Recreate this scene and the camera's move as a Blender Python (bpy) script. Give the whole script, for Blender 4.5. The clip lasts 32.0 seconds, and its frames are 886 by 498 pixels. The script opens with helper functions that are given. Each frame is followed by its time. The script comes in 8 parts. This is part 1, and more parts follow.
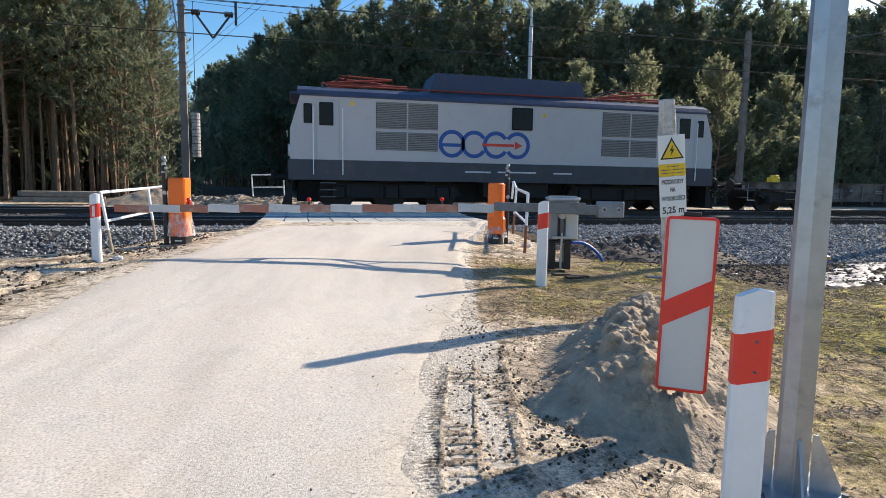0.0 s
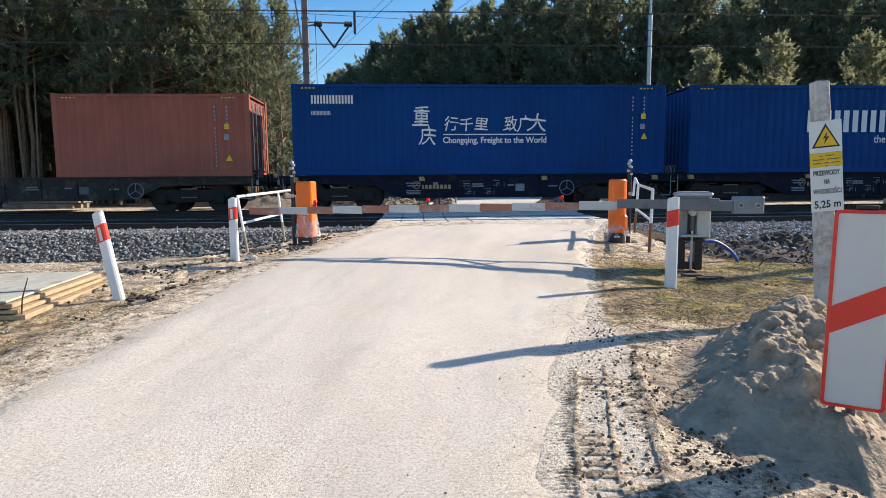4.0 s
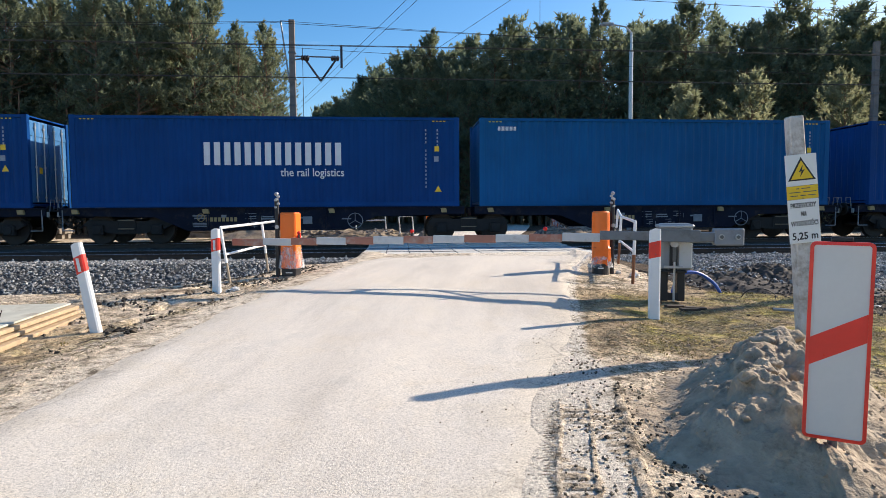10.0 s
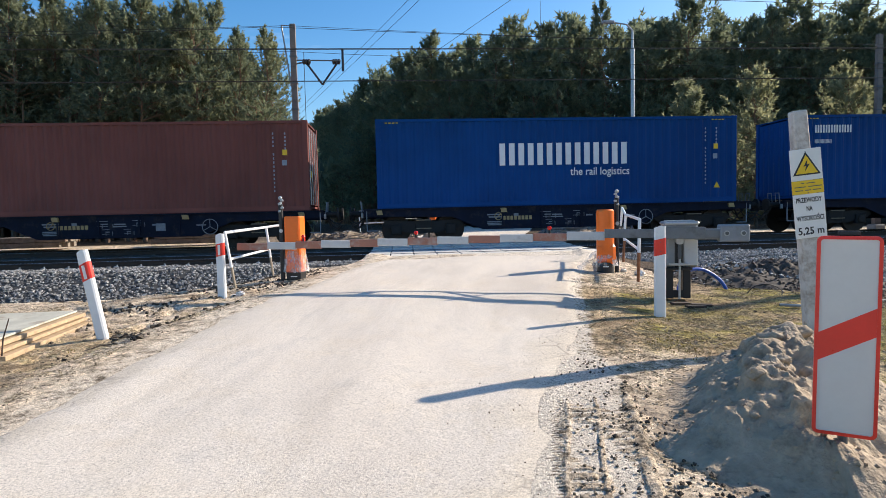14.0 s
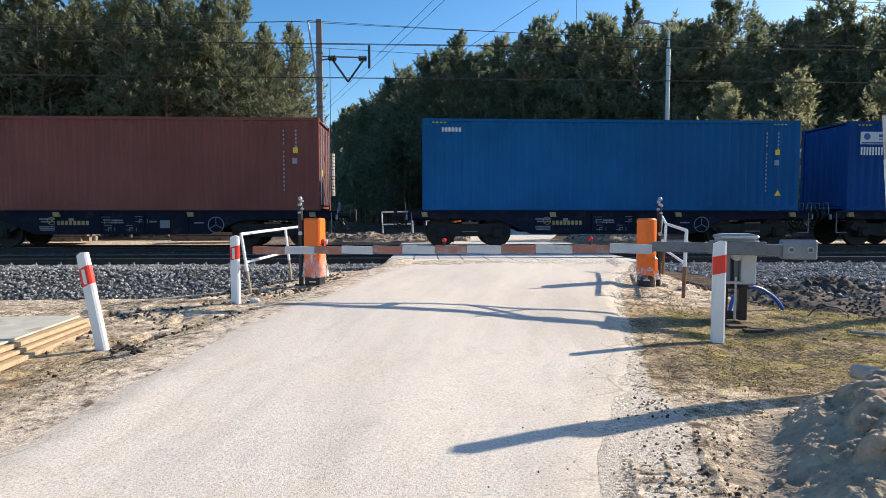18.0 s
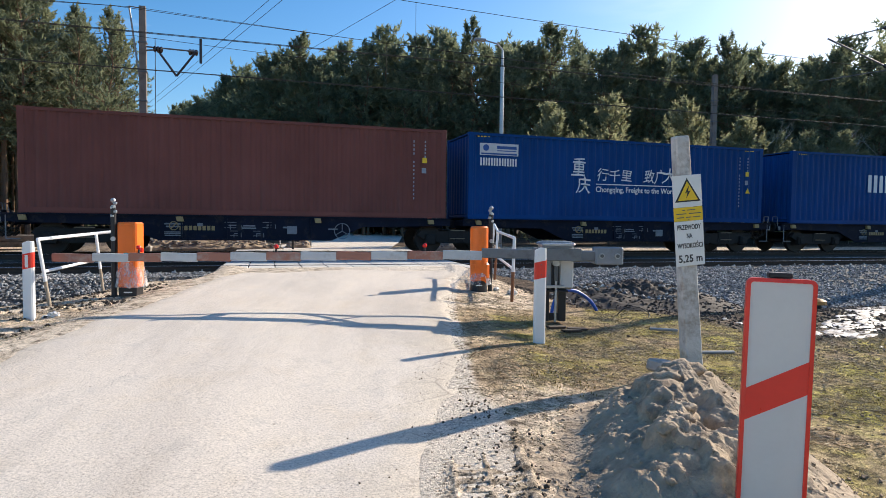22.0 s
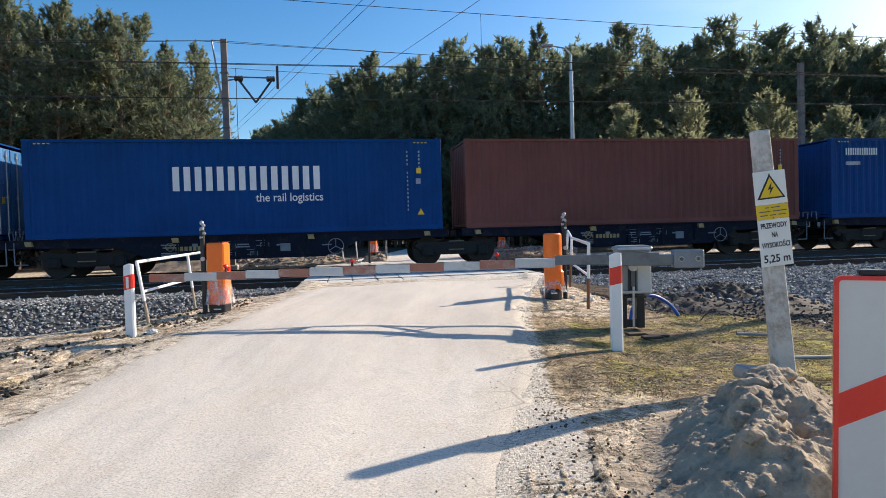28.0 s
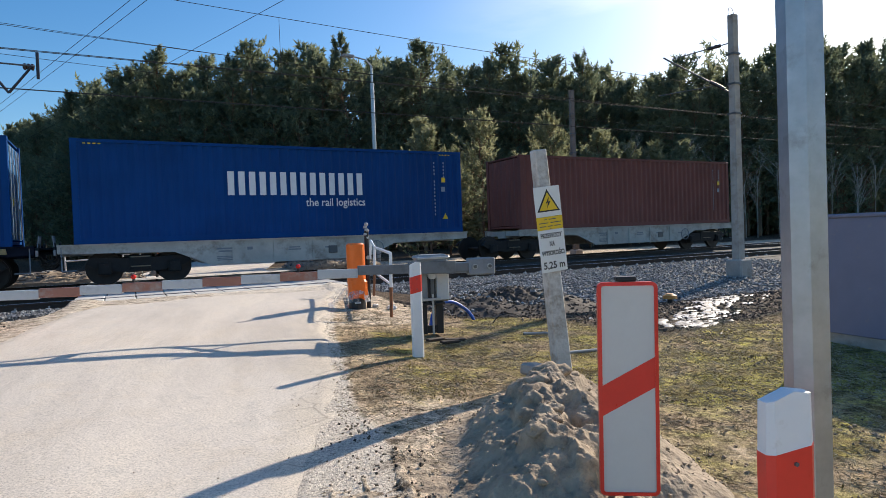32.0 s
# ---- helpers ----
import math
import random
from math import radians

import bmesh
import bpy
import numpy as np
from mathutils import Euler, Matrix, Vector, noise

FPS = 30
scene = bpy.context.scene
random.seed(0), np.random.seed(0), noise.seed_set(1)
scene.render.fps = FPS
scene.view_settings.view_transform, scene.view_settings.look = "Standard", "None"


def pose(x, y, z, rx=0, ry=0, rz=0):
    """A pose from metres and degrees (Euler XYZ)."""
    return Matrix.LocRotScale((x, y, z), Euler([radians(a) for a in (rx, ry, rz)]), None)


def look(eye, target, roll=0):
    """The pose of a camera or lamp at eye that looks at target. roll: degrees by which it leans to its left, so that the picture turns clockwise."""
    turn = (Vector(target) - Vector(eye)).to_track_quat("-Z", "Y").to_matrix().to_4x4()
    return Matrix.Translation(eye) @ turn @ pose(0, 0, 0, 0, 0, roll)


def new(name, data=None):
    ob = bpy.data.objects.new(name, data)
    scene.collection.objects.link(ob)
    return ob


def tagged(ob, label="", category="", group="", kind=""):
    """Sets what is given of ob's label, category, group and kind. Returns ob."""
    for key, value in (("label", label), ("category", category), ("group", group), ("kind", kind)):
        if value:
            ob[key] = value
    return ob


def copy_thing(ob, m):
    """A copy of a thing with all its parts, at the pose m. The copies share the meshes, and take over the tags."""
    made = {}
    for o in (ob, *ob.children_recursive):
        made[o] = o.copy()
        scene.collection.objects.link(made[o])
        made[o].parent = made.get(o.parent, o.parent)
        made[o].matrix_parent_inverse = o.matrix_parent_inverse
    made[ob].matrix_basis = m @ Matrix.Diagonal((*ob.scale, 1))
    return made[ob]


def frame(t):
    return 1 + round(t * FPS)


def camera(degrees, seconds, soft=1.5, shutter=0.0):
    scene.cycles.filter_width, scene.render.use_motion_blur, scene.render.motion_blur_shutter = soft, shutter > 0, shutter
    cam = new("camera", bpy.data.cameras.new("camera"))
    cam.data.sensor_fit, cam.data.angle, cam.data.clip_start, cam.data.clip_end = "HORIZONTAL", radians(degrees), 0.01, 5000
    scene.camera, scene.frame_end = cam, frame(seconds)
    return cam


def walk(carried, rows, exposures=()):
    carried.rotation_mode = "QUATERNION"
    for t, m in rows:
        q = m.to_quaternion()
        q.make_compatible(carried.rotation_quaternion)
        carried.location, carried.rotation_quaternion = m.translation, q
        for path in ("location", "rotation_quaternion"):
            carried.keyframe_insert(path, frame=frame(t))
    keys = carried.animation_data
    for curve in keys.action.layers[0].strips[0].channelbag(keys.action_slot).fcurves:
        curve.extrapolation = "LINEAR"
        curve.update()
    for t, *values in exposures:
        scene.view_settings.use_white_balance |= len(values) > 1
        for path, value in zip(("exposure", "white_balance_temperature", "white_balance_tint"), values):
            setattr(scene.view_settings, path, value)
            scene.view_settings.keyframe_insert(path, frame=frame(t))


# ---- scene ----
cam = camera(72.2, 32.0, soft=0.8)
PATH = [
    (0, (0.097, 0.135, 0.98), (0.577, 2.064, 0.76), 0.9),
    (0.5, (0.019, 0.206, 0.974), (0.231, 2.186, 0.786), 1.2),
    (1, (-0.061, 0.256, 0.973), (0.042, 2.231, 0.674), -0.1),
    (1.5, (-0.01, 0.281, 0.97), (0.093, 2.239, 0.578), -1.6),
    (2, (0.012, 0.27, 0.986), (0.12, 2.253, 0.748), -0.8),
    (2.5, (0.014, 0.248, 0.966), (0.154, 2.229, 0.727), -0.4),
    (3, (0.018, 0.248, 0.961), (0.127, 2.226, 0.689), -0.9),
    (3.5, (0.01, 0.247, 0.967), (0.127, 2.231, 0.745), -0.3),
    (5.5, (0.022, 0.238, 0.967), (0.162, 2.219, 0.736), -1.1),
    (6, (0.025, 0.239, 0.97), (0.157, 2.221, 0.735), -0.9),
    (6.5, (0.03, 0.243, 0.964), (0.123, 2.227, 0.727), -0.9),
    (7, (0.034, 0.25, 0.967), (0.145, 2.233, 0.731), -1.1),
    (7.5, (0.04, 0.244, 0.966), (0.13, 2.227, 0.727), -0.9),
    (8, (0.036, 0.255, 0.967), (0.15, 2.232, 0.691), -0.8),
    (8.5, (0.037, 0.254, 0.965), (0.155, 2.24, 0.762), -0.5),
    (9, (0.041, 0.263, 0.967), (0.184, 2.248, 0.776), -0.5),
    (9.5, (0.044, 0.267, 0.968), (0.264, 2.248, 0.797), 0.1),
    (10, (0.041, 0.252, 0.965), (0.208, 2.241, 0.845), -0.3),
    (10.5, (0.038, 0.241, 0.969), (0.288, 2.218, 0.801), 0.4),
    (11, (0.038, 0.255, 0.967), (0.291, 2.231, 0.785), 0.1),
    (11.5, (0.041, 0.252, 0.969), (0.242, 2.233, 0.786), -0.6),
    (12, (0.032, 0.256, 0.967), (0.236, 2.238, 0.792), -0.3),
    (12.5, (0.031, 0.254, 0.963), (0.214, 2.24, 0.814), -0.6),
    (13, (0.03, 0.26, 0.963), (0.188, 2.25, 0.841), -0.8),
    (13.5, (0.036, 0.258, 0.968), (0.194, 2.248, 0.845), -1.0),
    (14, (0.041, 0.258, 0.964), (0.194, 2.249, 0.848), -1.3),
    (14.5, (0.029, 0.238, 0.967), (0.198, 2.227, 0.849), -0.5),
    (16.5, (0.123, 0.568, 0.975), (0.316, 2.555, 0.856), 0.8),
    (17, (0.122, 0.706, 0.976), (0.283, 2.695, 0.844), 1.5),
    (17.5, (-0.012, 0.873, 1.028), (0.197, 2.861, 0.959), 0.7),
    (18, (-0.026, 0.939, 1.036), (0.058, 2.934, 0.923), 0.0),
    (18.5, (0.002, 0.998, 1.017), (0.022, 2.998, 0.976), 0.9),
    (19, (0.041, 1.021, 1.042), (0.022, 3.021, 1.008), 0.2),
    (19.5, (0.041, 1.026, 1.039), (0.049, 3.026, 1.023), -0.1),
    (20, (0.053, 1.024, 1.017), (0.058, 3.024, 0.987), -0.1),
    (20.5, (0.059, 1.044, 1.028), (0.085, 3.043, 0.973), 0.1),
    (21, (0.086, 1.043, 1.035), (0.145, 3.041, 0.972), 0.2),
    (21.5, (0.092, 1.023, 1.037), (0.311, 3.01, 0.973), 0.5),
    (22, (0.107, 0.98, 1.03), (0.689, 2.891, 0.943), 0.7),
    (22.5, (0.165, 1.004, 1.036), (1.006, 2.816, 0.932), 0.6),
    (23, (0.171, 1.016, 1.029), (0.956, 2.852, 0.908), -0.1),
    (23.5, (0.168, 1.02, 1.038), (0.829, 2.904, 0.93), -0.5),
    (24, (0.156, 1.011, 1.032), (0.677, 2.941, 0.95), -1.4),
    (24.5, (0.125, 0.975, 1.027), (0.686, 2.892, 0.938), 0.6),
    (25, (0.156, 0.998, 1.023), (0.713, 2.916, 0.923), -0.9),
    (25.5, (0.138, 0.978, 1.026), (0.685, 2.902, 0.976), -1.8),
    (26, (0.146, 0.992, 1.03), (0.621, 2.934, 0.98), -2.2),
    (26.5, (0.135, 0.973, 1.039), (0.539, 2.931, 1.016), -2.6),
    (28.5, (0.135, 0.942, 1.027), (0.459, 2.915, 0.97), -1.3),
    (29, (0.133, 0.941, 1.031), (0.437, 2.917, 0.981), -1.1),
    (29.5, (0.15, 0.946, 1.032), (0.492, 2.916, 0.985), -1.3),
    (30, (0.161, 0.909, 1.034), (0.587, 2.862, 0.996), -0.8),
    (30.5, (0.145, 0.895, 1.043), (0.939, 2.73, 1.014), -0.5),
    (31, (0.173, 0.89, 1.045), (1.282, 2.553, 0.978), -2.3),
    (31.5, (0.163, 0.895, 1.06), (1.281, 2.551, 0.99), -2.4),
    (32, (0.175, 0.959, 1.054), (1.119, 2.722, 1.009), -2.1),
]
EXPOSURES = ((0, 0.61), (14, 0.63), (21.5, 0.62), (23, 0.48), (26.5, 0.49), (29, 0.58), (31, 0.50), (32, 0.39))
walk(cam, [(t, look(eye, target, roll)) for t, eye, target, roll in PATH], EXPOSURES)

# world, sun and exposure
SUN_AZ, SUN_EL = 68.4, 28.9
world = bpy.data.worlds.new("sky")
scene.world = world
world.use_nodes = True
wn, wl = world.node_tree.nodes, world.node_tree.links
wn.clear()
sky = wn.new("ShaderNodeTexSky")
sky.sky_type, sky.sun_disc = "NISHITA", False
sky.sun_elevation, sky.sun_rotation = radians(SUN_EL), radians(SUN_AZ)
sky.air_density, sky.dust_density, sky.ozone_density = 1.0, 0.9, 2.5
bg = wn.new("ShaderNodeBackground")
bg.inputs[1].default_value = 0.122
wout = wn.new("ShaderNodeOutputWorld")
hue = wn.new("ShaderNodeHueSaturation")
hue.inputs["Saturation"].default_value = 1.36
wl.new(sky.outputs[0], hue.inputs["Color"])
# thin high cloud drifting over the whole sky
wtc, wmap, wno, wra, wmix = wn.new("ShaderNodeTexCoord"), wn.new("ShaderNodeMapping"), wn.new("ShaderNodeTexNoise"), wn.new("ShaderNodeValToRGB"), wn.new("ShaderNodeMix")
wmap.inputs["Scale"].default_value, wmap.inputs["Rotation"].default_value, wmap.inputs["Location"].default_value = (1.1, 1.6, 6.0), (0.1, 0.25, 0.3), (3.1, 0.4, 0.0)
wno.inputs["Scale"].default_value, wno.inputs["Detail"].default_value, wno.inputs["Roughness"].default_value = 1.3, 6.0, 0.55
wra.color_ramp.elements[0].position, wra.color_ramp.elements[1].position = 0.60, 0.95
wmix.data_type = "RGBA"
wmix.inputs[7].default_value = (7.6, 7.9, 8.4, 1)
wl.new(wtc.outputs["Generated"], wmap.inputs[0])
wl.new(wmap.outputs[0], wno.inputs["Vector"])
wl.new(wno.outputs[0], wra.inputs[0])
# a bank of cirrus low in the sky on the sun's side
wsep = wn.new("ShaderNodeSeparateXYZ")
wl.new(wtc.outputs["Generated"], wsep.inputs[0])


def sky_math(op, a, b, c=None):
    m = wn.new("ShaderNodeMath")
    m.operation = op
    for slot, v in zip(m.inputs, (a, b, c)):
        if hasattr(v, "is_linked"):
            wl.new(v, slot)
        elif v is not None:
            slot.default_value = v
    return m.outputs[0]


def sky_step(v, lo, hi):
    m = wn.new("ShaderNodeMapRange")
    m.interpolation_type = "SMOOTHSTEP"
    m.inputs["From Min"].default_value, m.inputs["From Max"].default_value = lo, hi
    wl.new(v, m.inputs["Value"])
    return m.outputs["Result"]


wisp = wn.new("ShaderNodeTexNoise")
wisp.inputs["Scale"].default_value, wisp.inputs["Detail"].default_value, wisp.inputs["Roughness"].default_value = 3.2, 5.0, 0.55
wl.new(wmap.outputs[0], wisp.inputs["Vector"])
height = sky_math("MULTIPLY_ADD", wisp.outputs[0], 0.14, wsep.outputs[2])
bank = sky_math("MULTIPLY", sky_step(height, 0.37, 0.415), sky_math("SUBTRACT", 1.0, sky_step(height, 0.43, 0.52)))
bank = sky_math("MULTIPLY", bank, sky_step(wsep.outputs[0], 0.40, 0.80))
bank = sky_math("MULTIPLY", bank, 0.5)
wl.new(sky_math("MAXIMUM", wra.outputs[0], bank), wmix.inputs[0])
wl.new(hue.outputs[0], wmix.inputs[6])
wl.new(wmix.outputs[2], bg.inputs[0])
wl.new(bg.outputs[0], wout.inputs[0])
sun = new("sun", bpy.data.lights.new("sun", "SUN"))
sun.data.energy, sun.data.angle, sun.data.color = 5.0, radians(0.55), (1.0, 0.89, 0.75)
sx, sy, sz = math.sin(radians(SUN_AZ)) * math.cos(radians(SUN_EL)), math.cos(radians(SUN_AZ)) * math.cos(radians(SUN_EL)), math.sin(radians(SUN_EL))
sun.matrix_world = look((60 * sx, 60 * sy, 60 * sz), (0, 0, 0))

# ---- small building helpers ----
def mesh_of(bm, name, smooth=False):
    me = bpy.data.meshes.new(name)
    bm.to_mesh(me)
    bm.free()
    if smooth:
        me.polygons.foreach_set("use_smooth", [True] * len(me.polygons))
    return me


def part(name, bm, material, parent, label="", smooth=False):
    me = bm if isinstance(bm, bpy.types.Mesh) else mesh_of(bm, name, smooth)
    if material is not None and not me.materials:
        me.materials.append(material)
    ob = new(name, me)
    if material is not None and me.materials[0] != material:
        ob.material_slots[0].link = "OBJECT"
        ob.material_slots[0].material = material
    if parent is not None:
        ob.parent = parent
    return tagged(ob, label)


def thing(name, m, label, category, group="", kind=""):
    ob = new(name)
    ob.matrix_basis = m
    return tagged(ob, label, category, group, kind)


def structure(name, bm, material, label, category, smooth=False):
    ob = part(name, bm, material, None, "", smooth)
    return tagged(ob, label, category, "", "structure")


def box(bm, cx, cy, cz, sx, sy, sz, m=None, bevel=0.0):
    mat4 = Matrix.Translation((cx, cy, cz)) @ (m or Matrix.Identity(4)) @ Matrix.Diagonal((sx, sy, sz, 1))
    made = bmesh.ops.create_cube(bm, size=1.0, matrix=mat4)
    if bevel:
        edges = list({e for v in made["verts"] for e in v.link_edges})
        bmesh.ops.bevel(bm, geom=edges, offset=bevel, segments=1, affect="EDGES")
    return bm


def rod(bm, a, b, r, n=8, r2=None):
    a, b = Vector(a), Vector(b)
    d = b - a
    m = Matrix.Translation((a + b) / 2) @ d.to_track_quat("Z", "Y").to_matrix().to_4x4()
    bmesh.ops.create_cone(bm, cap_ends=True, segments=n, radius1=r, radius2=r if r2 is None else r2, depth=d.length, matrix=m)
    return bm


def prism(bm, poly, axis, lo, hi):
    """A polygon given in the two other axes (in xyz order), drawn out along axis from lo to hi."""
    def at(p, h):
        q = list(p)
        q.insert("xyz".index(axis), h)
        return bm.verts.new(q)
    a, b = [at(p, lo) for p in poly], [at(p, hi) for p in poly]
    n = len(poly)
    fa, fb = bm.faces.new(a), bm.faces.new(list(reversed(b)))
    side = [bm.faces.new((a[i], b[i], b[(i + 1) % n], a[(i + 1) % n])) for i in range(n)]
    bmesh.ops.recalc_face_normals(bm, faces=[fa, fb, *side])
    return bm


def ball(bm, x, y, z, r, sub=1, s=(1, 1, 1), m=None):
    bmesh.ops.create_icosphere(bm, subdivisions=sub, radius=r, matrix=Matrix.Translation((x, y, z)) @ (m or Matrix.Identity(4)) @ Matrix.Diagonal((*s, 1)))
    return bm


def B():
    return bmesh.new()


def words(text, size, width=0.0, bold=0.0, depth=0.0):
    """Writing as a flat mesh in xz, facing -y, its left foot at the origin, fitted to a width if one is given."""
    cu = bpy.data.curves.new("writing", "FONT")
    cu.body, cu.size, cu.offset, cu.extrude, cu.resolution_u = text, size, bold, depth, 3
    ob = bpy.data.objects.new("writing", cu)
    scene.collection.objects.link(ob)
    me = bpy.data.meshes.new_from_object(ob.evaluated_get(bpy.context.evaluated_depsgraph_get()))
    bpy.data.objects.remove(ob)
    bpy.data.curves.remove(cu)
    xs = [v.co.x for v in me.vertices]
    k = width / (max(xs) - min(xs)) if width else 1.0
    me.transform(Matrix.Rotation(radians(90), 4, "X") @ Matrix.Diagonal((k, 1, 1, 1)) @ Matrix.Translation((-min(xs), 0, 0)))
    return me


# ---- materials ----
def nodes_of(name):
    ma = bpy.data.materials.new(name)
    ma.use_nodes = True
    return ma, ma.node_tree.nodes, ma.node_tree.links, ma.node_tree.nodes["Principled BSDF"]


def tex(n, l, kind, scale, coord="Object", detail=4.0, rough=0.55, stretch=(1, 1, 1)):
    tc, mp = n.new("ShaderNodeTexCoord"), n.new("ShaderNodeMapping")
    mp.inputs["Scale"].default_value = stretch
    l.new(tc.outputs[coord], mp.inputs[0])
    t = n.new("ShaderNodeTexNoise" if kind == "noise" else "ShaderNodeTexVoronoi")
    t.inputs["Scale"].default_value = scale
    if kind == "noise":
        t.inputs["Detail"].default_value, t.inputs["Roughness"].default_value = detail, rough
    l.new(mp.outputs[0], t.inputs["Vector"])
    return t.outputs[0]


def ramp(n, l, src, stops):
    r = n.new("ShaderNodeValToRGB")
    e = r.color_ramp.elements
    e[0].position, e[0].color = stops[0][0], (*stops[0][1], 1)
    e[1].position, e[1].color = stops[-1][0], (*stops[-1][1], 1)
    for p, c in stops[1:-1]:
        q = e.new(p)
        q.color = (*c, 1)
    l.new(src, r.inputs[0])
    return r.outputs[0]


def mixc(n, l, fac, a, b, mode="MIX"):
    m = n.new("ShaderNodeMix")
    m.data_type, m.blend_type = "RGBA", mode
    for s, v in ((m.inputs[0], fac), (m.inputs[6], a), (m.inputs[7], b)):
        if hasattr(v, "is_linked"):
            l.new(v, s)
        elif isinstance(v, (int, float)):
            s.default_value = v
        else:
            s.default_value = (*v, 1)
    return m.outputs[2]


def bump(n, l, src, strength, dist, p):
    b = n.new("ShaderNodeBump")
    b.inputs["Strength"].default_value, b.inputs["Distance"].default_value = strength, dist
    l.new(src, b.inputs["Height"])
    l.new(b.outputs[0], p.inputs["Normal"])


def plain(name, col, rough=0.6, metal=0.0, vary=0.12, scale=6.0, bumps=0.0, dirt=None, dirt_amount=0.0, coord="Object", spec=None, grain=40.0):
    """Paint, metal, plastic: a base colour with broad and fine variation, and patches of dirt or rust."""
    ma, n, l, p = nodes_of(name)
    a = tex(n, l, "noise", scale, coord)
    f = tex(n, l, "noise", grain, coord, 3)
    lo, hi = tuple(c * (1 - vary) for c in col), tuple(min(1, c * (1 + vary)) for c in col)
    c = ramp(n, l, a, [(0.3, lo), (0.7, hi)])
    c = mixc(n, l, 0.25, c, ramp(n, l, f, [(0.3, lo), (0.7, hi)]))
    if dirt:
        d = tex(n, l, "noise", scale * 0.6 + 0.7, coord, 6, 0.7)
        mask = ramp(n, l, d, [(0.62 - dirt_amount * 0.4, (0, 0, 0)), (0.78 - dirt_amount * 0.3, (1, 1, 1))])
        c = mixc(n, l, mask, c, dirt)
    l.new(c, p.inputs["Base Color"])
    rr = ramp(n, l, f, [(0.2, (max(0.02, rough - 0.1),) * 3), (0.8, (min(1, rough + 0.1),) * 3)])
    l.new(rr, p.inputs["Roughness"])
    p.inputs["Metallic"].default_value = metal
    if spec is not None:
        p.inputs["Specular IOR Level"].default_value = spec
    if bumps:
        bump(n, l, f, bumps, 0.01, p)
    return ma


def by_piece(name, cols, rough=0.85, scale=20.0, island=True, bumps=0.3):
    """Pieces that differ: stones, slabs, leaves. Each takes its tone at random."""
    ma, n, l, p = nodes_of(name)
    src = n.new("ShaderNodeNewGeometry").outputs["Random Per Island"] if island else n.new("ShaderNodeObjectInfo").outputs["Random"]
    k = len(cols)
    c = ramp(n, l, src, [(i / (k - 1), c) for i, c in enumerate(cols)])
    f = tex(n, l, "noise", scale, "Object", 4)
    c = mixc(n, l, 0.35, c, ramp(n, l, f, [(0.25, tuple(v * 0.6 for v in cols[0])), (0.75, tuple(min(1, v * 1.25) for v in cols[-1]))]))
    l.new(c, p.inputs["Base Color"])
    p.inputs["Roughness"].default_value = rough
    if bumps:
        bump(n, l, f, bumps, 0.01, p)
    return ma


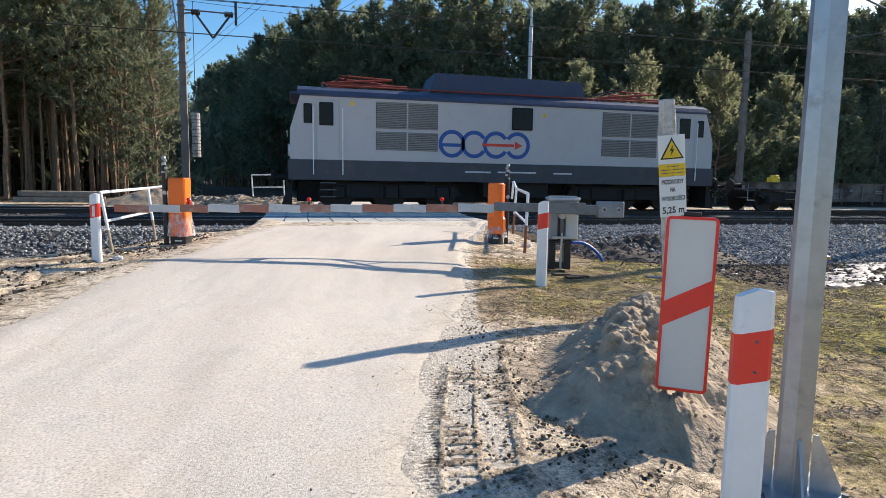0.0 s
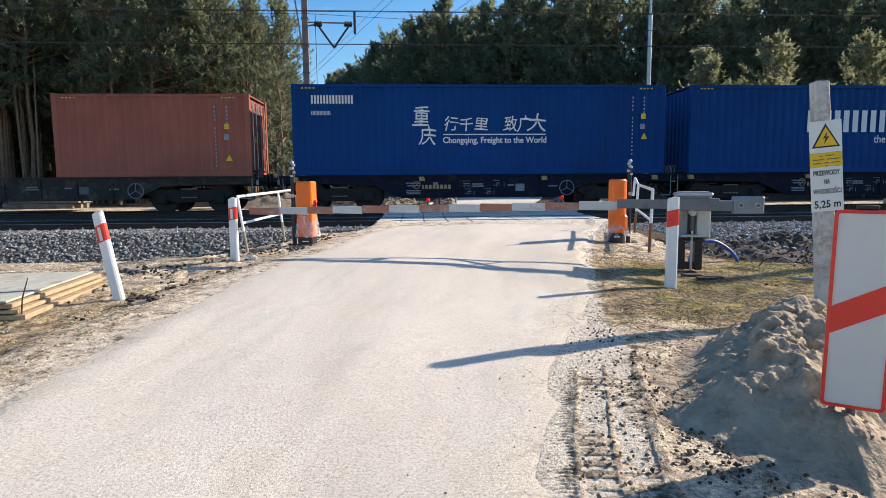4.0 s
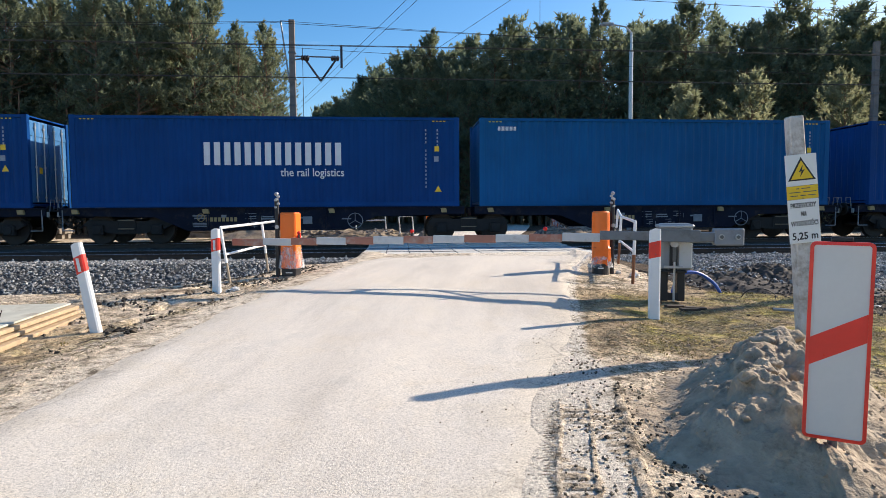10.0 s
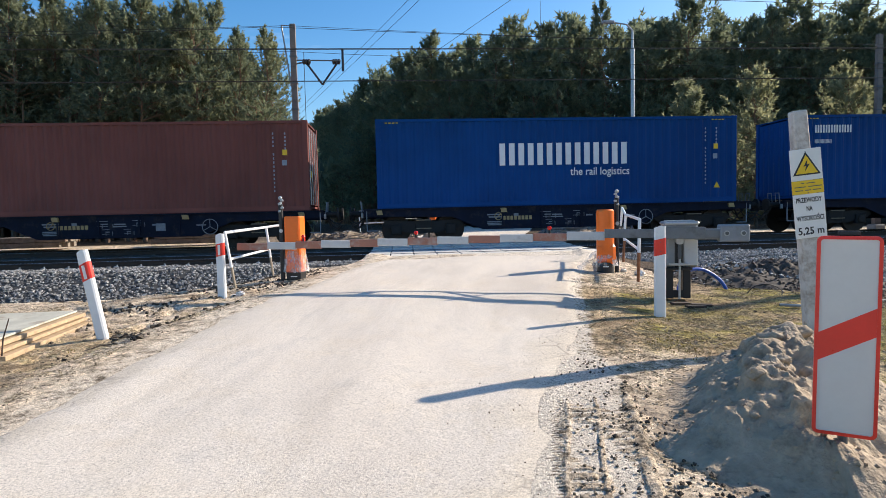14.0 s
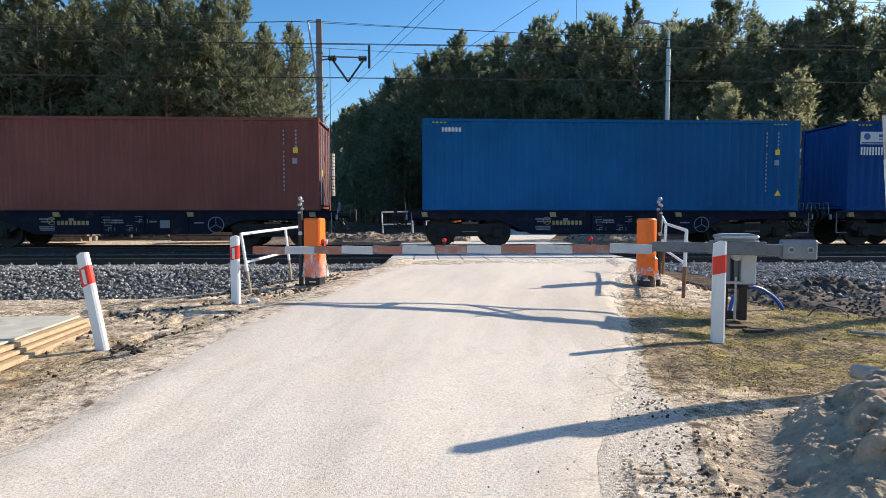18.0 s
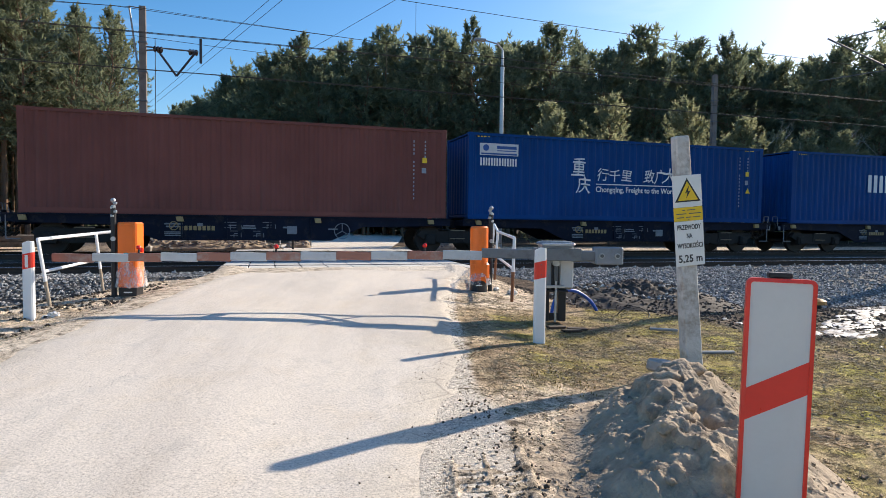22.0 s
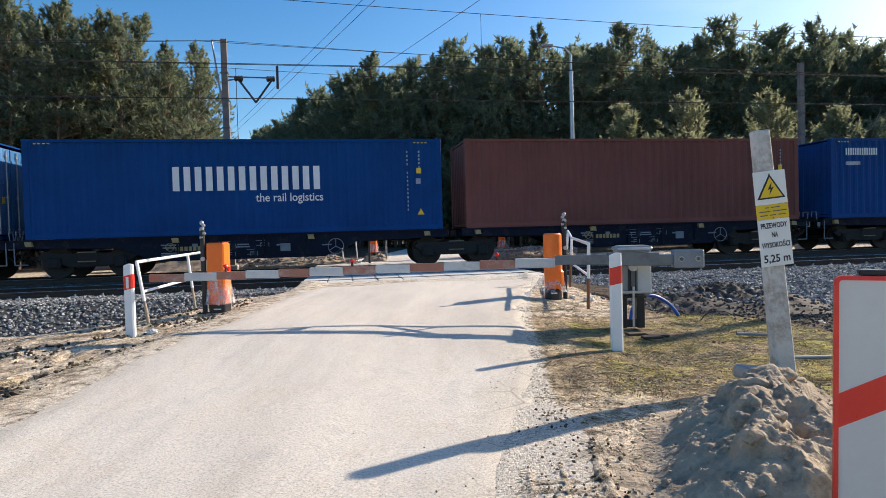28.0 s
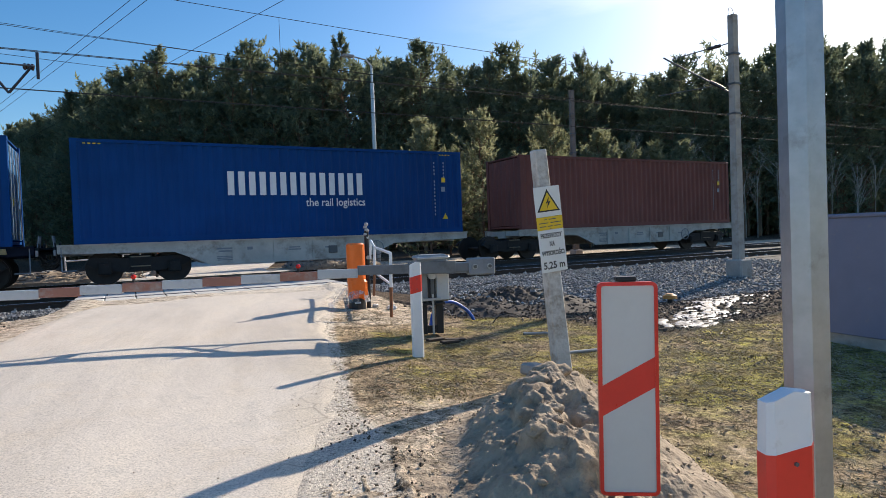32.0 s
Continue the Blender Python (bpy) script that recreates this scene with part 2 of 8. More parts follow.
def road_material():
    ma, n, l, p = nodes_of("dusty_road")
    big = tex(n, l, "noise", 0.35, "Object", 5, 0.6, (1.6, 0.5, 1))
    mid = tex(n, l, "noise", 2.2, "Object", 6, 0.65)
    fine = tex(n, l, "noise", 75.0, "Object", 5, 0.85)
    c = ramp(n, l, big, [(0.3, (0.54, 0.478, 0.41)), (0.5, (0.63, 0.562, 0.482)), (0.7, (0.66, 0.585, 0.488))])
    c = mixc(n, l, ramp(n, l, mid, [(0.52, (0, 0, 0)), (0.72, (0.55, 0.55, 0.55))]), c, (0.60, 0.51, 0.40))
    c = mixc(n, l, ramp(n, l, mid, [(0.25, (0.5, 0.5, 0.5)), (0.42, (0, 0, 0))]), c, (0.46, 0.43, 0.39))
    at = n.new("ShaderNodeAttribute")
    at.attribute_name = "edge"
    add = n.new("ShaderNodeMath")
    add.operation = "ADD"
    l.new(at.outputs["Fac"], add.inputs[0])
    l.new(mid, add.inputs[1])
    sand = ramp(n, l, mid, [(0.3, (0.48, 0.41, 0.325)), (0.55, (0.56, 0.49, 0.40)), (0.75, (0.62, 0.55, 0.46))])
    c = mixc(n, l, ramp(n, l, add.outputs[0], [(0.75, (0, 0, 0)), (1.15, (1, 1, 1))]), c, sand)
    c = mixc(n, l, 0.9, c, ramp(n, l, fine, [(0.34, (0.36, 0.36, 0.36)), (0.47, (0.95, 0.95, 0.95)), (0.64, (1.34, 1.34, 1.34))]), "MULTIPLY")
    # lengthwise lanes of dust swept by wheels
    la, cx, sx_ = n.new("ShaderNodeAttribute"), n.new("ShaderNodeCombineXYZ"), n.new("ShaderNodeSeparateXYZ")
    la.attribute_name = "lane"
    l.new(n.new("ShaderNodeTexCoord").outputs["Object"], sx_.inputs[0])
    for src, k, to in ((la.outputs["Fac"], 14.0, 0), (sx_.outputs[1], 0.30, 1)):
        mu = n.new("ShaderNodeMath")
        mu.operation = "MULTIPLY"
        mu.inputs[1].default_value = k
        l.new(src, mu.inputs[0])
        l.new(mu.outputs[0], cx.inputs[to])
    lanes = n.new("ShaderNodeTexNoise")
    lanes.inputs["Scale"].default_value, lanes.inputs["Detail"].default_value, lanes.inputs["Roughness"].default_value = 1.0, 6.0, 0.65
    l.new(cx.outputs[0], lanes.inputs["Vector"])
    c = mixc(n, l, 0.5, c, ramp(n, l, lanes.outputs[0], [(0.3, (0.80, 0.79, 0.77)), (0.5, (1.0, 1.0, 1.0)), (0.7, (1.12, 1.11, 1.08))]), "MULTIPLY")
    # fine branching cracks in the asphalt's broken edge
    warp = mixc(n, l, 0.25, n.new("ShaderNodeTexCoord").outputs["Object"], tex(n, l, "noise", 2.5, "Object", 3))
    vo = n.new("ShaderNodeTexVoronoi")
    vo.feature = "DISTANCE_TO_EDGE"
    vo.inputs["Scale"].default_value = 2.3
    l.new(warp, vo.inputs["Vector"])
    line = ramp(n, l, vo.outputs["Distance"], [(0.0, (1, 1, 1)), (0.022, (0, 0, 0))])
    where = ramp(n, l, at.outputs["Fac"], [(0.28, (0, 0, 0)), (0.55, (0.7, 0.7, 0.7))])
    crack = mixc(n, l, 1.0, line, where, "MULTIPLY")
    c = mixc(n, l, crack, c, (0.20, 0.17, 0.145))
    l.new(c, p.inputs["Base Color"])
    p.inputs["Roughness"].default_value = 0.9
    p.inputs["Specular IOR Level"].default_value = 0.25
    bump(n, l, fine, 0.5, 0.01, p)
    return ma


def soil_material():
    """Sand beside the road, turning to brown earth, dry grass and moss away from it."""
    ma, n, l, p = nodes_of("sandy_ground")
    at = n.new("ShaderNodeAttribute")
    at.attribute_name = "zone"
    sep = n.new("ShaderNodeSeparateColor")
    l.new(at.outputs["Color"], sep.inputs[0])
    mid = tex(n, l, "noise", 1.7, "Object", 7, 0.65)
    mid2 = tex(n, l, "noise", 3.1, "Object", 6, 0.7)
    fine = tex(n, l, "noise", 45.0, "Object", 5, 0.75)
    sand = ramp(n, l, mid, [(0.28, (0.33, 0.25, 0.17)), (0.46, (0.50, 0.41, 0.305)), (0.75, (0.66, 0.57, 0.45))])
    earth = ramp(n, l, mid2, [(0.3, (0.03, 0.021, 0.015)), (0.55, (0.085, 0.06, 0.041)), (0.75, (0.22, 0.165, 0.115))])
    moss = ramp(n, l, mid2, [(0.3, (0.10, 0.06, 0.022)), (0.46, (0.20, 0.160, 0.050)), (0.66, (0.40, 0.355, 0.07))])
    dry = ramp(n, l, mid, [(0.28, (0.15, 0.105, 0.062)), (0.48, (0.40, 0.30, 0.185)), (0.70, (0.66, 0.54, 0.37))])

    def mask(zone, noise_src, width=0.5):
        m = n.new("ShaderNodeMath")
        m.operation = "ADD"
        l.new(zone, m.inputs[0])
        l.new(noise_src, m.inputs[1])
        return ramp(n, l, m.outputs[0], [(1.0 - width * 0.4, (0, 0, 0)), (1.0 + width * 0.1, (1, 1, 1))])
    c = mixc(n, l, mask(sep.outputs[0], mid2), sand, dry)
    c = mixc(n, l, mask(sep.outputs[1], mid), c, moss)
    c = mixc(n, l, mask(sep.outputs[2], mid2), c, earth)
    patch = tex(n, l, "noise", 8.0, "Object", 6, 0.75)
    c = mixc(n, l, 0.85, c, ramp(n, l, patch, [(0.37, (0.12, 0.10, 0.085)), (0.46, (0.80, 0.79, 0.77)), (0.62, (1.7, 1.65, 1.6))]), "MULTIPLY")
    dust = ramp(n, l, mid, [(0.3, (0.55, 0.475, 0.385)), (0.5, (0.665, 0.59, 0.495)), (0.75, (0.70, 0.625, 0.525))])
    m = n.new("ShaderNodeMath")
    m.operation = "ADD"
    l.new(at.outputs["Alpha"], m.inputs[0])
    l.new(patch, m.inputs[1])
    c = mixc(n, l, ramp(n, l, m.outputs[0], [(0.75, (0, 0, 0)), (1.1, (0.92, 0.92, 0.92))]), c, dust)
    c = mixc(n, l, 0.75, c, ramp(n, l, fine, [(0.35, (0.25, 0.24, 0.23)), (0.48, (0.95, 0.95, 0.95)), (0.66, (1.5, 1.5, 1.5))]), "MULTIPLY")
    l.new(c, p.inputs["Base Color"])
    p.inputs["Roughness"].default_value = 0.95
    p.inputs["Specular IOR Level"].default_value = 0.2
    clump = tex(n, l, "noise", 16.0, "Object", 6, 0.7)
    broad = n.new("ShaderNodeBump")
    broad.inputs["Strength"].default_value, broad.inputs["Distance"].default_value = 0.6, 0.05
    l.new(clump, broad.inputs["Height"])
    grains = n.new("ShaderNodeBump")
    grains.inputs["Strength"].default_value, grains.inputs["Distance"].default_value = 0.7, 0.03
    l.new(fine, grains.inputs["Height"])
    l.new(broad.outputs[0], grains.inputs["Normal"])
    l.new(grains.outputs[0], p.inputs["Normal"])
    return ma


def leaf_material(name, cols):
    ma, n, l, p = nodes_of(name)
    src = n.new("ShaderNodeNewGeometry").outputs["Random Per Island"]
    c = ramp(n, l, src, [(i / (len(cols) - 1), c) for i, c in enumerate(cols)])
    big = tex(n, l, "noise", 0.5, "Object", 2)
    c = mixc(n, l, 0.5, c, ramp(n, l, big, [(0.3, cols[0]), (0.7, cols[-1])]))
    rnd = n.new("ShaderNodeObjectInfo").outputs["Random"]
    c = mixc(n, l, 0.35, c, ramp(n, l, rnd, [(0.0, (0.75, 0.82, 0.75)), (1.0, (1.1, 1.05, 0.9))]), "MULTIPLY")
    l.new(c, p.inputs["Base Color"])
    p.inputs["Roughness"].default_value = 0.6
    tr = n.new("ShaderNodeBsdfTranslucent")
    l.new(c, tr.inputs[0])
    mx = n.new("ShaderNodeMixShader")
    mx.inputs[0].default_value = 0.6
    l.new(p.outputs[0], mx.inputs[1])
    l.new(tr.outputs[0], mx.inputs[2])
    l.new(mx.outputs[0], n["Material Output"].inputs[0])
    return ma


def container_paint(name, col, dirt=(0.02, 0.045, 0.10), amount=0.12):
    """Weathered container paint: the tone differs from box to box, with rain streaks down the ribs."""
    ma, n, l, p = nodes_of(name)
    big = tex(n, l, "noise", 0.5, "Object", 3)
    streak = tex(n, l, "noise", 3.0, "Object", 5, 0.6, (3.0, 3.0, 0.18))
    c = ramp(n, l, big, [(0.3, tuple(v * 0.85 for v in col)), (0.7, tuple(min(1, v * 1.15) for v in col))])
    c = mixc(n, l, ramp(n, l, streak, [(0.55, (0, 0, 0)), (0.85, (amount,) * 3)]), c, dirt)
    rnd = n.new("ShaderNodeObjectInfo").outputs["Random"]
    c = mixc(n, l, 0.4, c, ramp(n, l, rnd, [(0, (0.75, 0.8, 0.85)), (1, (1.2, 1.15, 1.1))]), "MULTIPLY")
    l.new(c, p.inputs["Base Color"])
    p.inputs["Roughness"].default_value = 0.5
    p.inputs["Specular IOR Level"].default_value = 0.12
    return ma


M = {}
M["road"] = road_material()
M["soil"] = soil_material()
M["concrete"] = plain("concrete", (0.40, 0.365, 0.33), 0.85, vary=0.2, scale=3, bumps=0.3, dirt=(0.25, 0.21, 0.17), dirt_amount=0.3)
M["mast"] = plain("dark_mast_concrete", (0.19, 0.16, 0.14), 0.85, vary=0.2, scale=3, bumps=0.3, dirt=(0.11, 0.09, 0.075), dirt_amount=0.3)
M["slab"] = by_piece("pale_concrete_slab", [(0.48, 0.46, 0.43), (0.56, 0.54, 0.50), (0.62, 0.60, 0.56)], 0.85, 6, island=False, bumps=0.15)
M["rail_side"] = plain("rusty_rail", (0.05, 0.034, 0.026), 0.8, vary=0.3, scale=9, bumps=0.2)
M["rail_top"] = plain("polished_rail", (0.55, 0.55, 0.56), 0.28, metal=1.0, vary=0.08)
M["sleeper"] = plain("sleeper_concrete", (0.24, 0.22, 0.20), 0.9, vary=0.25, scale=4, bumps=0.3)
M["formation"] = plain("dark_ballast", (0.055, 0.047, 0.04), 0.95, vary=0.45, scale=9, bumps=0.9, grain=28)
M["stones_dark"] = by_piece("dark_stone", [(0.03, 0.026, 0.022), (0.06, 0.052, 0.045), (0.11, 0.10, 0.09), (0.17, 0.16, 0.15)], 0.9, 30)
M["ballast"] = plain("ballast_bed", (0.05, 0.048, 0.046), 0.95, vary=0.45, scale=9, bumps=0.9, grain=28)
M["stones"] = by_piece("crushed_stone", [(0.018, 0.019, 0.023), (0.055, 0.056, 0.06), (0.13, 0.128, 0.125), (0.29, 0.285, 0.27), (0.55, 0.53, 0.50)], 0.85, 30)
M["white"] = plain("white_paint", (0.80, 0.80, 0.80), 0.45, vary=0.04, dirt=(0.5, 0.46, 0.40), dirt_amount=0.05)
M["red"] = plain("red_film", (0.80, 0.042, 0.025), 0.35, vary=0.08)
M["red_faded"] = plain("faded_red_paint", (0.36, 0.15, 0.10), 0.55, vary=0.15, scale=4, dirt=(0.42, 0.35, 0.30), dirt_amount=0.2)
M["boom_white"] = plain("worn_white_paint", (0.56, 0.55, 0.54), 0.55, vary=0.08, dirt=(0.40, 0.37, 0.34), dirt_amount=0.08)
M["orange"] = plain("orange_plastic", (0.88, 0.165, 0.012), 0.4, vary=0.06, dirt=(0.5, 0.2, 0.06), dirt_amount=0.08)
M["black"] = plain("black_plastic", (0.015, 0.015, 0.017), 0.5, vary=0.3)
M["steel"] = plain("galvanised_steel", (0.42, 0.44, 0.46), 0.42, metal=0.75, vary=0.15, scale=14, dirt=(0.30, 0.30, 0.30), dirt_amount=0.15)
M["grey"] = plain("grey_paint", (0.27, 0.285, 0.30), 0.45, vary=0.08, dirt=(0.24, 0.23, 0.21), dirt_amount=0.12)
M["dark_grey"] = plain("dark_grey_paint", (0.10, 0.105, 0.11), 0.5, vary=0.15)
M["lilac_grey"] = plain("cabinet_paint", (0.20, 0.215, 0.31), 0.5, vary=0.05, dirt=(0.3, 0.29, 0.28), dirt_amount=0.05)
M["pale_grey"] = plain("pale_cabinet_paint", (0.56, 0.57, 0.57), 0.5, vary=0.05, dirt=(0.4, 0.38, 0.35), dirt_amount=0.05)
M["rust"] = plain("rusty_steel", (0.25, 0.10, 0.045), 0.8, vary=0.3, scale=8, bumps=0.3)
M["plastic_wrap"] = plain("clear_wrap", (0.75, 0.73, 0.72), 0.25, vary=0.1)
wrap = M["plastic_wrap"].node_tree.nodes["Principled BSDF"]
wt = M["plastic_wrap"].node_tree
film = tex(wt.nodes, wt.links, "noise", 9.0, "Object", 5, 0.7, (1, 1, 0.35))
wt.links.new(ramp(wt.nodes, wt.links, film, [(0.38, (0.08, 0.08, 0.08)), (0.55, (0.35, 0.35, 0.35)), (0.70, (0.9, 0.9, 0.9))]), wrap.inputs["Alpha"])
M["sheet"] = plain("sign_sheet", (0.64, 0.625, 0.59), 0.4, vary=0.05, scale=3)
M["sheet_white"] = plain("sign_white", (0.78, 0.78, 0.76), 0.4, vary=0.03)
M["yellow"] = plain("sign_yellow", (0.80, 0.53, 0.02), 0.4, vary=0.05)
M["ink"] = plain("black_print", (0.02, 0.02, 0.022), 0.5, vary=0.1)
M["wood_pale"] = plain("pale_plywood", (0.47, 0.45, 0.37), 0.75, vary=0.2, scale=3, dirt=(0.28, 0.23, 0.17), dirt_amount=0.25, bumps=0.2)
M["wood_edge"] = plain("ply_edge", (0.43, 0.31, 0.19), 0.8, vary=0.25, scale=12)
M["wood_old"] = plain("old_grey_timber", (0.24, 0.205, 0.165), 0.85, vary=0.3, scale=4, dirt=(0.12, 0.09, 0.06), dirt_amount=0.3)
M["bark"] = plain("pine_bark", (0.19, 0.125, 0.08), 0.9, vary=0.35, scale=5, bumps=0.6, dirt=(0.30, 0.15, 0.07), dirt_amount=0.25)
M["bark_pale"] = plain("birch_bark", (0.42, 0.38, 0.33), 0.85, vary=0.3, scale=5, bumps=0.3)
M["pine"] = leaf_material("pine_needles", [(0.09, 0.125, 0.095), (0.16, 0.20, 0.135), (0.24, 0.27, 0.17), (0.36, 0.365, 0.21)])
M["pine_young"] = leaf_material("young_pine_needles", [(0.16, 0.19, 0.11), (0.27, 0.285, 0.165), (0.39, 0.375, 0.23)])
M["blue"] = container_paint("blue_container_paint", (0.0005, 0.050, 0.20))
# blue for the door ends, with sunlight and pale glints put into the colour
M["sunlit_door_blue"] = container_paint("sunlit_door_paint", (0.05, 0.16, 0.34), (0.35, 0.42, 0.50), 0.5)
M["teal_blue"] = container_paint("faded_blue_container_paint", (0.004, 0.095, 0.26), amount=0.3)
M["brown"] = container_paint("brown_container_paint", (0.185, 0.068, 0.058), (0.12, 0.10, 0.08), 0.3)
M["orange_red"] = container_paint("orange_container_paint", (0.34, 0.115, 0.08), (0.12, 0.10, 0.08), 0.25)
M["lettering"] = plain("white_lettering", (0.72, 0.73, 0.75), 0.5, vary=0.05)
M["lettering_grey"] = plain("pale_grey_panel", (0.55, 0.56, 0.58), 0.5, vary=0.08)
M["wagon"] = plain("sooty_wagon_paint", (0.005, 0.009, 0.024), 0.75, vary=0.3, scale=3, dirt=(0.04, 0.036, 0.036), dirt_amount=0.2, spec=0.2)
M["wagon_black"] = plain("black_wagon_paint", (0.020, 0.018, 0.017), 0.75, vary=0.35, scale=3, dirt=(0.10, 0.08, 0.06), dirt_amount=0.3)
M["wagon_pale"] = plain("dusty_wagon_paint", (0.17, 0.15, 0.13), 0.8, vary=0.35, scale=1.2, dirt=(0.05, 0.035, 0.028), dirt_amount=0.55)
M["wagon_white"] = plain("grey_wagon_paint", (0.44, 0.43, 0.40), 0.7, vary=0.2, scale=2, dirt=(0.25, 0.22, 0.19), dirt_amount=0.3)
M["bogie"] = plain("oily_bogie", (0.010, 0.009, 0.009), 0.75, vary=0.4, scale=6)
M["wheel"] = plain("wheel_steel", (0.026, 0.021, 0.019), 0.6, vary=0.3, metal=0.3)
M["loco_white"] = plain("loco_silver_paint", (0.46, 0.45, 0.455), 0.5, vary=0.06, scale=1.2, dirt=(0.42, 0.39, 0.36), dirt_amount=0.12)
M["loco_grey"] = plain("loco_slate_paint", (0.042, 0.048, 0.062), 0.55, vary=0.15, scale=2, dirt=(0.08, 0.07, 0.06), dirt_amount=0.2)
M["loco_roof"] = plain("loco_blue_roof", (0.03, 0.05, 0.10), 0.6, vary=0.15, scale=2, dirt=(0.10, 0.08, 0.07), dirt_amount=0.2)
M["logo_blue"] = plain("logo_blue", (0.015, 0.08, 0.30), 0.5, vary=0.05)
M["logo_red"] = plain("logo_red", (0.62, 0.05, 0.03), 0.5, vary=0.05)
M["glass"] = plain("dark_window_glass", (0.008, 0.009, 0.011), 0.12, vary=0.1, spec=0.2)
M["louvre"] = plain("louvre_metal", (0.28, 0.27, 0.26), 0.6, vary=0.15)
M["roof_gear"] = plain("red_oxide", (0.30, 0.05, 0.03), 0.7, vary=0.2)
M["wire"] = plain("dull_wire", (0.06, 0.055, 0.05), 0.8, vary=0.2, spec=0.15)
M["insulator"] = plain("brown_porcelain", (0.03, 0.02, 0.02), 0.2, vary=0.2)
M["blue_pipe"] = plain("blue_conduit", (0.01, 0.08, 0.42), 0.35, vary=0.1)
M["snow"] = plain("old_snow", (0.60, 0.60, 0.61), 0.5, vary=0.15, scale=8, bumps=0.8, dirt=(0.16, 0.13, 0.105), dirt_amount=0.75)
M["water"] = plain("puddle_water", (0.03, 0.028, 0.025), 0.06, vary=0.2)
M["grass"] = by_piece("dry_grass", [(0.09, 0.06, 0.03), (0.24, 0.175, 0.09), (0.44, 0.35, 0.205), (0.62, 0.53, 0.35)], 0.9, 10, bumps=0)
M["moss_tuft"] = by_piece("moss_tufts", [(0.13, 0.085, 0.03), (0.27, 0.20, 0.045), (0.44, 0.34, 0.07), (0.20, 0.175, 0.05)], 0.95, 10, bumps=0)
M["code_print"] = plain("dim_stencil_print", (0.26, 0.30, 0.36), 0.6, vary=0.15)
M["heap"] = plain("heap_sand", (0.385, 0.302, 0.215), 0.95, vary=0.3, scale=6, bumps=0.7, dirt=(0.17, 0.13, 0.095), dirt_amount=0.30, grain=30, spec=0.2)
heap_ma = M["heap"].node_tree
hb = next(k for k in heap_ma.nodes if k.bl_idname == "ShaderNodeBump")
hb.inputs["Distance"].default_value = 0.03
M["clod"] = by_piece("earth_clods", [(0.05, 0.036, 0.025), (0.12, 0.09, 0.06), (0.24, 0.185, 0.125), (0.40, 0.325, 0.24)], 0.95, 20)
M["crumb"] = by_piece("dark_crumbs", [(0.10, 0.075, 0.05), (0.17, 0.13, 0.09), (0.26, 0.21, 0.15)], 0.95, 20)
M["damp_clod"] = by_piece("damp_clods", [(0.022, 0.017, 0.013), (0.05, 0.038, 0.028), (0.09, 0.07, 0.05)], 0.95, 20)
M["boom_steel"] = plain("dull_boom_steel", (0.17, 0.185, 0.20), 0.5, metal=0.3, vary=0.15, scale=5, dirt=(0.10, 0.10, 0.10), dirt_amount=0.2)
M["post_white"] = plain("weathered_whitewash", (0.58, 0.56, 0.53), 0.85, vary=0.15, scale=6, bumps=0.5, dirt=(0.27, 0.22, 0.17), dirt_amount=0.38)
M["rung"] = plain("dusty_tan_steel", (0.20, 0.15, 0.10), 0.7, vary=0.2)
M["dim_gold"] = plain("dull_gold_paint", (0.34, 0.25, 0.115), 0.6, vary=0.15)
M["stencil"] = plain("faint_stencil", (0.20, 0.22, 0.25), 0.7, vary=0.25)
M["lamp_red"] = plain("red_lens", (0.7, 0.02, 0.01), 0.2, vary=0.05)

# ---- ground, road and tracks ----
# z = 0 is the top of the rails; x runs along the tracks, y away from the road's near end
T1, T2, GAUGE = 17.40, 21.41, 1.50
NEAR_Z = -0.08  # the near track lies lower than the far one
ROAD_Y = [-30, -3, 2.7, 4.4, 5.7, 7.4, 8.3, 9.7, 12.5, 14.3, 15.64]
ROAD_L = [-3.6, -2.75, -2.6, -2.55, -2.48, -2.22, -1.95, -1.52, -0.95, -0.72, -0.68]
ROAD_R = [-0.6, 0.05, 0.62, 1.10, 1.57, 2.08, 2.28, 2.72, 3.72, 4.55, 4.85]


def road_z(y):
    return -0.42 + 0.0268 * min(max(y, -6), 15.6)


def hump(y):
    """The road's fill swells a little before the crossing."""
    return 0.075 * smooth(6.6, 8.6, y) * (1 - smooth(10.6, 14.2, y))


def smooth(a, b, v):
    k = min(1.0, max(0.0, (v - a) / (b - a)))
    return k * k * (3 - 2 * k)


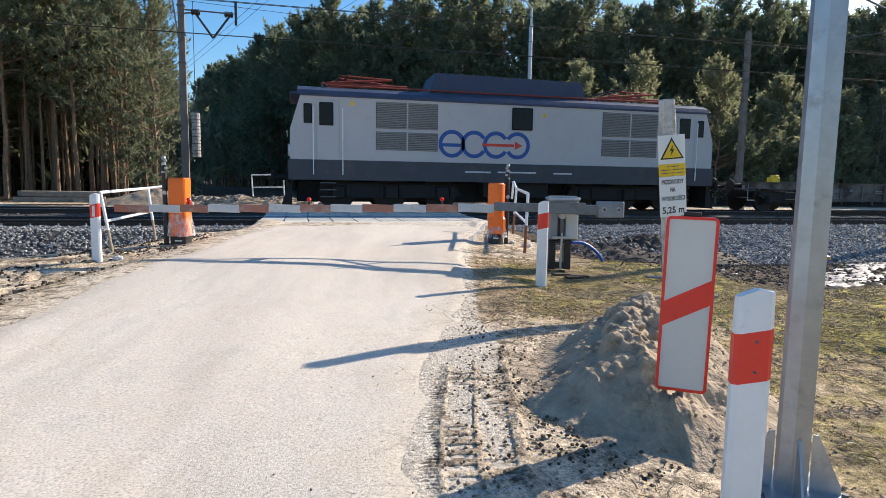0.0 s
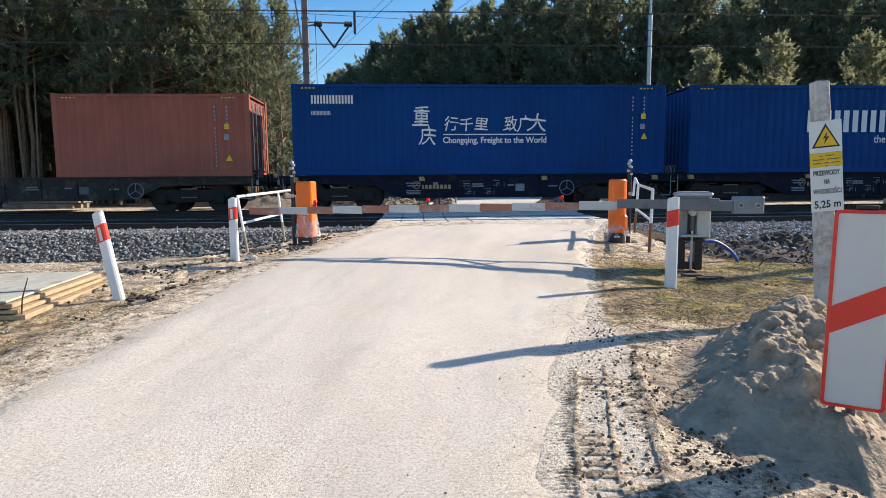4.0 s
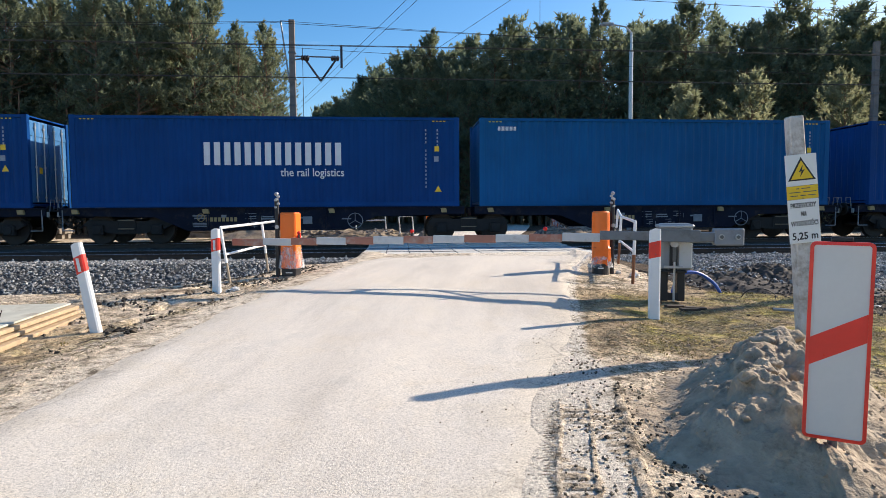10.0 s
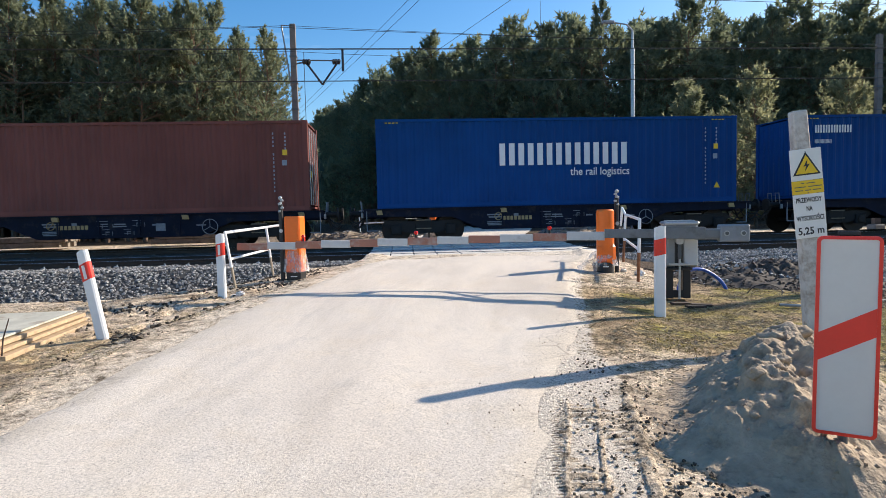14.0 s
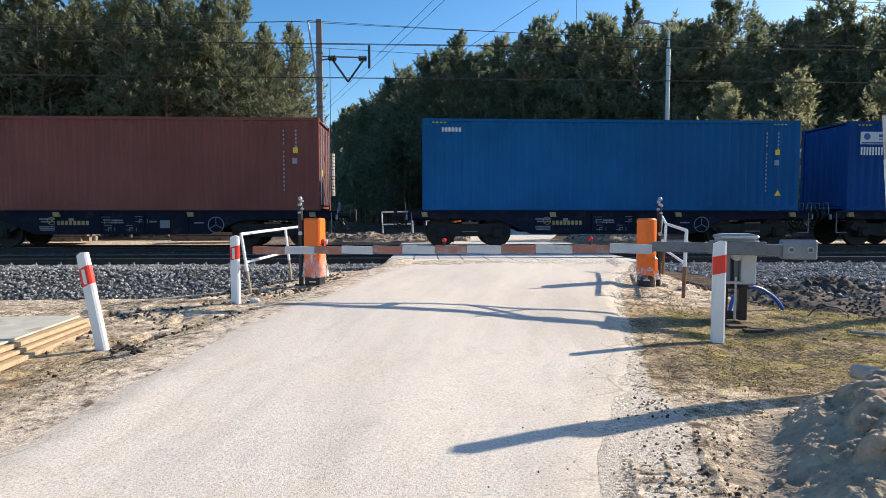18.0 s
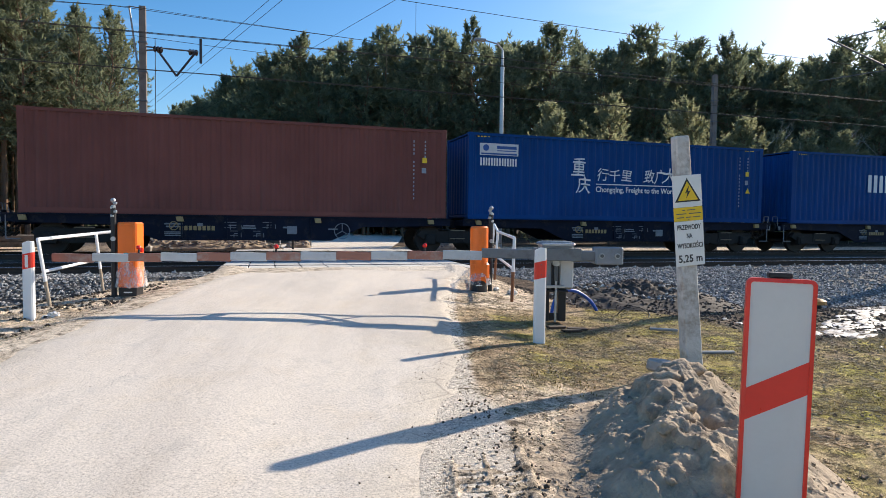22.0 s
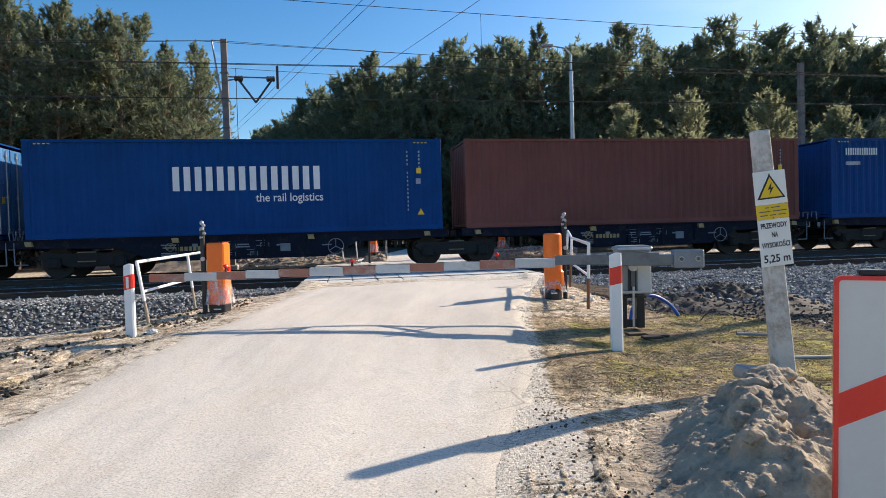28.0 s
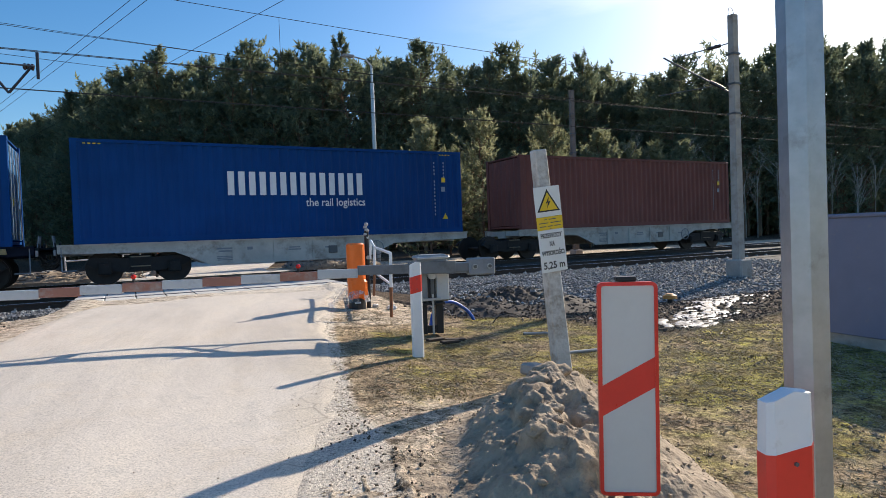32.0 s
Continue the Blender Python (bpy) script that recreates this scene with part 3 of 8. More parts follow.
def ground_z(x, y):
    if y > 15.9:
        far = smooth(23.0, 26.0, y)
        return -0.75 + 0.62 * far
    z = road_z(y)
    left, right = float(np.interp(y, ROAD_Y, ROAD_L)), float(np.interp(y, ROAD_Y, ROAD_R))
    off_l, off_r = left - x, x - right
    z += hump(y) * (1 - smooth(-0.05, 0.45, max(off_l, off_r)))
    under = max(smooth(0.25, 0.6, min(x - left, right - x)), smooth(0.05, 0.30, right - x) * smooth(0.3, 0.6, x - left))
    z -= 0.06 * under
    if off_l > 0:
        z -= 0.045 * smooth(0.2, 1.6, off_l) + 0.25 * smooth(1.5, 5, off_l) * smooth(7.5, 10.5, y) + 0.30 * smooth(0.8, 2.6, off_l) * smooth(10.0, 13.4, y)
        z -= 0.06 * smooth(0.25, 0.8, off_l) * (1 - smooth(8.2, 9.6, y))
        z -= (0.12 * smooth(12.8, 14.0, y) + 0.28 * smooth(14.0, 15.0, y)) * smooth(0.0, 0.35, off_l)
        z -= smooth(0.2, 0.8, off_l) * 0.45 * max(0.0, noise.noise((x * 4.5, y * 4.5, 40)) - 0.18)
    if off_r > 0:
        z -= 0.085 * smooth(0.4, 1.7, off_r)
        z -= 0.20 * smooth(4.6, 5.8, x) * smooth(8.6, 10.2, y)
        z -= 0.10 * smooth(5.5, 8, x) * smooth(6.3, 7.5, y)
    if min(off_l, off_r) < -0.3 and y < 15.7:
        return z
    off = max(off_l, off_r)
    rough = smooth(0.0, 0.7, off) * (0.13 if off_l > off_r else 0.085 + 0.05 * smooth(7.5, 9.0, y))
    wet = smooth(4.4, 5.3, x) * smooth(7.6, 8.6, y) + smooth(5.6, 6.4, x) * smooth(6.2, 7.0, y - 0.12 * (x - 6.5)) if off_r > 0 else 0.0
    z += min(1.0, wet) * (0.09 * noise.noise((x * 2.6, y * 2.6, 7)) + 0.10 * abs(noise.noise((x * 5.5, y * 5.5, 7))) + 0.05 * noise.noise((x * 12, y * 12, 7)))
    z += rough * (noise.noise((x * 1.3, y * 1.3, 0.3)) + 0.6 * noise.noise((x * 4.1, y * 4.1, 2.3)))
    z += smooth(-0.2, 0.3, off) * (0.020 * noise.noise((x * 9, y * 9, 5.3)) + 0.030 * smooth(0.1, 0.8, off_r) * (0.4 - abs(noise.noise((x * 6, y * 6, 15)))) + (0.012 + 0.022 * smooth(0.2, 1.0, off_r)) * noise.noise((x * 17, y * 17, 5.3)) + 0.010 * noise.noise((x * 47, y * 47, 5.3)))
    z -= 0.35 * smooth(13.6, 15.5, y)
    return z


def zones(x, y):
    """How far the ground is dry grass, moss and dark earth."""
    left, right = float(np.interp(y, ROAD_Y, ROAD_L)), float(np.interp(y, ROAD_Y, ROAD_R))
    if y > 15.9:
        return 0.12 + 0.65 * smooth(26, 31, y), 0.35 * smooth(26, 30, y), 0.75 * smooth(26.5, 31, y)
    off_l, off_r = left - x, x - right
    if off_r > 0:
        dry = 0.10 + 0.40 * smooth(1.0, 2.2, off_r) * (1 - smooth(4.2, 6.0, y)) + (0.50 * smooth(-0.05, 0.40, off_r) * smooth(4.6, 6.0, y + 0.55 * max(0, x - 2.5))) * (1 - 0.8 * smooth(8.7, 9.5, y) * (1 - smooth(1.2, 2.2, off_r)))
        moss = 0.44 * smooth(0.1, 0.9, off_r) * smooth(4.4, 6.0, y + 0.55 * max(0, x - 3.4)) * (1 - 0.85 * smooth(8.4, 9.4, y))
        earth = 0.72 * smooth(4.4, 5.3, x) * smooth(7.9, 9.3, y) + 0.6 * smooth(5.6, 6.4, x) * smooth(6.0, 6.8, y - 0.12 * (x - 6.5)) * (1 - smooth(9, 10, y)) + 0.36 * smooth(0.5, 1.3, off_r) * smooth(5.6, 6.6, y) * (1 - smooth(8.2, 9.5, y)) * (1 - smooth(4.2, 5.6, x))
        earth += 0.20 * smooth(0.9, 1.8, off_r) * (1 - smooth(4.5, 6.0, y))
        moss += 0.36 * smooth(1.2, 2.4, off_r) * (1 - smooth(4.2, 5.2, y))
        bright = math.exp(-(((x - 5.22) / 0.38) ** 2 + ((y - 9.02) / 0.30) ** 2))
        return dry, moss + 0.9 * bright, min(0.8, earth) * (1 - bright)
    if off_l > 0:
        return 0.12 + 0.38 * smooth(0.15, 0.7, off_l) * (1 - smooth(7.2, 8.4, y)), 0.30 * smooth(0.5, 1.0, off_l) * (1 - smooth(7, 8, y)), 0.17 * smooth(0.1, 0.9, off_l) + 0.14 * smooth(0.9, 1.8, off_l) * smooth(7.6, 8.8, y)
    return 0.1, 0.0, 0.1


def grid(name, xs, ys, height, material, label, category):
    nx = len(xs)
    verts = [(x, y, height(x, y)) for y in ys for x in xs]
    faces = [(j * nx + i, j * nx + i + 1, (j + 1) * nx + i + 1, (j + 1) * nx + i) for j in range(len(ys) - 1) for i in range(nx - 1)]
    me = bpy.data.meshes.new(name)
    me.from_pydata(verts, [], faces)
    me.polygons.foreach_set("use_smooth", [True] * len(faces))
    ob = part(name, me, material, None)
    return tagged(ob, label, category, "", "structure")


def steps(*spans):
    out = []
    for a, b, d in spans:
        out += list(np.arange(a, b - 1e-6, d))
    return out + [spans[-1][1]]


gx = steps((-2500, -200, 460), (-200, -30, 17), (-30, -8, 1.1), (-8, -3, 0.07), (-3, 0, 0.10), (0, 7.5, 0.05), (7.5, 12, 0.08), (12, 24, 0.5), (24, 60, 4), (60, 250, 19), (250, 2500, 450))
gy = steps((-400, -40, 90), (-40, -6, 3.4), (-6, 0, 0.5), (0, 1, 0.1), (1, 7, 0.05), (7, 14.5, 0.07), (14.5, 16, 0.15), (16, 30, 0.7), (30, 80, 5), (80, 200, 20), (200, 3000, 400))
ground = grid("ground", gx, gy, ground_z, M["soil"], "sandy verge with dry grass, moss and dark earth", "ground")
layer = ground.data.color_attributes.new("zone", "FLOAT_COLOR", "POINT")
for i, v in enumerate(ground.data.vertices):
    near = v.co.x - float(np.interp(v.co.y, ROAD_Y, ROAD_R)), float(np.interp(v.co.y, ROAD_Y, ROAD_L)) - v.co.x
    dust = 0.0 if v.co.y > 15.6 else 1 - (smooth(0.15 - 0.15 * smooth(4.6, 5.6, v.co.y), 0.75 - 0.33 * smooth(4.6, 5.6, v.co.y), near[0]) if near[0] > near[1] else 0.65 + 0.35 * smooth(-0.1, 0.25, near[1]))
    layer.data[i].color = (*zones(v.co.x, v.co.y), dust)


def road_sheet():
    bm = B()
    tint = bm.verts.layers.float.new("edge")
    lane = bm.verts.layers.float.new("lane")
    ys = steps((-30, 0, 2.0), (0, 15.0, 0.2), (15.0, 15.6, 0.15))
    rows = []
    for y in ys:
        a, b = float(np.interp(y, ROAD_Y, ROAD_L)), float(np.interp(y, ROAD_Y, ROAD_R))
        a += 0.12 * noise.noise((y * 1.1, 1, 0)) + 0.07 * noise.noise((y * 4, 4, 0))
        b += 0.13 * noise.noise((y * 1.3, 7, 0)) + 0.09 * noise.noise((y * 4, 9, 0))
        ks = [0, 0.055, 0.11] + list(np.linspace(0.17, 0.93, 14)) + [0.965, 1.0, 1.0 + (0.13 - 0.05 * smooth(7, 8, y)) / (b - a), 1.0 + (0.26 - 0.09 * smooth(7, 8, y)) / (b - a)]
        n = len(ks) - 1
        row = []
        for i, k in enumerate(ks):
            crown = hump(y) + 0.02 * (1 - (2 * k - 1) ** 2) - 0.012 * math.exp(-((k - 0.25) / 0.1) ** 2) - 0.012 * math.exp(-((k - 0.75) / 0.1) ** 2)
            edge = (-0.045, -0.012)[i] if i < 2 else (-0.055 if i == n else (-0.004 - 0.04 * (1 - smooth(4.9, 5.4, y)) + 0.022 * noise.noise((y * 3.1, i, 12)) if i == n - 1 else (-0.012 * (1 - smooth(4.9, 5.4, y)) if i == n - 2 else 0.0)))
            x = a + (b - a) * k
            # its end dips to the deck, more drifted over on the right
            ye = 15.35 + 0.04 * noise.noise((x * 3, 2, 8)) + 0.40 * smooth(2.6, 4.6, x)
            yy = y if y < 13.6 else 13.6 + (y - 13.6) * (ye - 13.6) / 2.0
            row.append(bm.verts.new((x, yy, road_z(yy) + 0.006 + crown + edge - 0.095 * smooth(13.0, 15.3, yy) + 0.02 * smooth(15.33, 15.5, yy) + 0.008 * noise.noise((x, y, 3)))))
        rows.append(row)
    for p, q in zip(rows, rows[1:]):
        for i in range(len(p) - 1):
            bm.faces.new((p[i], p[i + 1], q[i + 1], q[i]))
    for row in rows:
        for i, v in enumerate(row):
            v[lane] = (v.co.x - row[0].co.x) / (row[-1].co.x - row[0].co.x)
            d = max(0.0, min(v.co.x - row[0].co.x, row[-3].co.x - v.co.x))
            v[tint] = (0.75 if v.co.x - row[0].co.x < row[-1].co.x - v.co.x else 0.5) * max(0.0, 1 - d / 0.75)
    return structure("road", bm, M["road"], "narrow sand-covered asphalt road rising to the crossing", "road", True)


road_sheet()


def far_road():
    bm = B()
    pts = [(23.45, -0.6, 5.0), (26, 0.1, 5.4), (34, 2.2, 7.6), (60, 8.5, 14.0), (110, 20, 26)]
    prev = None
    for y, a, b in pts:
        z = -0.02 if y < 24 else -0.09
        row = [bm.verts.new((a, y, z)), bm.verts.new((b, y, z))]
        if prev:
            bm.faces.new((prev[0], prev[1], row[1], row[0]))
        prev = row
    return structure("road_beyond", bm, M["road"], "pale sandy road beyond the tracks", "road")


far_road()


def ballast_height(x, y):
    """The bed's cross-section, with a rough shoulder; the near shoulder is narrower to the right of the road."""
    run = 0.80 if x < 2 else 1.9 + 4.6 * smooth(5.5, 8.5, x)
    if y < 15.35:
        z = -0.16 - 0.36 * min(2.0 if x < 2 else 2.6, (15.35 - y) / run)
    elif y > 23.3:
        z = -0.16 - 0.6 * (y - 23.3) / 1.6
    else:
        z = -0.17
        for c in (T1, T2):
            if abs(abs(y - c) - GAUGE / 2) < 0.12:
                z = -0.19
    z += NEAR_Z * (1 - smooth(18.6, 20.2, y))
    return z + 0.03 * noise.noise((x * 2.5, y * 2.5, 1)) + 0.02 * noise.noise((x * 9, y * 9, 1))


bx_ = steps((-260, -30, 6), (-30, -10, 0.6), (-10, 22, 0.16), (22, 60, 1.0), (60, 320, 8))
by_ = steps((8.6, 15.4, 0.16), (15.4, 23.3, 0.3), (23.3, 24.9, 0.4))
grid("track_formation", bx_, steps((15.7, 23.3, 0.3)), lambda x, y: ballast_height(x, y) + 0.012, M["formation"], "dark ballast between and under the rails", "track bed")
grid("ballast_bed", bx_, by_, lambda x, y: ballast_height(x, y) - (0.5 if -0.78 < x < 5.4 and y < 15.6 else 0), M["ballast"], "grey crushed-stone track bed", "track bed")


def stone_mesh(spots, name, material, parent=None, size=(0.02, 0.05), seed=1):
    """Loose stones as one mesh: squashed, turned octahedra with random corners."""
    rnd = random.Random(seed)
    verts, faces = [], []
    oct_f = [(0, 2, 4), (2, 1, 4), (1, 3, 4), (3, 0, 4), (2, 0, 5), (1, 2, 5), (3, 1, 5), (0, 3, 5)]
    for x, y, z in spots:
        s = rnd.uniform(*size)
        r = Euler((rnd.uniform(0, 6), rnd.uniform(0, 6), rnd.uniform(0, 6))).to_matrix()
        base = len(verts)
        for d in ((1, 0, 0), (-1, 0, 0), (0, 1, 0), (0, -1, 0), (0, 0, 1), (0, 0, -1)):
            v = r @ (Vector(d) * s * rnd.uniform(0.6, 1.25))
            verts.append((x + v.x, y + v.y, z + 0.8 * v.z + s * 0.25))
        faces += [tuple(base + k for k in f) for f in oct_f]
    me = bpy.data.meshes.new(name)
    me.from_pydata(verts, [], faces)
    return part(name, me, material, parent)


rng = random.Random(4)
spots = []
while len(spots) < 30000:
    x, y = rng.uniform(-13, 21), rng.uniform(9.0, 16.5)
    if -0.82 < x < 5.3 or (x > 2 and y < 9.0) or (x > 14 and rng.random() < 0.5):
        continue
    z = ballast_height(x, y)
    if z > ground_z(x, y) - 0.02:
        spots.append((x, y, z))
tagged(stone_mesh(spots, "ballast_stones", M["stones"], None, (0.018, 0.050)), "loose grey crushed stones on the track shoulder", "ballast", "", "stuff")
spots = []
while len(spots) < 4500:
    x, y = rng.uniform(-13, 24), rng.choice((rng.uniform(16.8, 18.0), rng.uniform(18.3, 20.5)))
    if not -0.7 < x < 4.9:
        spots.append((x, y, ballast_height(x, y)))
tagged(stone_mesh(spots, "ballast_between_rails", M["stones_dark"], None, (0.025, 0.05), 3), "grey crushed stones between the rails", "ballast", "", "stuff")


def rail_mesh():
    bm = B()
    poly = [(-0.075, -0.172), (0.075, -0.172), (0.075, -0.16), (0.012, -0.14), (0.010, -0.045), (0.036, -0.035), (0.036, -0.003), (-0.036, -0.003), (-0.036, -0.035), (-0.010, -0.045), (-0.012, -0.14), (-0.075, -0.16)]
    return mesh_of(prism(bm, poly, "x", -260, 320), "rail")


def head_mesh():
    bm = B()
    return mesh_of(prism(bm, [(-0.028, -0.003), (0.028, -0.003), (0.026, 0.001), (-0.026, 0.001)], "x", -260, 320), "rail_head")


rail_me, head_me = rail_mesh(), head_mesh()
sleeper_bm = prism(B(), [(-0.13, -0.34), (0.13, -0.34), (0.11, -0.176), (-0.11, -0.176)], "y", -1.25, 1.25)
sleeper_me = mesh_of(sleeper_bm, "sleeper")
clip_bm = B()
box(clip_bm, 0, 0, 0, 0.10, 0.10, 0.05, bevel=0.01)
box(clip_bm, 0.02, 0, 0.04, 0.03, 0.03, 0.05)
clip_me = mesh_of(clip_bm, "rail_clip")
for y, kind in ((T1, "near"), (T2, "far")):
    track = thing("railway_track", pose(0, y, NEAR_Z if kind == "near" else 0), f"straight railway track with rusty rails, the {kind} one of two", "track", "railway tracks", "structure")
    for side in (-1, 1):
        r = part("rail", rail_me, M["rail_side"], track)
        r.location.y = side * GAUGE / 2
        h = part("rail_head", head_me, M["rail_top"], r, "worn shining rail head")
    for i in range(-60, 100):
        x = i * 0.6
        if -1.0 < x < 5.2:
            continue
        s = part("sleeper", sleeper_me, M["sleeper"], track)
        s.location = (x, 0, 0)
        if -14 < x < 24 and kind == "near":
            for d in (-0.86, -0.64):
                c = part("rail_clip", clip_me, M["grey"], track)
                c.location = (x, d, -0.15)


def crossing_deck():
    deck = thing("level_crossing_deck", pose(2.1, 0, 0), "pale concrete slabs laid level with the rails", "crossing deck", "", "structure")
    rows = [(15.33, 16.56), (16.74, 17.39), (17.41, 18.06), (18.24, 18.80), (18.82, 19.40), (19.42, 20.0), (20.02, 20.57), (20.74, 21.40), (21.42, 22.08), (22.25, 22.85), (22.87, 23.42)]
    cache = {}
    for k, (a, b) in enumerate(rows):
        x, hi, w = -2.84, 3.2, 0.62
        low = NEAR_Z * (1 - smooth(18.2, 20.6, (a + b) / 2))
        while x < hi - 0.1:
            key = round(b - a, 3)
            if key not in cache:
                cache[key] = mesh_of(box(B(), 0, 0, 0, w - 0.020, b - a - 0.012, 0.16, bevel=0.012), "deck_slab")
            s = part("deck_slab", cache[key], M["slab"], deck)
            s.location = (x + w / 2 + 0.025 * (k // 2), (a + b) / 2, -0.088 + low + 0.004 * rng.random())
            s.rotation_euler = (radians(rng.uniform(-0.25, 0.25)), radians(rng.uniform(-0.2, 0.2)), 0)
            x += w
    return deck


crossing_deck()


def rut_height(x, y, u):
    """A tractor's tread pressed into sand, u metres from the road's edge: a fine ribbed strip and two rows of blocks."""
    worn = min(1.0, max(0.2, 0.8 + 0.9 * noise.noise((x * 4, y * 2.2, 6))))
    sway = 0.02 * noise.noise((y * 1.7, 3, 3))
    u += sway
    z = 0.0
    if -0.01 < u < 0.11:
        ph = (y * 31 + 6 * abs(u - 0.05)) % 1.0
        rib = smooth(0.0, 0.25, ph) - smooth(0.5, 0.75, ph)
        z -= smooth(-0.01, 0.01, u) * (1 - smooth(0.09, 0.11, u)) * (0.016 - 0.016 * rib * min(1.0, worn + 0.2))
    for lo, hi, deep, shift, slant in ((0.125, 0.295, 0.040, 0.0, 0.5), (0.315, 0.50, 0.026, 0.45, -0.6)):
        if lo - 0.01 < u < hi + 0.01:
            k = (u - lo) / (hi - lo)
            ph = (y * 9.8 + shift + slant * k * 0.4 + 0.18 * noise.noise((y * 3.1, u * 6, 1))) % 1.0
            block = smooth(0.0, 0.10, ph) - smooth(0.66, 0.76, ph)
            side = smooth(0.0, 0.08, k) * (1 - smooth(0.90, 1.0, k))
            z -= side * deep * (1 - 0.95 * block * worn)
    lip = 0.014 * math.exp(-((u - 0.545) / 0.035) ** 2) * max(0.0, 0.5 + 1.5 * noise.noise((x * 9, y * 7, 9)))
    return ground_z(x, y) + 0.010 + z + lip + 0.006 * noise.noise((x * 14, y * 14, 2)) + 0.005 * noise.noise((x * 38, y * 38, 2)) + 0.003 * noise.noise((x * 80, y * 80, 2))


def rut():
    verts, near = [], []
    us = np.linspace(-0.10, 0.66, 84)
    ys = np.arange(0.4, 5.3, 0.009)
    for y in ys:
        edge = float(np.interp(y, ROAD_Y, ROAD_R))
        fade = 0.07 * smooth(4.0, 5.2, y + 0.5 * noise.noise((y * 2, 1, 1)))
        for u in us:
            x = edge + u
            verts.append((x, y, rut_height(x, y, u) - fade - 0.016 * (1 - smooth(-0.04, 0.10, u)) - 0.07 * smooth(0.03, 0.10, -u) - 0.07 * smooth(0.54, 0.66, u)))
            near.append(1 - smooth(0.05, 0.5, u))
    n = len(us)
    faces = [(j * n + i, j * n + i + 1, (j + 1) * n + i + 1, (j + 1) * n + i) for j in range(len(ys) - 1) for i in range(n - 1)]
    me = bpy.data.meshes.new("tyre_track")
    me.from_pydata(verts, [], faces)
    me.polygons.foreach_set("use_smooth", [True] * len(faces))
    lay = me.color_attributes.new("zone", "FLOAT_COLOR", "POINT")
    lay.data.foreach_set("color", [c for k in near for c in (0.15, 0.0, 0.30, 0.06 + k * 0.22)])
    return tagged(part("tyre_track", me, M["soil"], None), "deep tractor tyre print pressed into sand beside the road", "tyre track", "", "structure")


rut()

# ---- things beside the road ----
ROAD_YAW = -15.5


RIDGE = ((2.14, 3.26, 0.37), (2.18, 3.50, 0.41), (2.34, 3.85, 0.42), (2.55, 4.14, 0.43), (2.80, 4.36, 0.43), (3.02, 4.50, 0.42), (3.22, 4.62, 0.36), (3.35, 4.75, 0.26))
SHOULDER = ((2.16, 3.45, 0.40), (2.50, 3.45, 0.38), (2.65, 3.95, 0.44), (2.75, 4.40, 0.46))


def heap_height(x, y):
    """Sand at its angle of repose round a bent ridge."""
    best = -1.0
    for (x0, y0, h0), (x1, y1, h1) in list(zip(RIDGE, RIDGE[1:])) + list(zip(SHOULDER, SHOULDER[1:])):
        dx, dy = x1 - x0, y1 - y0
        k = min(1.0, max(0.0, ((x - x0) * dx + (y - y0) * dy) / (dx * dx + dy * dy)))
        d = math.hypot(x - x0 - k * dx, y - y0 - k * dy)
        left_side = dx * (y - y0) - dy * (x - x0) > 0
        slope = (0.80 if left_side else 0.62) + 0.10 * noise.noise((x * 1.3, y * 1.3, 5))
        best = max(best, h0 + (h1 - h0) * k - slope * math.sqrt(d * d + 0.004) + 0.03)
    return 0.045 * math.log(1 + math.exp(best / 0.045))


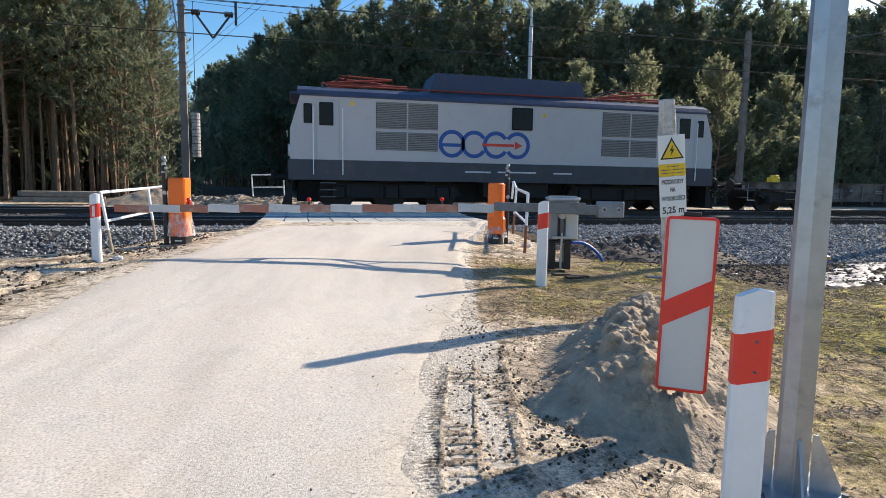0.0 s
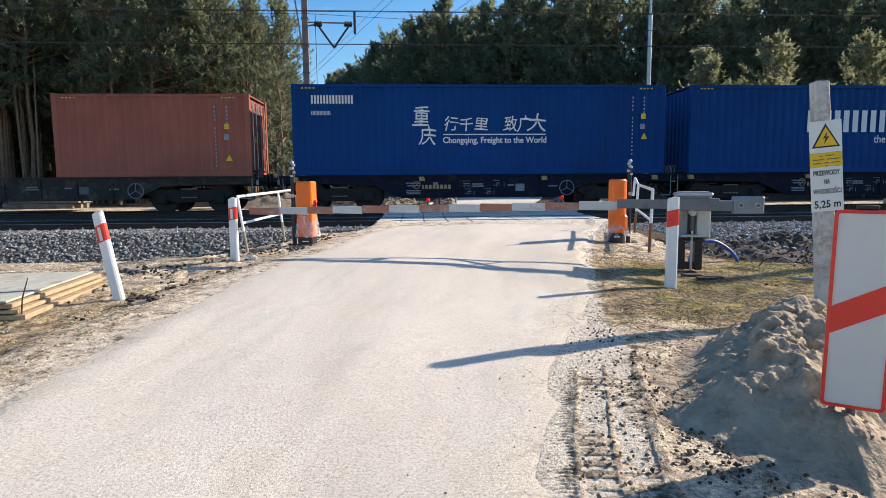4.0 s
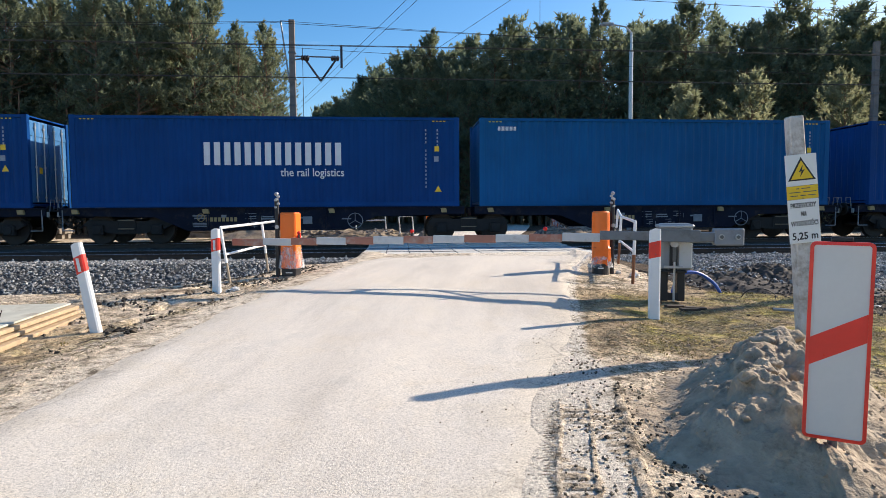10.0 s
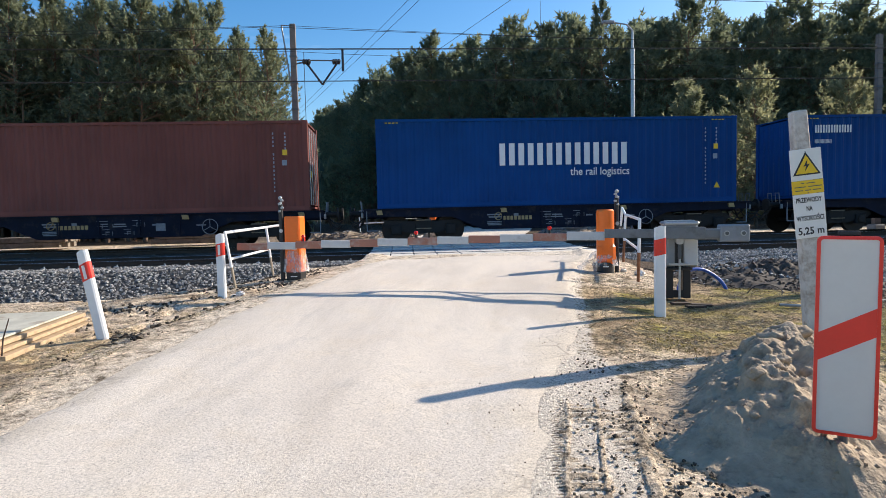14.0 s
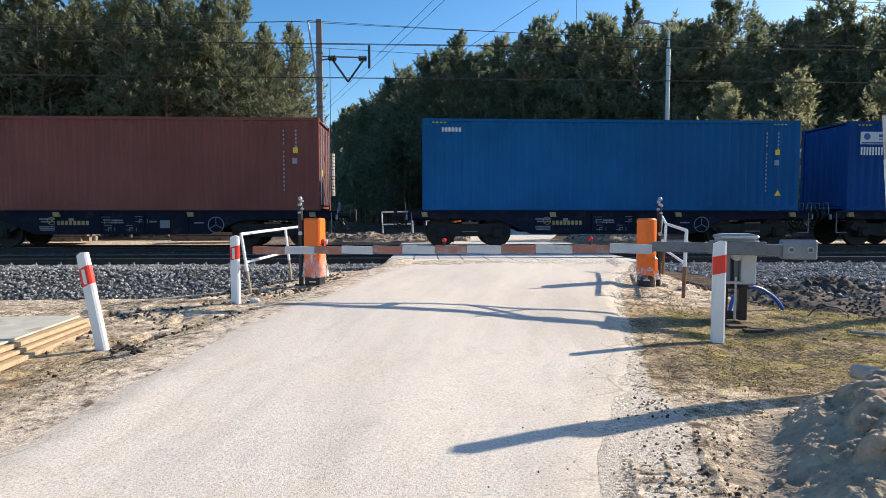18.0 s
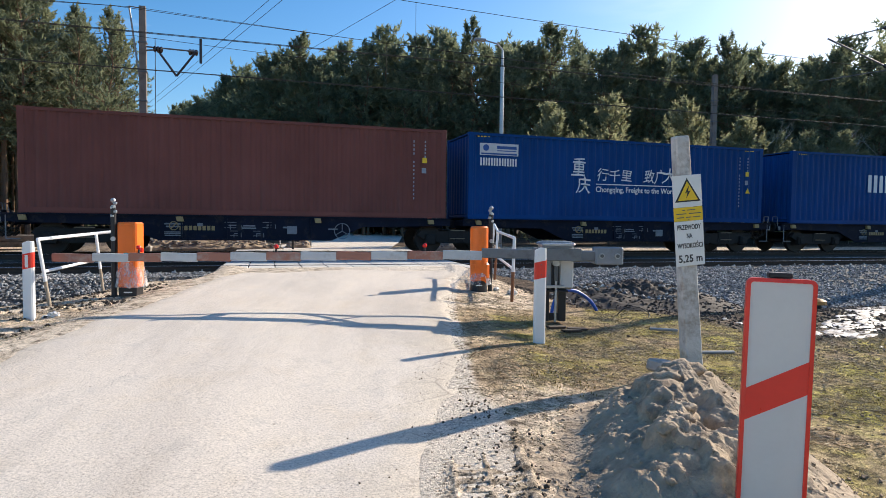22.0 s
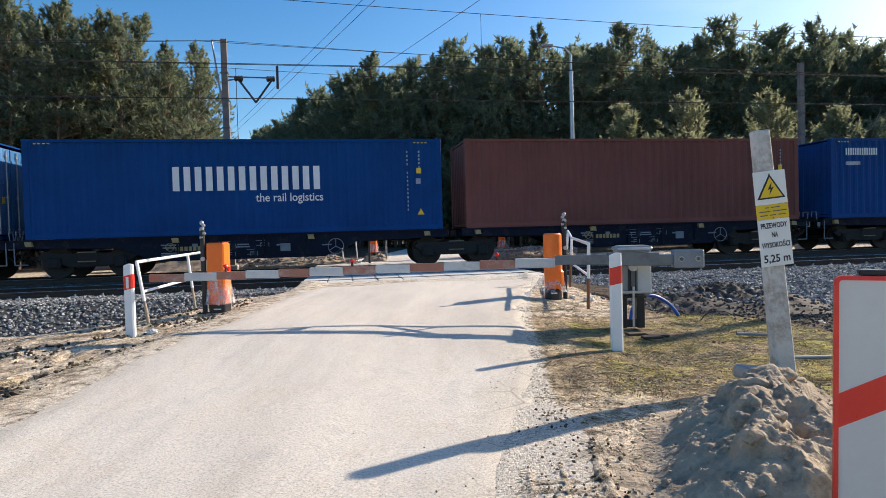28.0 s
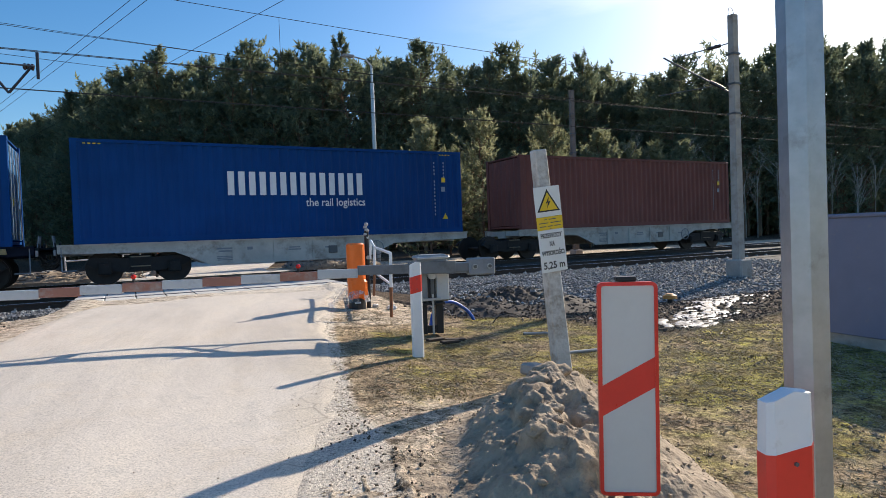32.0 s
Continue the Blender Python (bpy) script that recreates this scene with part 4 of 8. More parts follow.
def sand_mound():
    cx, cy = 2.42, 3.92
    rings, seg = 130, 320
    verts, faces = [], []
    for i in range(rings + 1):
        r = i / rings
        for j in range(seg if i else 1):
            a = 2 * math.pi * j / seg
            ux, uy = math.cos(a), math.sin(a)
            wob = 1 + 0.12 * noise.noise((ux * 1.5, uy * 1.5, 3)) + 0.08 * noise.noise((ux * 5, uy * 5, 3))
            x, y = cx + r * (1.12 * ux + 0.25 * uy) * wob, cy + r * 1.50 * uy * wob
            wx, wy = x + 0.05 * noise.noise((x * 4, y * 4, 21)), y + 0.05 * noise.noise((x * 4, y * 4, 22))
            h = heap_height(wx, wy)
            up = smooth(0.30, 0.46, h)
            crust = abs(noise.noise((x * 4.2, y * 4.2, 4)))
            crust2 = abs(noise.noise((x * 10, y * 10, 14)))
            q = (1 - r ** 4) * (0.35 + 0.65 * smooth(0.02, 0.2, h))
            h += q * (0.045 * noise.noise((x * 2.4, y * 2.4, 8)) + (0.034 + 0.07 * up) * (0.28 - crust) + (0.020 + 0.020 * up) * (0.25 - crust2) + 0.020 * noise.noise((x * 7, y * 7, 1)) + 0.019 * noise.noise((x * 19, y * 19, 1)) + 0.011 * noise.noise((x * 37, y * 37, 1)) + 0.005 * noise.noise((x * 75, y * 75, 1)))
            # the crusted crest stands as a broken rim over the crumbled slope
            rim = heap_height(wx, wy) + 0.07 * noise.noise((x * 3.4, y * 3.4, 31)) + 0.03 * noise.noise((x * 9, y * 9, 31))
            h += q * (0.055 * smooth(0.315, 0.345, rim) - 0.030 * smooth(0.22, 0.31, rim))
            lump, grain_ = noise.voronoi((x * 7, y * 7, h * 5))[0][0], noise.voronoi((x * 21, y * 21, h * 9))[0][0]
            h += q * ((0.006 + 0.030 * up) * (0.42 - lump) + 0.005 * (0.42 - grain_))
            verts.append((x, y, ground_z(x, y) + h - 0.004 - 0.06 * smooth(0.80, 1.0, r)))
    for j in range(seg):
        faces.append((0, 1 + j, 1 + (j + 1) % seg))
    for i in range(1, rings):
        p, q = 1 + (i - 1) * seg, 1 + i * seg
        faces += [(p + j, q + j, q + (j + 1) % seg, p + (j + 1) % seg) for j in range(seg)]
    me = bpy.data.meshes.new("sand_mound")
    me.from_pydata(verts, [], faces)
    me.polygons.foreach_set("use_smooth", [True] * len(faces))
    return tagged(part("sand_mound", me, M["heap"], None), "lumpy heap of pale sand tipped beside the road", "sand mound")


heap = sand_mound()


def guide_post(m, label, double=False):
    """White plastic guide post with a red band and a slanting top."""
    post = thing("guide_post", m, label, "guide post", "guide posts")
    w, d, h = 0.128, 0.055, 1.0
    def profile(lo, hi, name, material, inset=0.0, lab=""):
        bm = B()
        a, b = w / 2 - inset, d / 2 - inset
        ring = [(-a, -b * 0.4), (-a * 0.75, -b), (a * 0.75, -b), (a, -b * 0.4), (a, b), (-a, b)]
        vs = [[bm.verts.new((x, y, z + (k * (x / w) if k else 0))) for x, y in ring] for z, k in ((lo[0], lo[1]), (hi[0], hi[1]))]
        n = len(ring)
        for i in range(n):
            bm.faces.new((vs[0][i], vs[0][(i + 1) % n], vs[1][(i + 1) % n], vs[1][i]))
        bm.faces.new(list(reversed(vs[0])))
        bm.faces.new(vs[1])
        return part(name, bm, material, post, lab)
    profile((-0.12, 0), (h - 0.155 - 0.185, 0.028), "shaft", M["white"])
    profile((h - 0.155 - 0.185, 0.028), (h - 0.155, 0.028), "red_band", M["red"], -0.001, "red reflective band")
    cap = B()
    a, b = w / 2, d / 2
    ring = [(-a, -b * 0.4), (-a * 0.75, -b), (0.1 * a, -b), (a * 0.75, -b), (a, -b * 0.4), (a, b), (0.1 * a, b), (-a, b)]
    top = lambda x: h - 0.004 - (0.42 * (0.1 * a - x) if x < 0.1 * a else 0.14 * (x - 0.1 * a))
    lo_ = [cap.verts.new((x, y, h - 0.155 + 0.028 * x / w)) for x, y in ring]
    hi_ = [cap.verts.new((x * 0.96, y * 0.92, top(x))) for x, y in ring]
    for i in range(len(ring)):
        cap.faces.new((lo_[i], lo_[(i + 1) % 8], hi_[(i + 1) % 8], hi_[i]))
    cap.faces.new((hi_[2], hi_[3], hi_[4], hi_[5], hi_[6]))
    cap.faces.new((hi_[0], hi_[1], hi_[2], hi_[6], hi_[7]))
    cap.faces.new(list(reversed(lo_)))
    part("cap", cap, M["white"], post, "slanting white cap")
    if double:
        part("reflector", box(B(), 0, -d / 2 - 0.004, h - 0.25, 0.035, 0.006, 0.15), M["sheet_white"], post, "white reflector strip")
    for z in (h - 0.19, h - 0.30):
        part("rivet", rod(B(), (0.005, -d / 2 - 0.006, z), (0.005, -d / 2, z), 0.006, 6), M["dark_grey"], post)
    return post


guide_post(pose(3.055, 7.00, -0.225, 0, 0, ROAD_YAW), "white guide post with red band standing in grass by the barrier")
guide_post(pose(-2.57, 9.50, -0.250, 0, 0, ROAD_YAW), "white guide post with red band beside a low railing", True)
guide_post(pose(-3.17, 7.07, -0.315, 0, -12, ROAD_YAW), "leaning white guide post with red band beside timber sheets", True)
guide_post(pose(1.69, 1.93, -0.375, 0, 0, -24), "white guide post with wide red band beside a steel pole")


def steel_pole():
    pole = thing("steel_pole", pose(2.085, 2.11, -0.42, 0, 0, -30), "tall galvanised folded-steel pole bolted to a dark footing", "pole")
    bm = B()
    poly = [(-0.055, -0.025), (-0.011, -0.053), (0.055, -0.032), (0.055, 0.036), (0.0, 0.053), (-0.055, 0.036)]
    prism(bm, poly, "z", 0.16, 6.2)
    part("shaft", bm, M["steel"], pole)
    part("base_plate", box(B(), 0, 0, 0.15, 0.40, 0.40, 0.02, bevel=0.006), M["steel"], pole)
    part("footing", box(B(), 0, 0, 0.02, 0.44, 0.44, 0.24, bevel=0.02), M["black"], pole, "black footing block")
    for a in (0, 90, 180, 270):
        g = prism(B(), [(0.07, 0.16), (0.185, 0.16), (0.185, 0.19), (0.09, 0.40), (0.07, 0.40)], "y", -0.005, 0.005)
        o = part("gusset", g, M["steel"], pole)
        o.rotation_euler.z = radians(a)
    for x, y in ((-0.15, -0.15), (0.15, -0.15), (0.15, 0.15), (-0.15, 0.15)):
        b = B()
        rod(b, (x, y, 0.155), (x, y, 0.235), 0.013, 8)
        rod(b, (x, y, 0.16), (x, y, 0.19), 0.026, 6)
        part("bolt", b, M["dark_grey"], pole, "dark anchor bolt")
    return pole


steel_pole()


def marker_board():
    """White board with one red slanting stripe on a short post in the heap."""
    b = thing("marker_board", pose(2.17, 2.98, -0.15, 0, 0.8, -33), "upright white board with red border and one slanting red stripe", "marker board")
    w, h = 0.264, 0.965

    def rounded(hw, lo, hi, r):
        pts = []
        for cx, cz, a0 in ((hw - r, hi - r, 0), (-hw + r, hi - r, 90), (-hw + r, lo + r, 180), (hw - r, lo + r, 270)):
            pts += [(cx + r * math.cos(radians(a0 + 22.5 * k)), cz + r * math.sin(radians(a0 + 22.5 * k))) for k in range(5)]
        return pts
    part("panel", prism(B(), rounded(w / 2 - 0.002, 0.002, h - 0.002, 0.024), "y", -0.010, 0.010), M["sheet"], b)
    bm = B()
    out_, in_ = rounded(w / 2, 0, h, 0.026), rounded(w / 2 - 0.016, 0.016, h - 0.016, 0.012)
    n = len(out_)
    front = [[bm.verts.new((x, y, z)) for x, z in ring] for ring, y in ((out_, 0.012), (out_, -0.013), (in_, -0.016), (in_, -0.009))]
    for p, q in zip(front, front[1:]):
        for i in range(n):
            bm.faces.new((p[i], p[(i + 1) % n], q[(i + 1) % n], q[i]))
    part("border", bm, M["red"], b, "red raised border")
    part("stripe", prism(B(), [(-w / 2 + 0.016, 0.362), (w / 2 - 0.016, 0.492), (w / 2 - 0.016, 0.628), (-w / 2 + 0.016, 0.498)], "y", -0.0125, -0.0105), M["red"], b, "slanting red stripe")
    part("post", rod(B(), (0.0, 0.035, -0.3), (0.0, 0.035, 0.97), 0.022, 10), M["dark_grey"], b, "dark tubular post")
    part("clamp", box(B(), 0, 0.03, h + 0.012, 0.09, 0.05, 0.022, bevel=0.004), M["black"], b)
    return b


marker_board()


def height_sign():
    s = thing("concrete_sign_post", pose(4.04, 5.74, -0.41, 1.2, -5.7, -8), "leaning whitewashed concrete post with warning plates", "sign post")
    bm = B()
    prism(bm, [(-0.075, -0.06), (0.075, -0.06), (0.075, 0.06), (-0.075, 0.06)], "z", 0, 2.27)
    for v in bm.verts:
        k = v.co.z / 2.27
        v.co.x *= 1.12 - 0.22 * k
        v.co.y *= 1.12 - 0.22 * k
    bmesh.ops.bevel(bm, geom=list(bm.edges), offset=0.012, segments=1, affect="EDGES")
    part("post", bm, M["post_white"], s, "chipped whitewashed concrete post")
    w = 0.285
    top = part("warning_plate", box(B(), 0, -0.075, 1.765, w, 0.006, 0.29, bevel=0.002), M["sheet_white"], s, "white plate with a yellow triangle")
    tri = lambda r, y0, y1, z0=1.745: prism(B(), [(-r, z0 - r * 0.62), (r, z0 - r * 0.62), (0, z0 + r * 1.1)], "y", y0, y1)
    part("triangle_edge", tri(0.125, -0.081, -0.078), M["ink"], top)
    part("triangle", tri(0.10, -0.084, -0.081, 1.743), M["yellow"], top)
    z = 1.75
    bolt = prism(B(), [(0.012, z + 0.06), (-0.028, z - 0.005), (-0.002, z + 0.004), (-0.018, z - 0.05), (0.028, z + 0.018), (0.002, z + 0.012)], "y", -0.087, -0.084)
    part("lightning_sign", bolt, M["ink"], top)
    mid = part("yellow_plate", box(B(), 0, -0.075, 1.555, w, 0.006, 0.125, bevel=0.002), M["yellow"], s, "yellow plate with small print")
    for i, row in enumerate((((-0.045, 0.03), (0.03, 0.08)), ((-0.07, 0.10), (0.065, 0.12)), ((-0.08, 0.07), (0.0, 0.05), (0.08, 0.07)))):
        for x, k in row:
            part("print_line", box(B(), x, -0.079, 1.592 - 0.033 * i, k, 0.002, 0.008), M["dark_grey"], mid)
    low = part("height_plate", box(B(), 0, -0.075, 1.285, w, 0.006, 0.41, bevel=0.002), M["sheet_white"], s, "white plate with black lettering")
    for text, z, wd, size in (("PRZEWODY", 1.415, 0.235, 0.062), ("NA", 1.335, 0.055, 0.062), ("WYSOKOŚCI", 1.245, 0.25, 0.062), ("5,25 m", 1.115, 0.235, 0.095)):
        t = part("lettering", words(text, size, wd, 0.002), M["ink"], low, "black printed words")
        t.location = (-wd / 2, -0.0795, z)
    for z in (1.88, 1.50, 1.13):
        part("rivet", rod(B(), (0, -0.082, z), (0, -0.077, z), 0.006, 6), M["dark_grey"], s)
    return s


height_sign()


def crumpled_film(rows_z, rx, ry, flare, seed, gaps):
    bm = B()
    n = 30
    rows = []
    for k, z in enumerate(rows_z):
        row = []
        u = 1 - k / (len(rows_z) - 1)
        for i in range(n):
            a = 2 * math.pi * i / n
            crumple = 1 + 0.10 * noise.noise((math.cos(a) * 3, math.sin(a) * 3, k * 0.9 + seed)) + 0.10 * noise.noise((i * 1.1, k * 0.6, 2 + seed))
            row.append(bm.verts.new(((rx + flare * u) * math.cos(a) * crumple, (ry + flare * u) * math.sin(a) * crumple, z + 0.03 * noise.noise((i * 0.9, k, 5 + seed)))))
        rows.append(row)
    for k, (p, q) in enumerate(zip(rows, rows[1:])):
        for i in range(n):
            if not (k < gaps and i % 7 in (2, 3)):
                bm.faces.new((p[i], p[(i + 1) % n], q[(i + 1) % n], q[i]))
    return bm


def square_column(m, label):
    """Orange box column on a black foot, its lower half in clear film."""
    c = thing("barrier_column", m, label, "barrier column", "orange barrier columns")
    part("body", box(B(), 0, 0, 0.63, 0.29, 0.25, 0.98, bevel=0.022), M["orange"], c)
    part("door", box(B(), -0.01, -0.128, 0.70, 0.24, 0.010, 0.74, bevel=0.004), M["orange"], c, "orange front door")
    foot = part("foot", box(B(), 0, 0, 0.06, 0.27, 0.23, 0.17, bevel=0.012), M["black"], c, "black foot")
    part("type_plate", box(B(), 0.01, -0.118, 0.07, 0.12, 0.004, 0.018), M["sheet_white"], foot, "small white plate")
    part("maker_badge", rod(B(), (0.0, -0.139, 0.615), (0.0, -0.132, 0.615), 0.05, 18), M["badge"], c, "small turquoise oval badge").scale = (1.5, 1.0, 1.0)
    part("torn_wrap", crumpled_film((0.15, 0.22, 0.30, 0.38, 0.45, 0.52), 0.175, 0.155, 0.06, 0, 0), M["plastic_wrap"], c, "torn clear plastic film")
    part("side_lamp", rod(B(), (0.155, -0.05, 0.70), (0.20, -0.05, 0.70), 0.035, 12), M["lamp_red"], c, "small red side lamp")
    return c


def round_column(m, label):
    """Orange column, round above and boxed below, on a round black foot with rags of film."""
    c = thing("barrier_column", m, label, "barrier column", "orange barrier columns")
    up = rod(B(), (0, 0, 0.42), (0, 0, 1.10), 0.155, 26)
    rod(up, (0, 0, 1.10), (0, 0, 1.125), 0.155, 26, 0.13)
    part("body", up, M["orange"], c)
    part("skirt", box(B(), 0.015, 0, 0.34, 0.32, 0.28, 0.36, bevel=0.05), M["orange"], c, "squared orange skirt")
    part("foot", rod(B(), (0, 0, -0.04), (0, 0, 0.19), 0.15, 22, 0.14), M["black"], c, "round black foot")
    part("type_plate", box(B(), 0.0, -0.145, 0.12, 0.10, 0.012, 0.018), M["sheet_white"], c, "small white plate")
    part("torn_wrap", crumpled_film((0.13, 0.20, 0.27, 0.33), 0.175, 0.155, 0.05, 7, 2), M["plastic_wrap"], c, "torn clear plastic film")
    rag = B()
    pts = [(-0.17, -0.08, 0.33), (-0.24, -0.10, 0.29), (-0.33, -0.12, 0.20), (-0.42, -0.14, 0.10), (-0.50, -0.15, 0.06)]
    prev = None
    for k, (x, y, z) in enumerate(pts):
        w = 0.06 + 0.02 * math.sin(k * 2.1)
        row = [rag.verts.new((x + 0.02 * noise.noise((k, q, 3)), y + q * w * 0.4, z + q * w + 0.03 * noise.noise((k, q * 2, 9)))) for q in (-1, -0.4, 0.3, 1)]
        if prev:
            for p, q in zip(range(3), range(1, 4)):
                rag.faces.new((prev[p], prev[q], row[q], row[p]))
        prev = row
    part("film_rag", rag, M["plastic_wrap"], c, "loose whitish rag of film")
    return c


M["badge"] = plain("turquoise_badge", (0.03, 0.28, 0.36), 0.4, vary=0.1)
square_column(pose(-1.73, 11.1, -0.14, 0, 0, ROAD_YAW), "orange box-shaped barrier column with black foot and clear film")
round_column(pose(3.74, 10.78, -0.15, 0, 0, ROAD_YAW), "round orange barrier column with torn film beside a rusty railing")


def signal_post(m, side):
    s = thing("bell_post", m, "slim black post with a small metal head", "post", "slim black posts")
    part("post", rod(B(), (0, 0, -0.1), (0, 0, 1.32), 0.038, 10), M["black"], s)
    h = B()
    rod(h, (0, 0, 1.32), (0, 0, 1.36), 0.03, 8)
    for k in range(4):
        d = side * (0.028 if k % 2 else -0.012)
        box(h, d, -0.02, 1.20 + 0.062 * k, 0.055, 0.04, 0.042, bevel=0.010)
    ball(h, 0.0, -0.01, 1.43, 0.036, 2)
    part("head", h, M["steel"], s, "small bright metal head")
    part("bracket", rod(B(), (0, -0.045, 0.86), (0, -0.02, 0.86), 0.035, 10), M["steel"], s)
    return s


signal_post(pose(-1.95, 11.05, -0.13), 1)
signal_post(pose(3.97, 10.83, -0.14), -1)


def leaning_railing():
    r = thing("railing", pose(-2.60, 10.45, -0.19), "leaning white tubular railing with bare lower posts", "railing", "short railings")
    front, back, tip = (Vector((0, 0, -0.12)), Vector((-0.15, 0, 0.925))), (Vector((0.24, 1.85, -0.10)), Vector((0.13, 1.85, 0.97))), Vector((0.36, 2.05, 1.0))
    for lo, hi in (front, back):
        part("post", rod(B(), lo.lerp(hi, 0.45), hi, 0.024, 10), M["white"], r)
        part("bare_foot", rod(B(), lo, lo.lerp(hi, 0.45), 0.023, 10), M["bare_tube"], r, "unpainted dusty lower end of the post")
    b = rod(B(), front[1], back[1], 0.024, 10)
    rod(b, back[1], tip, 0.024, 10)
    ball(b, *front[1], 0.025)
    part("top_rail", b, M["white"], r)
    part("mid_rail", rod(B(), front[0].lerp(front[1], 0.58), back[0].lerp(back[1], 0.60), 0.022, 10), M["white"], r)


M["bare_tube"] = plain("dusty_bare_tube", (0.36, 0.29, 0.21), 0.7, vary=0.2, scale=8)
leaning_railing()


def rusty_railing():
    r = thing("railing", pose(3.95, 9.83, -0.20), "white tubular railing with rusty feet beside the barrier column", "railing", "short railings")
    front, back = (Vector((0, 0, -0.12)), Vector((0.03, 0, 1.0))), (Vector((0.80, 2.75, -0.08)), Vector((0.86, 2.75, 1.06)))
    tip, bend = Vector((0.92, 3.10, 1.20)), Vector((0.90, 3.12, 0.82))
    for lo, hi in (front, back):
        part("post", rod(B(), lo.lerp(hi, 0.52), hi, 0.026, 10), M["white"], r)
        part("rusty_foot", rod(B(), lo, lo.lerp(hi, 0.52), 0.027, 10), M["rust"], r, "rusty lower end of the post")
    b = rod(B(), front[1], back[1], 0.026, 10)
    rod(b, back[1], tip, 0.026, 10)
    rod(b, tip, bend, 0.024, 10)
    ball(b, *front[1], 0.027)
    ball(b, *tip, 0.027)
    part("top_rail", b, M["white"], r)
    part("mid_rail", rod(B(), front[0].lerp(front[1], 0.56), back[0].lerp(back[1], 0.56), 0.022, 10), M["white"], r)


rusty_railing()


M["weight"] = plain("blue_grey_weight_paint", (0.24, 0.26, 0.29), 0.5, vary=0.12, scale=5, dirt=(0.15, 0.15, 0.15), dirt_amount=0.2)


def barrier():
    """Lowered boom: red and white fields, counterweights, and the drive housing on two legs."""
    yaw = ROAD_YAW
    b = thing("level_crossing_barrier", pose(3.80, 8.15, -0.22, 0, 0, yaw), "lowered red and white boom barrier with grey drive housing", "barrier")
    # drive housing
    part("housing", box(B(), 0.06, 0.16, 0.69, 0.42, 0.36, 0.60, bevel=0.03), M["grey"], b, "grey steel drive housing")
    part("lid", box(box(B(), 0.06, 0.16, 0.985, 0.46, 0.40, 0.05, bevel=0.022), 0.06, 0.16, 1.012, 0.36, 0.30, 0.02, bevel=0.008), M["grey"], b, "rounded grey lid")
    part("door_panel", box(B(), 0.17, -0.03, 0.66, 0.17, 0.02, 0.48, bevel=0.006), M["pale_grey"], b)
    part("slot_cover", box(B(), 0.02, -0.035, 0.62, 0.10, 0.03, 0.44, bevel=0.006), M["black"], b, "black crank slot")
    for x in (-0.09, 0.13):
        part("leg", box(B(), x, 0.10, 0.19, 0.10, 0.20, 0.44, bevel=0.008), M["black"], b, "black leg")
    part("leg_plate", box(B(), 0.02, 0.06, 0.375, 0.34, 0.26, 0.03, bevel=0.005), M["black"], b, "black mounting plate")
    part("leg_tie", box(B(), 0.02, 0.02, 0.03, 0.14, 0.03, 0.10, bevel=0.004), M["black"], b)
    part("shaft", rod(rod(B(), (0.02, -0.13, 0.76), (0.02, 0.02, 0.76), 0.055, 16), (0.02, -0.145, 0.76), (0.02, -0.13, 0.76), 0.032, 12), M["steel"], b)
    part("crank_lever", box(B(), 0.02, -0.10, 0.64, 0.045, 0.02, 0.26, bevel=0.005), M["dark_grey"], b, "steel crank lever")
    part("pull_rod", rod(B(), (0.02, -0.09, -0.02), (0.025, -0.09, 0.56), 0.016, 8), M["steel"], b, "steel pull rod")
    part("lever_foot", box(B(), 0.01, -0.10, 0.44, 0.24, 0.03, 0.035, bevel=0.004), M["steel"], b)
    # the boom, leaning down a little towards its tip
    slope = -0.018
    def boom_bit(x0, x1, h, d, name, material, lab=""):
        bm = box(B(), (x0 + x1) / 2, -0.16, 0.86 + slope * -(x0 + x1) / 2, x1 - x0, d, h, Matrix.Rotation(math.atan(-slope), 4, "Y"), bevel=0.006)
        return part(name, bm, material, b, lab)
    edges = [-6.35, -5.85, -5.40, -5.00, -4.55, -4.13, -3.68, -3.25, -2.80, -2.36, -1.90, -1.45]
    for i, (p, q) in enumerate(zip(edges, edges[1:])):
        if i % 2 == 0:
            boom_bit(p, q, 0.105, 0.06, "red_field", M["red_faded"], "faded red field of the boom")
        else:
            boom_bit(p, q, 0.105, 0.06, "white_field", M["boom_white"], "dull white field of the boom")
    boom_bit(-1.45, -0.95, 0.115, 0.07, "white_field", M["boom_white"], "dull white field of the boom")
    boom_bit(-0.95, 0.50, 0.12, 0.08, "boom_root", M["boom_steel"], "bare grey root of the boom")
    boom_bit(-0.30, 0.32, 0.16, 0.10, "boom_clamp", M["boom_steel"])
    # the flat side stay that braces the boom, with its spreaders
    level = lambda x: 0.86 - slope * x
    def stay_bit(name, x0, y0, x1, y1, w, h):
        a, c = Vector((x0, y0, level(x0))), Vector((x1, y1, level(x1)))
        d = c - a
        turn = Matrix.Rotation(math.atan2(d.y, d.x), 4, "Z") @ Matrix.Rotation(-math.atan2(d.z, math.hypot(d.x, d.y)), 4, "Y")
        mid = (a + c) / 2
        part(name, box(B(), mid.x, mid.y, mid.z, d.length, w, h, turn), M["boom_steel"], b, "grey side stay of the boom")
    stay_bit("stay", -4.75, -0.13, -2.7, 0.18, 0.025, 0.055)
    stay_bit("stay", -2.7, 0.18, -0.20, 0.36, 0.025, 0.055)
    stay_bit("spreader", -3.22, -0.13, -3.10, 0.12, 0.16, 0.03)
    stay_bit("spreader", -2.15, 0.22, -1.25, -0.12, 0.05, 0.03)
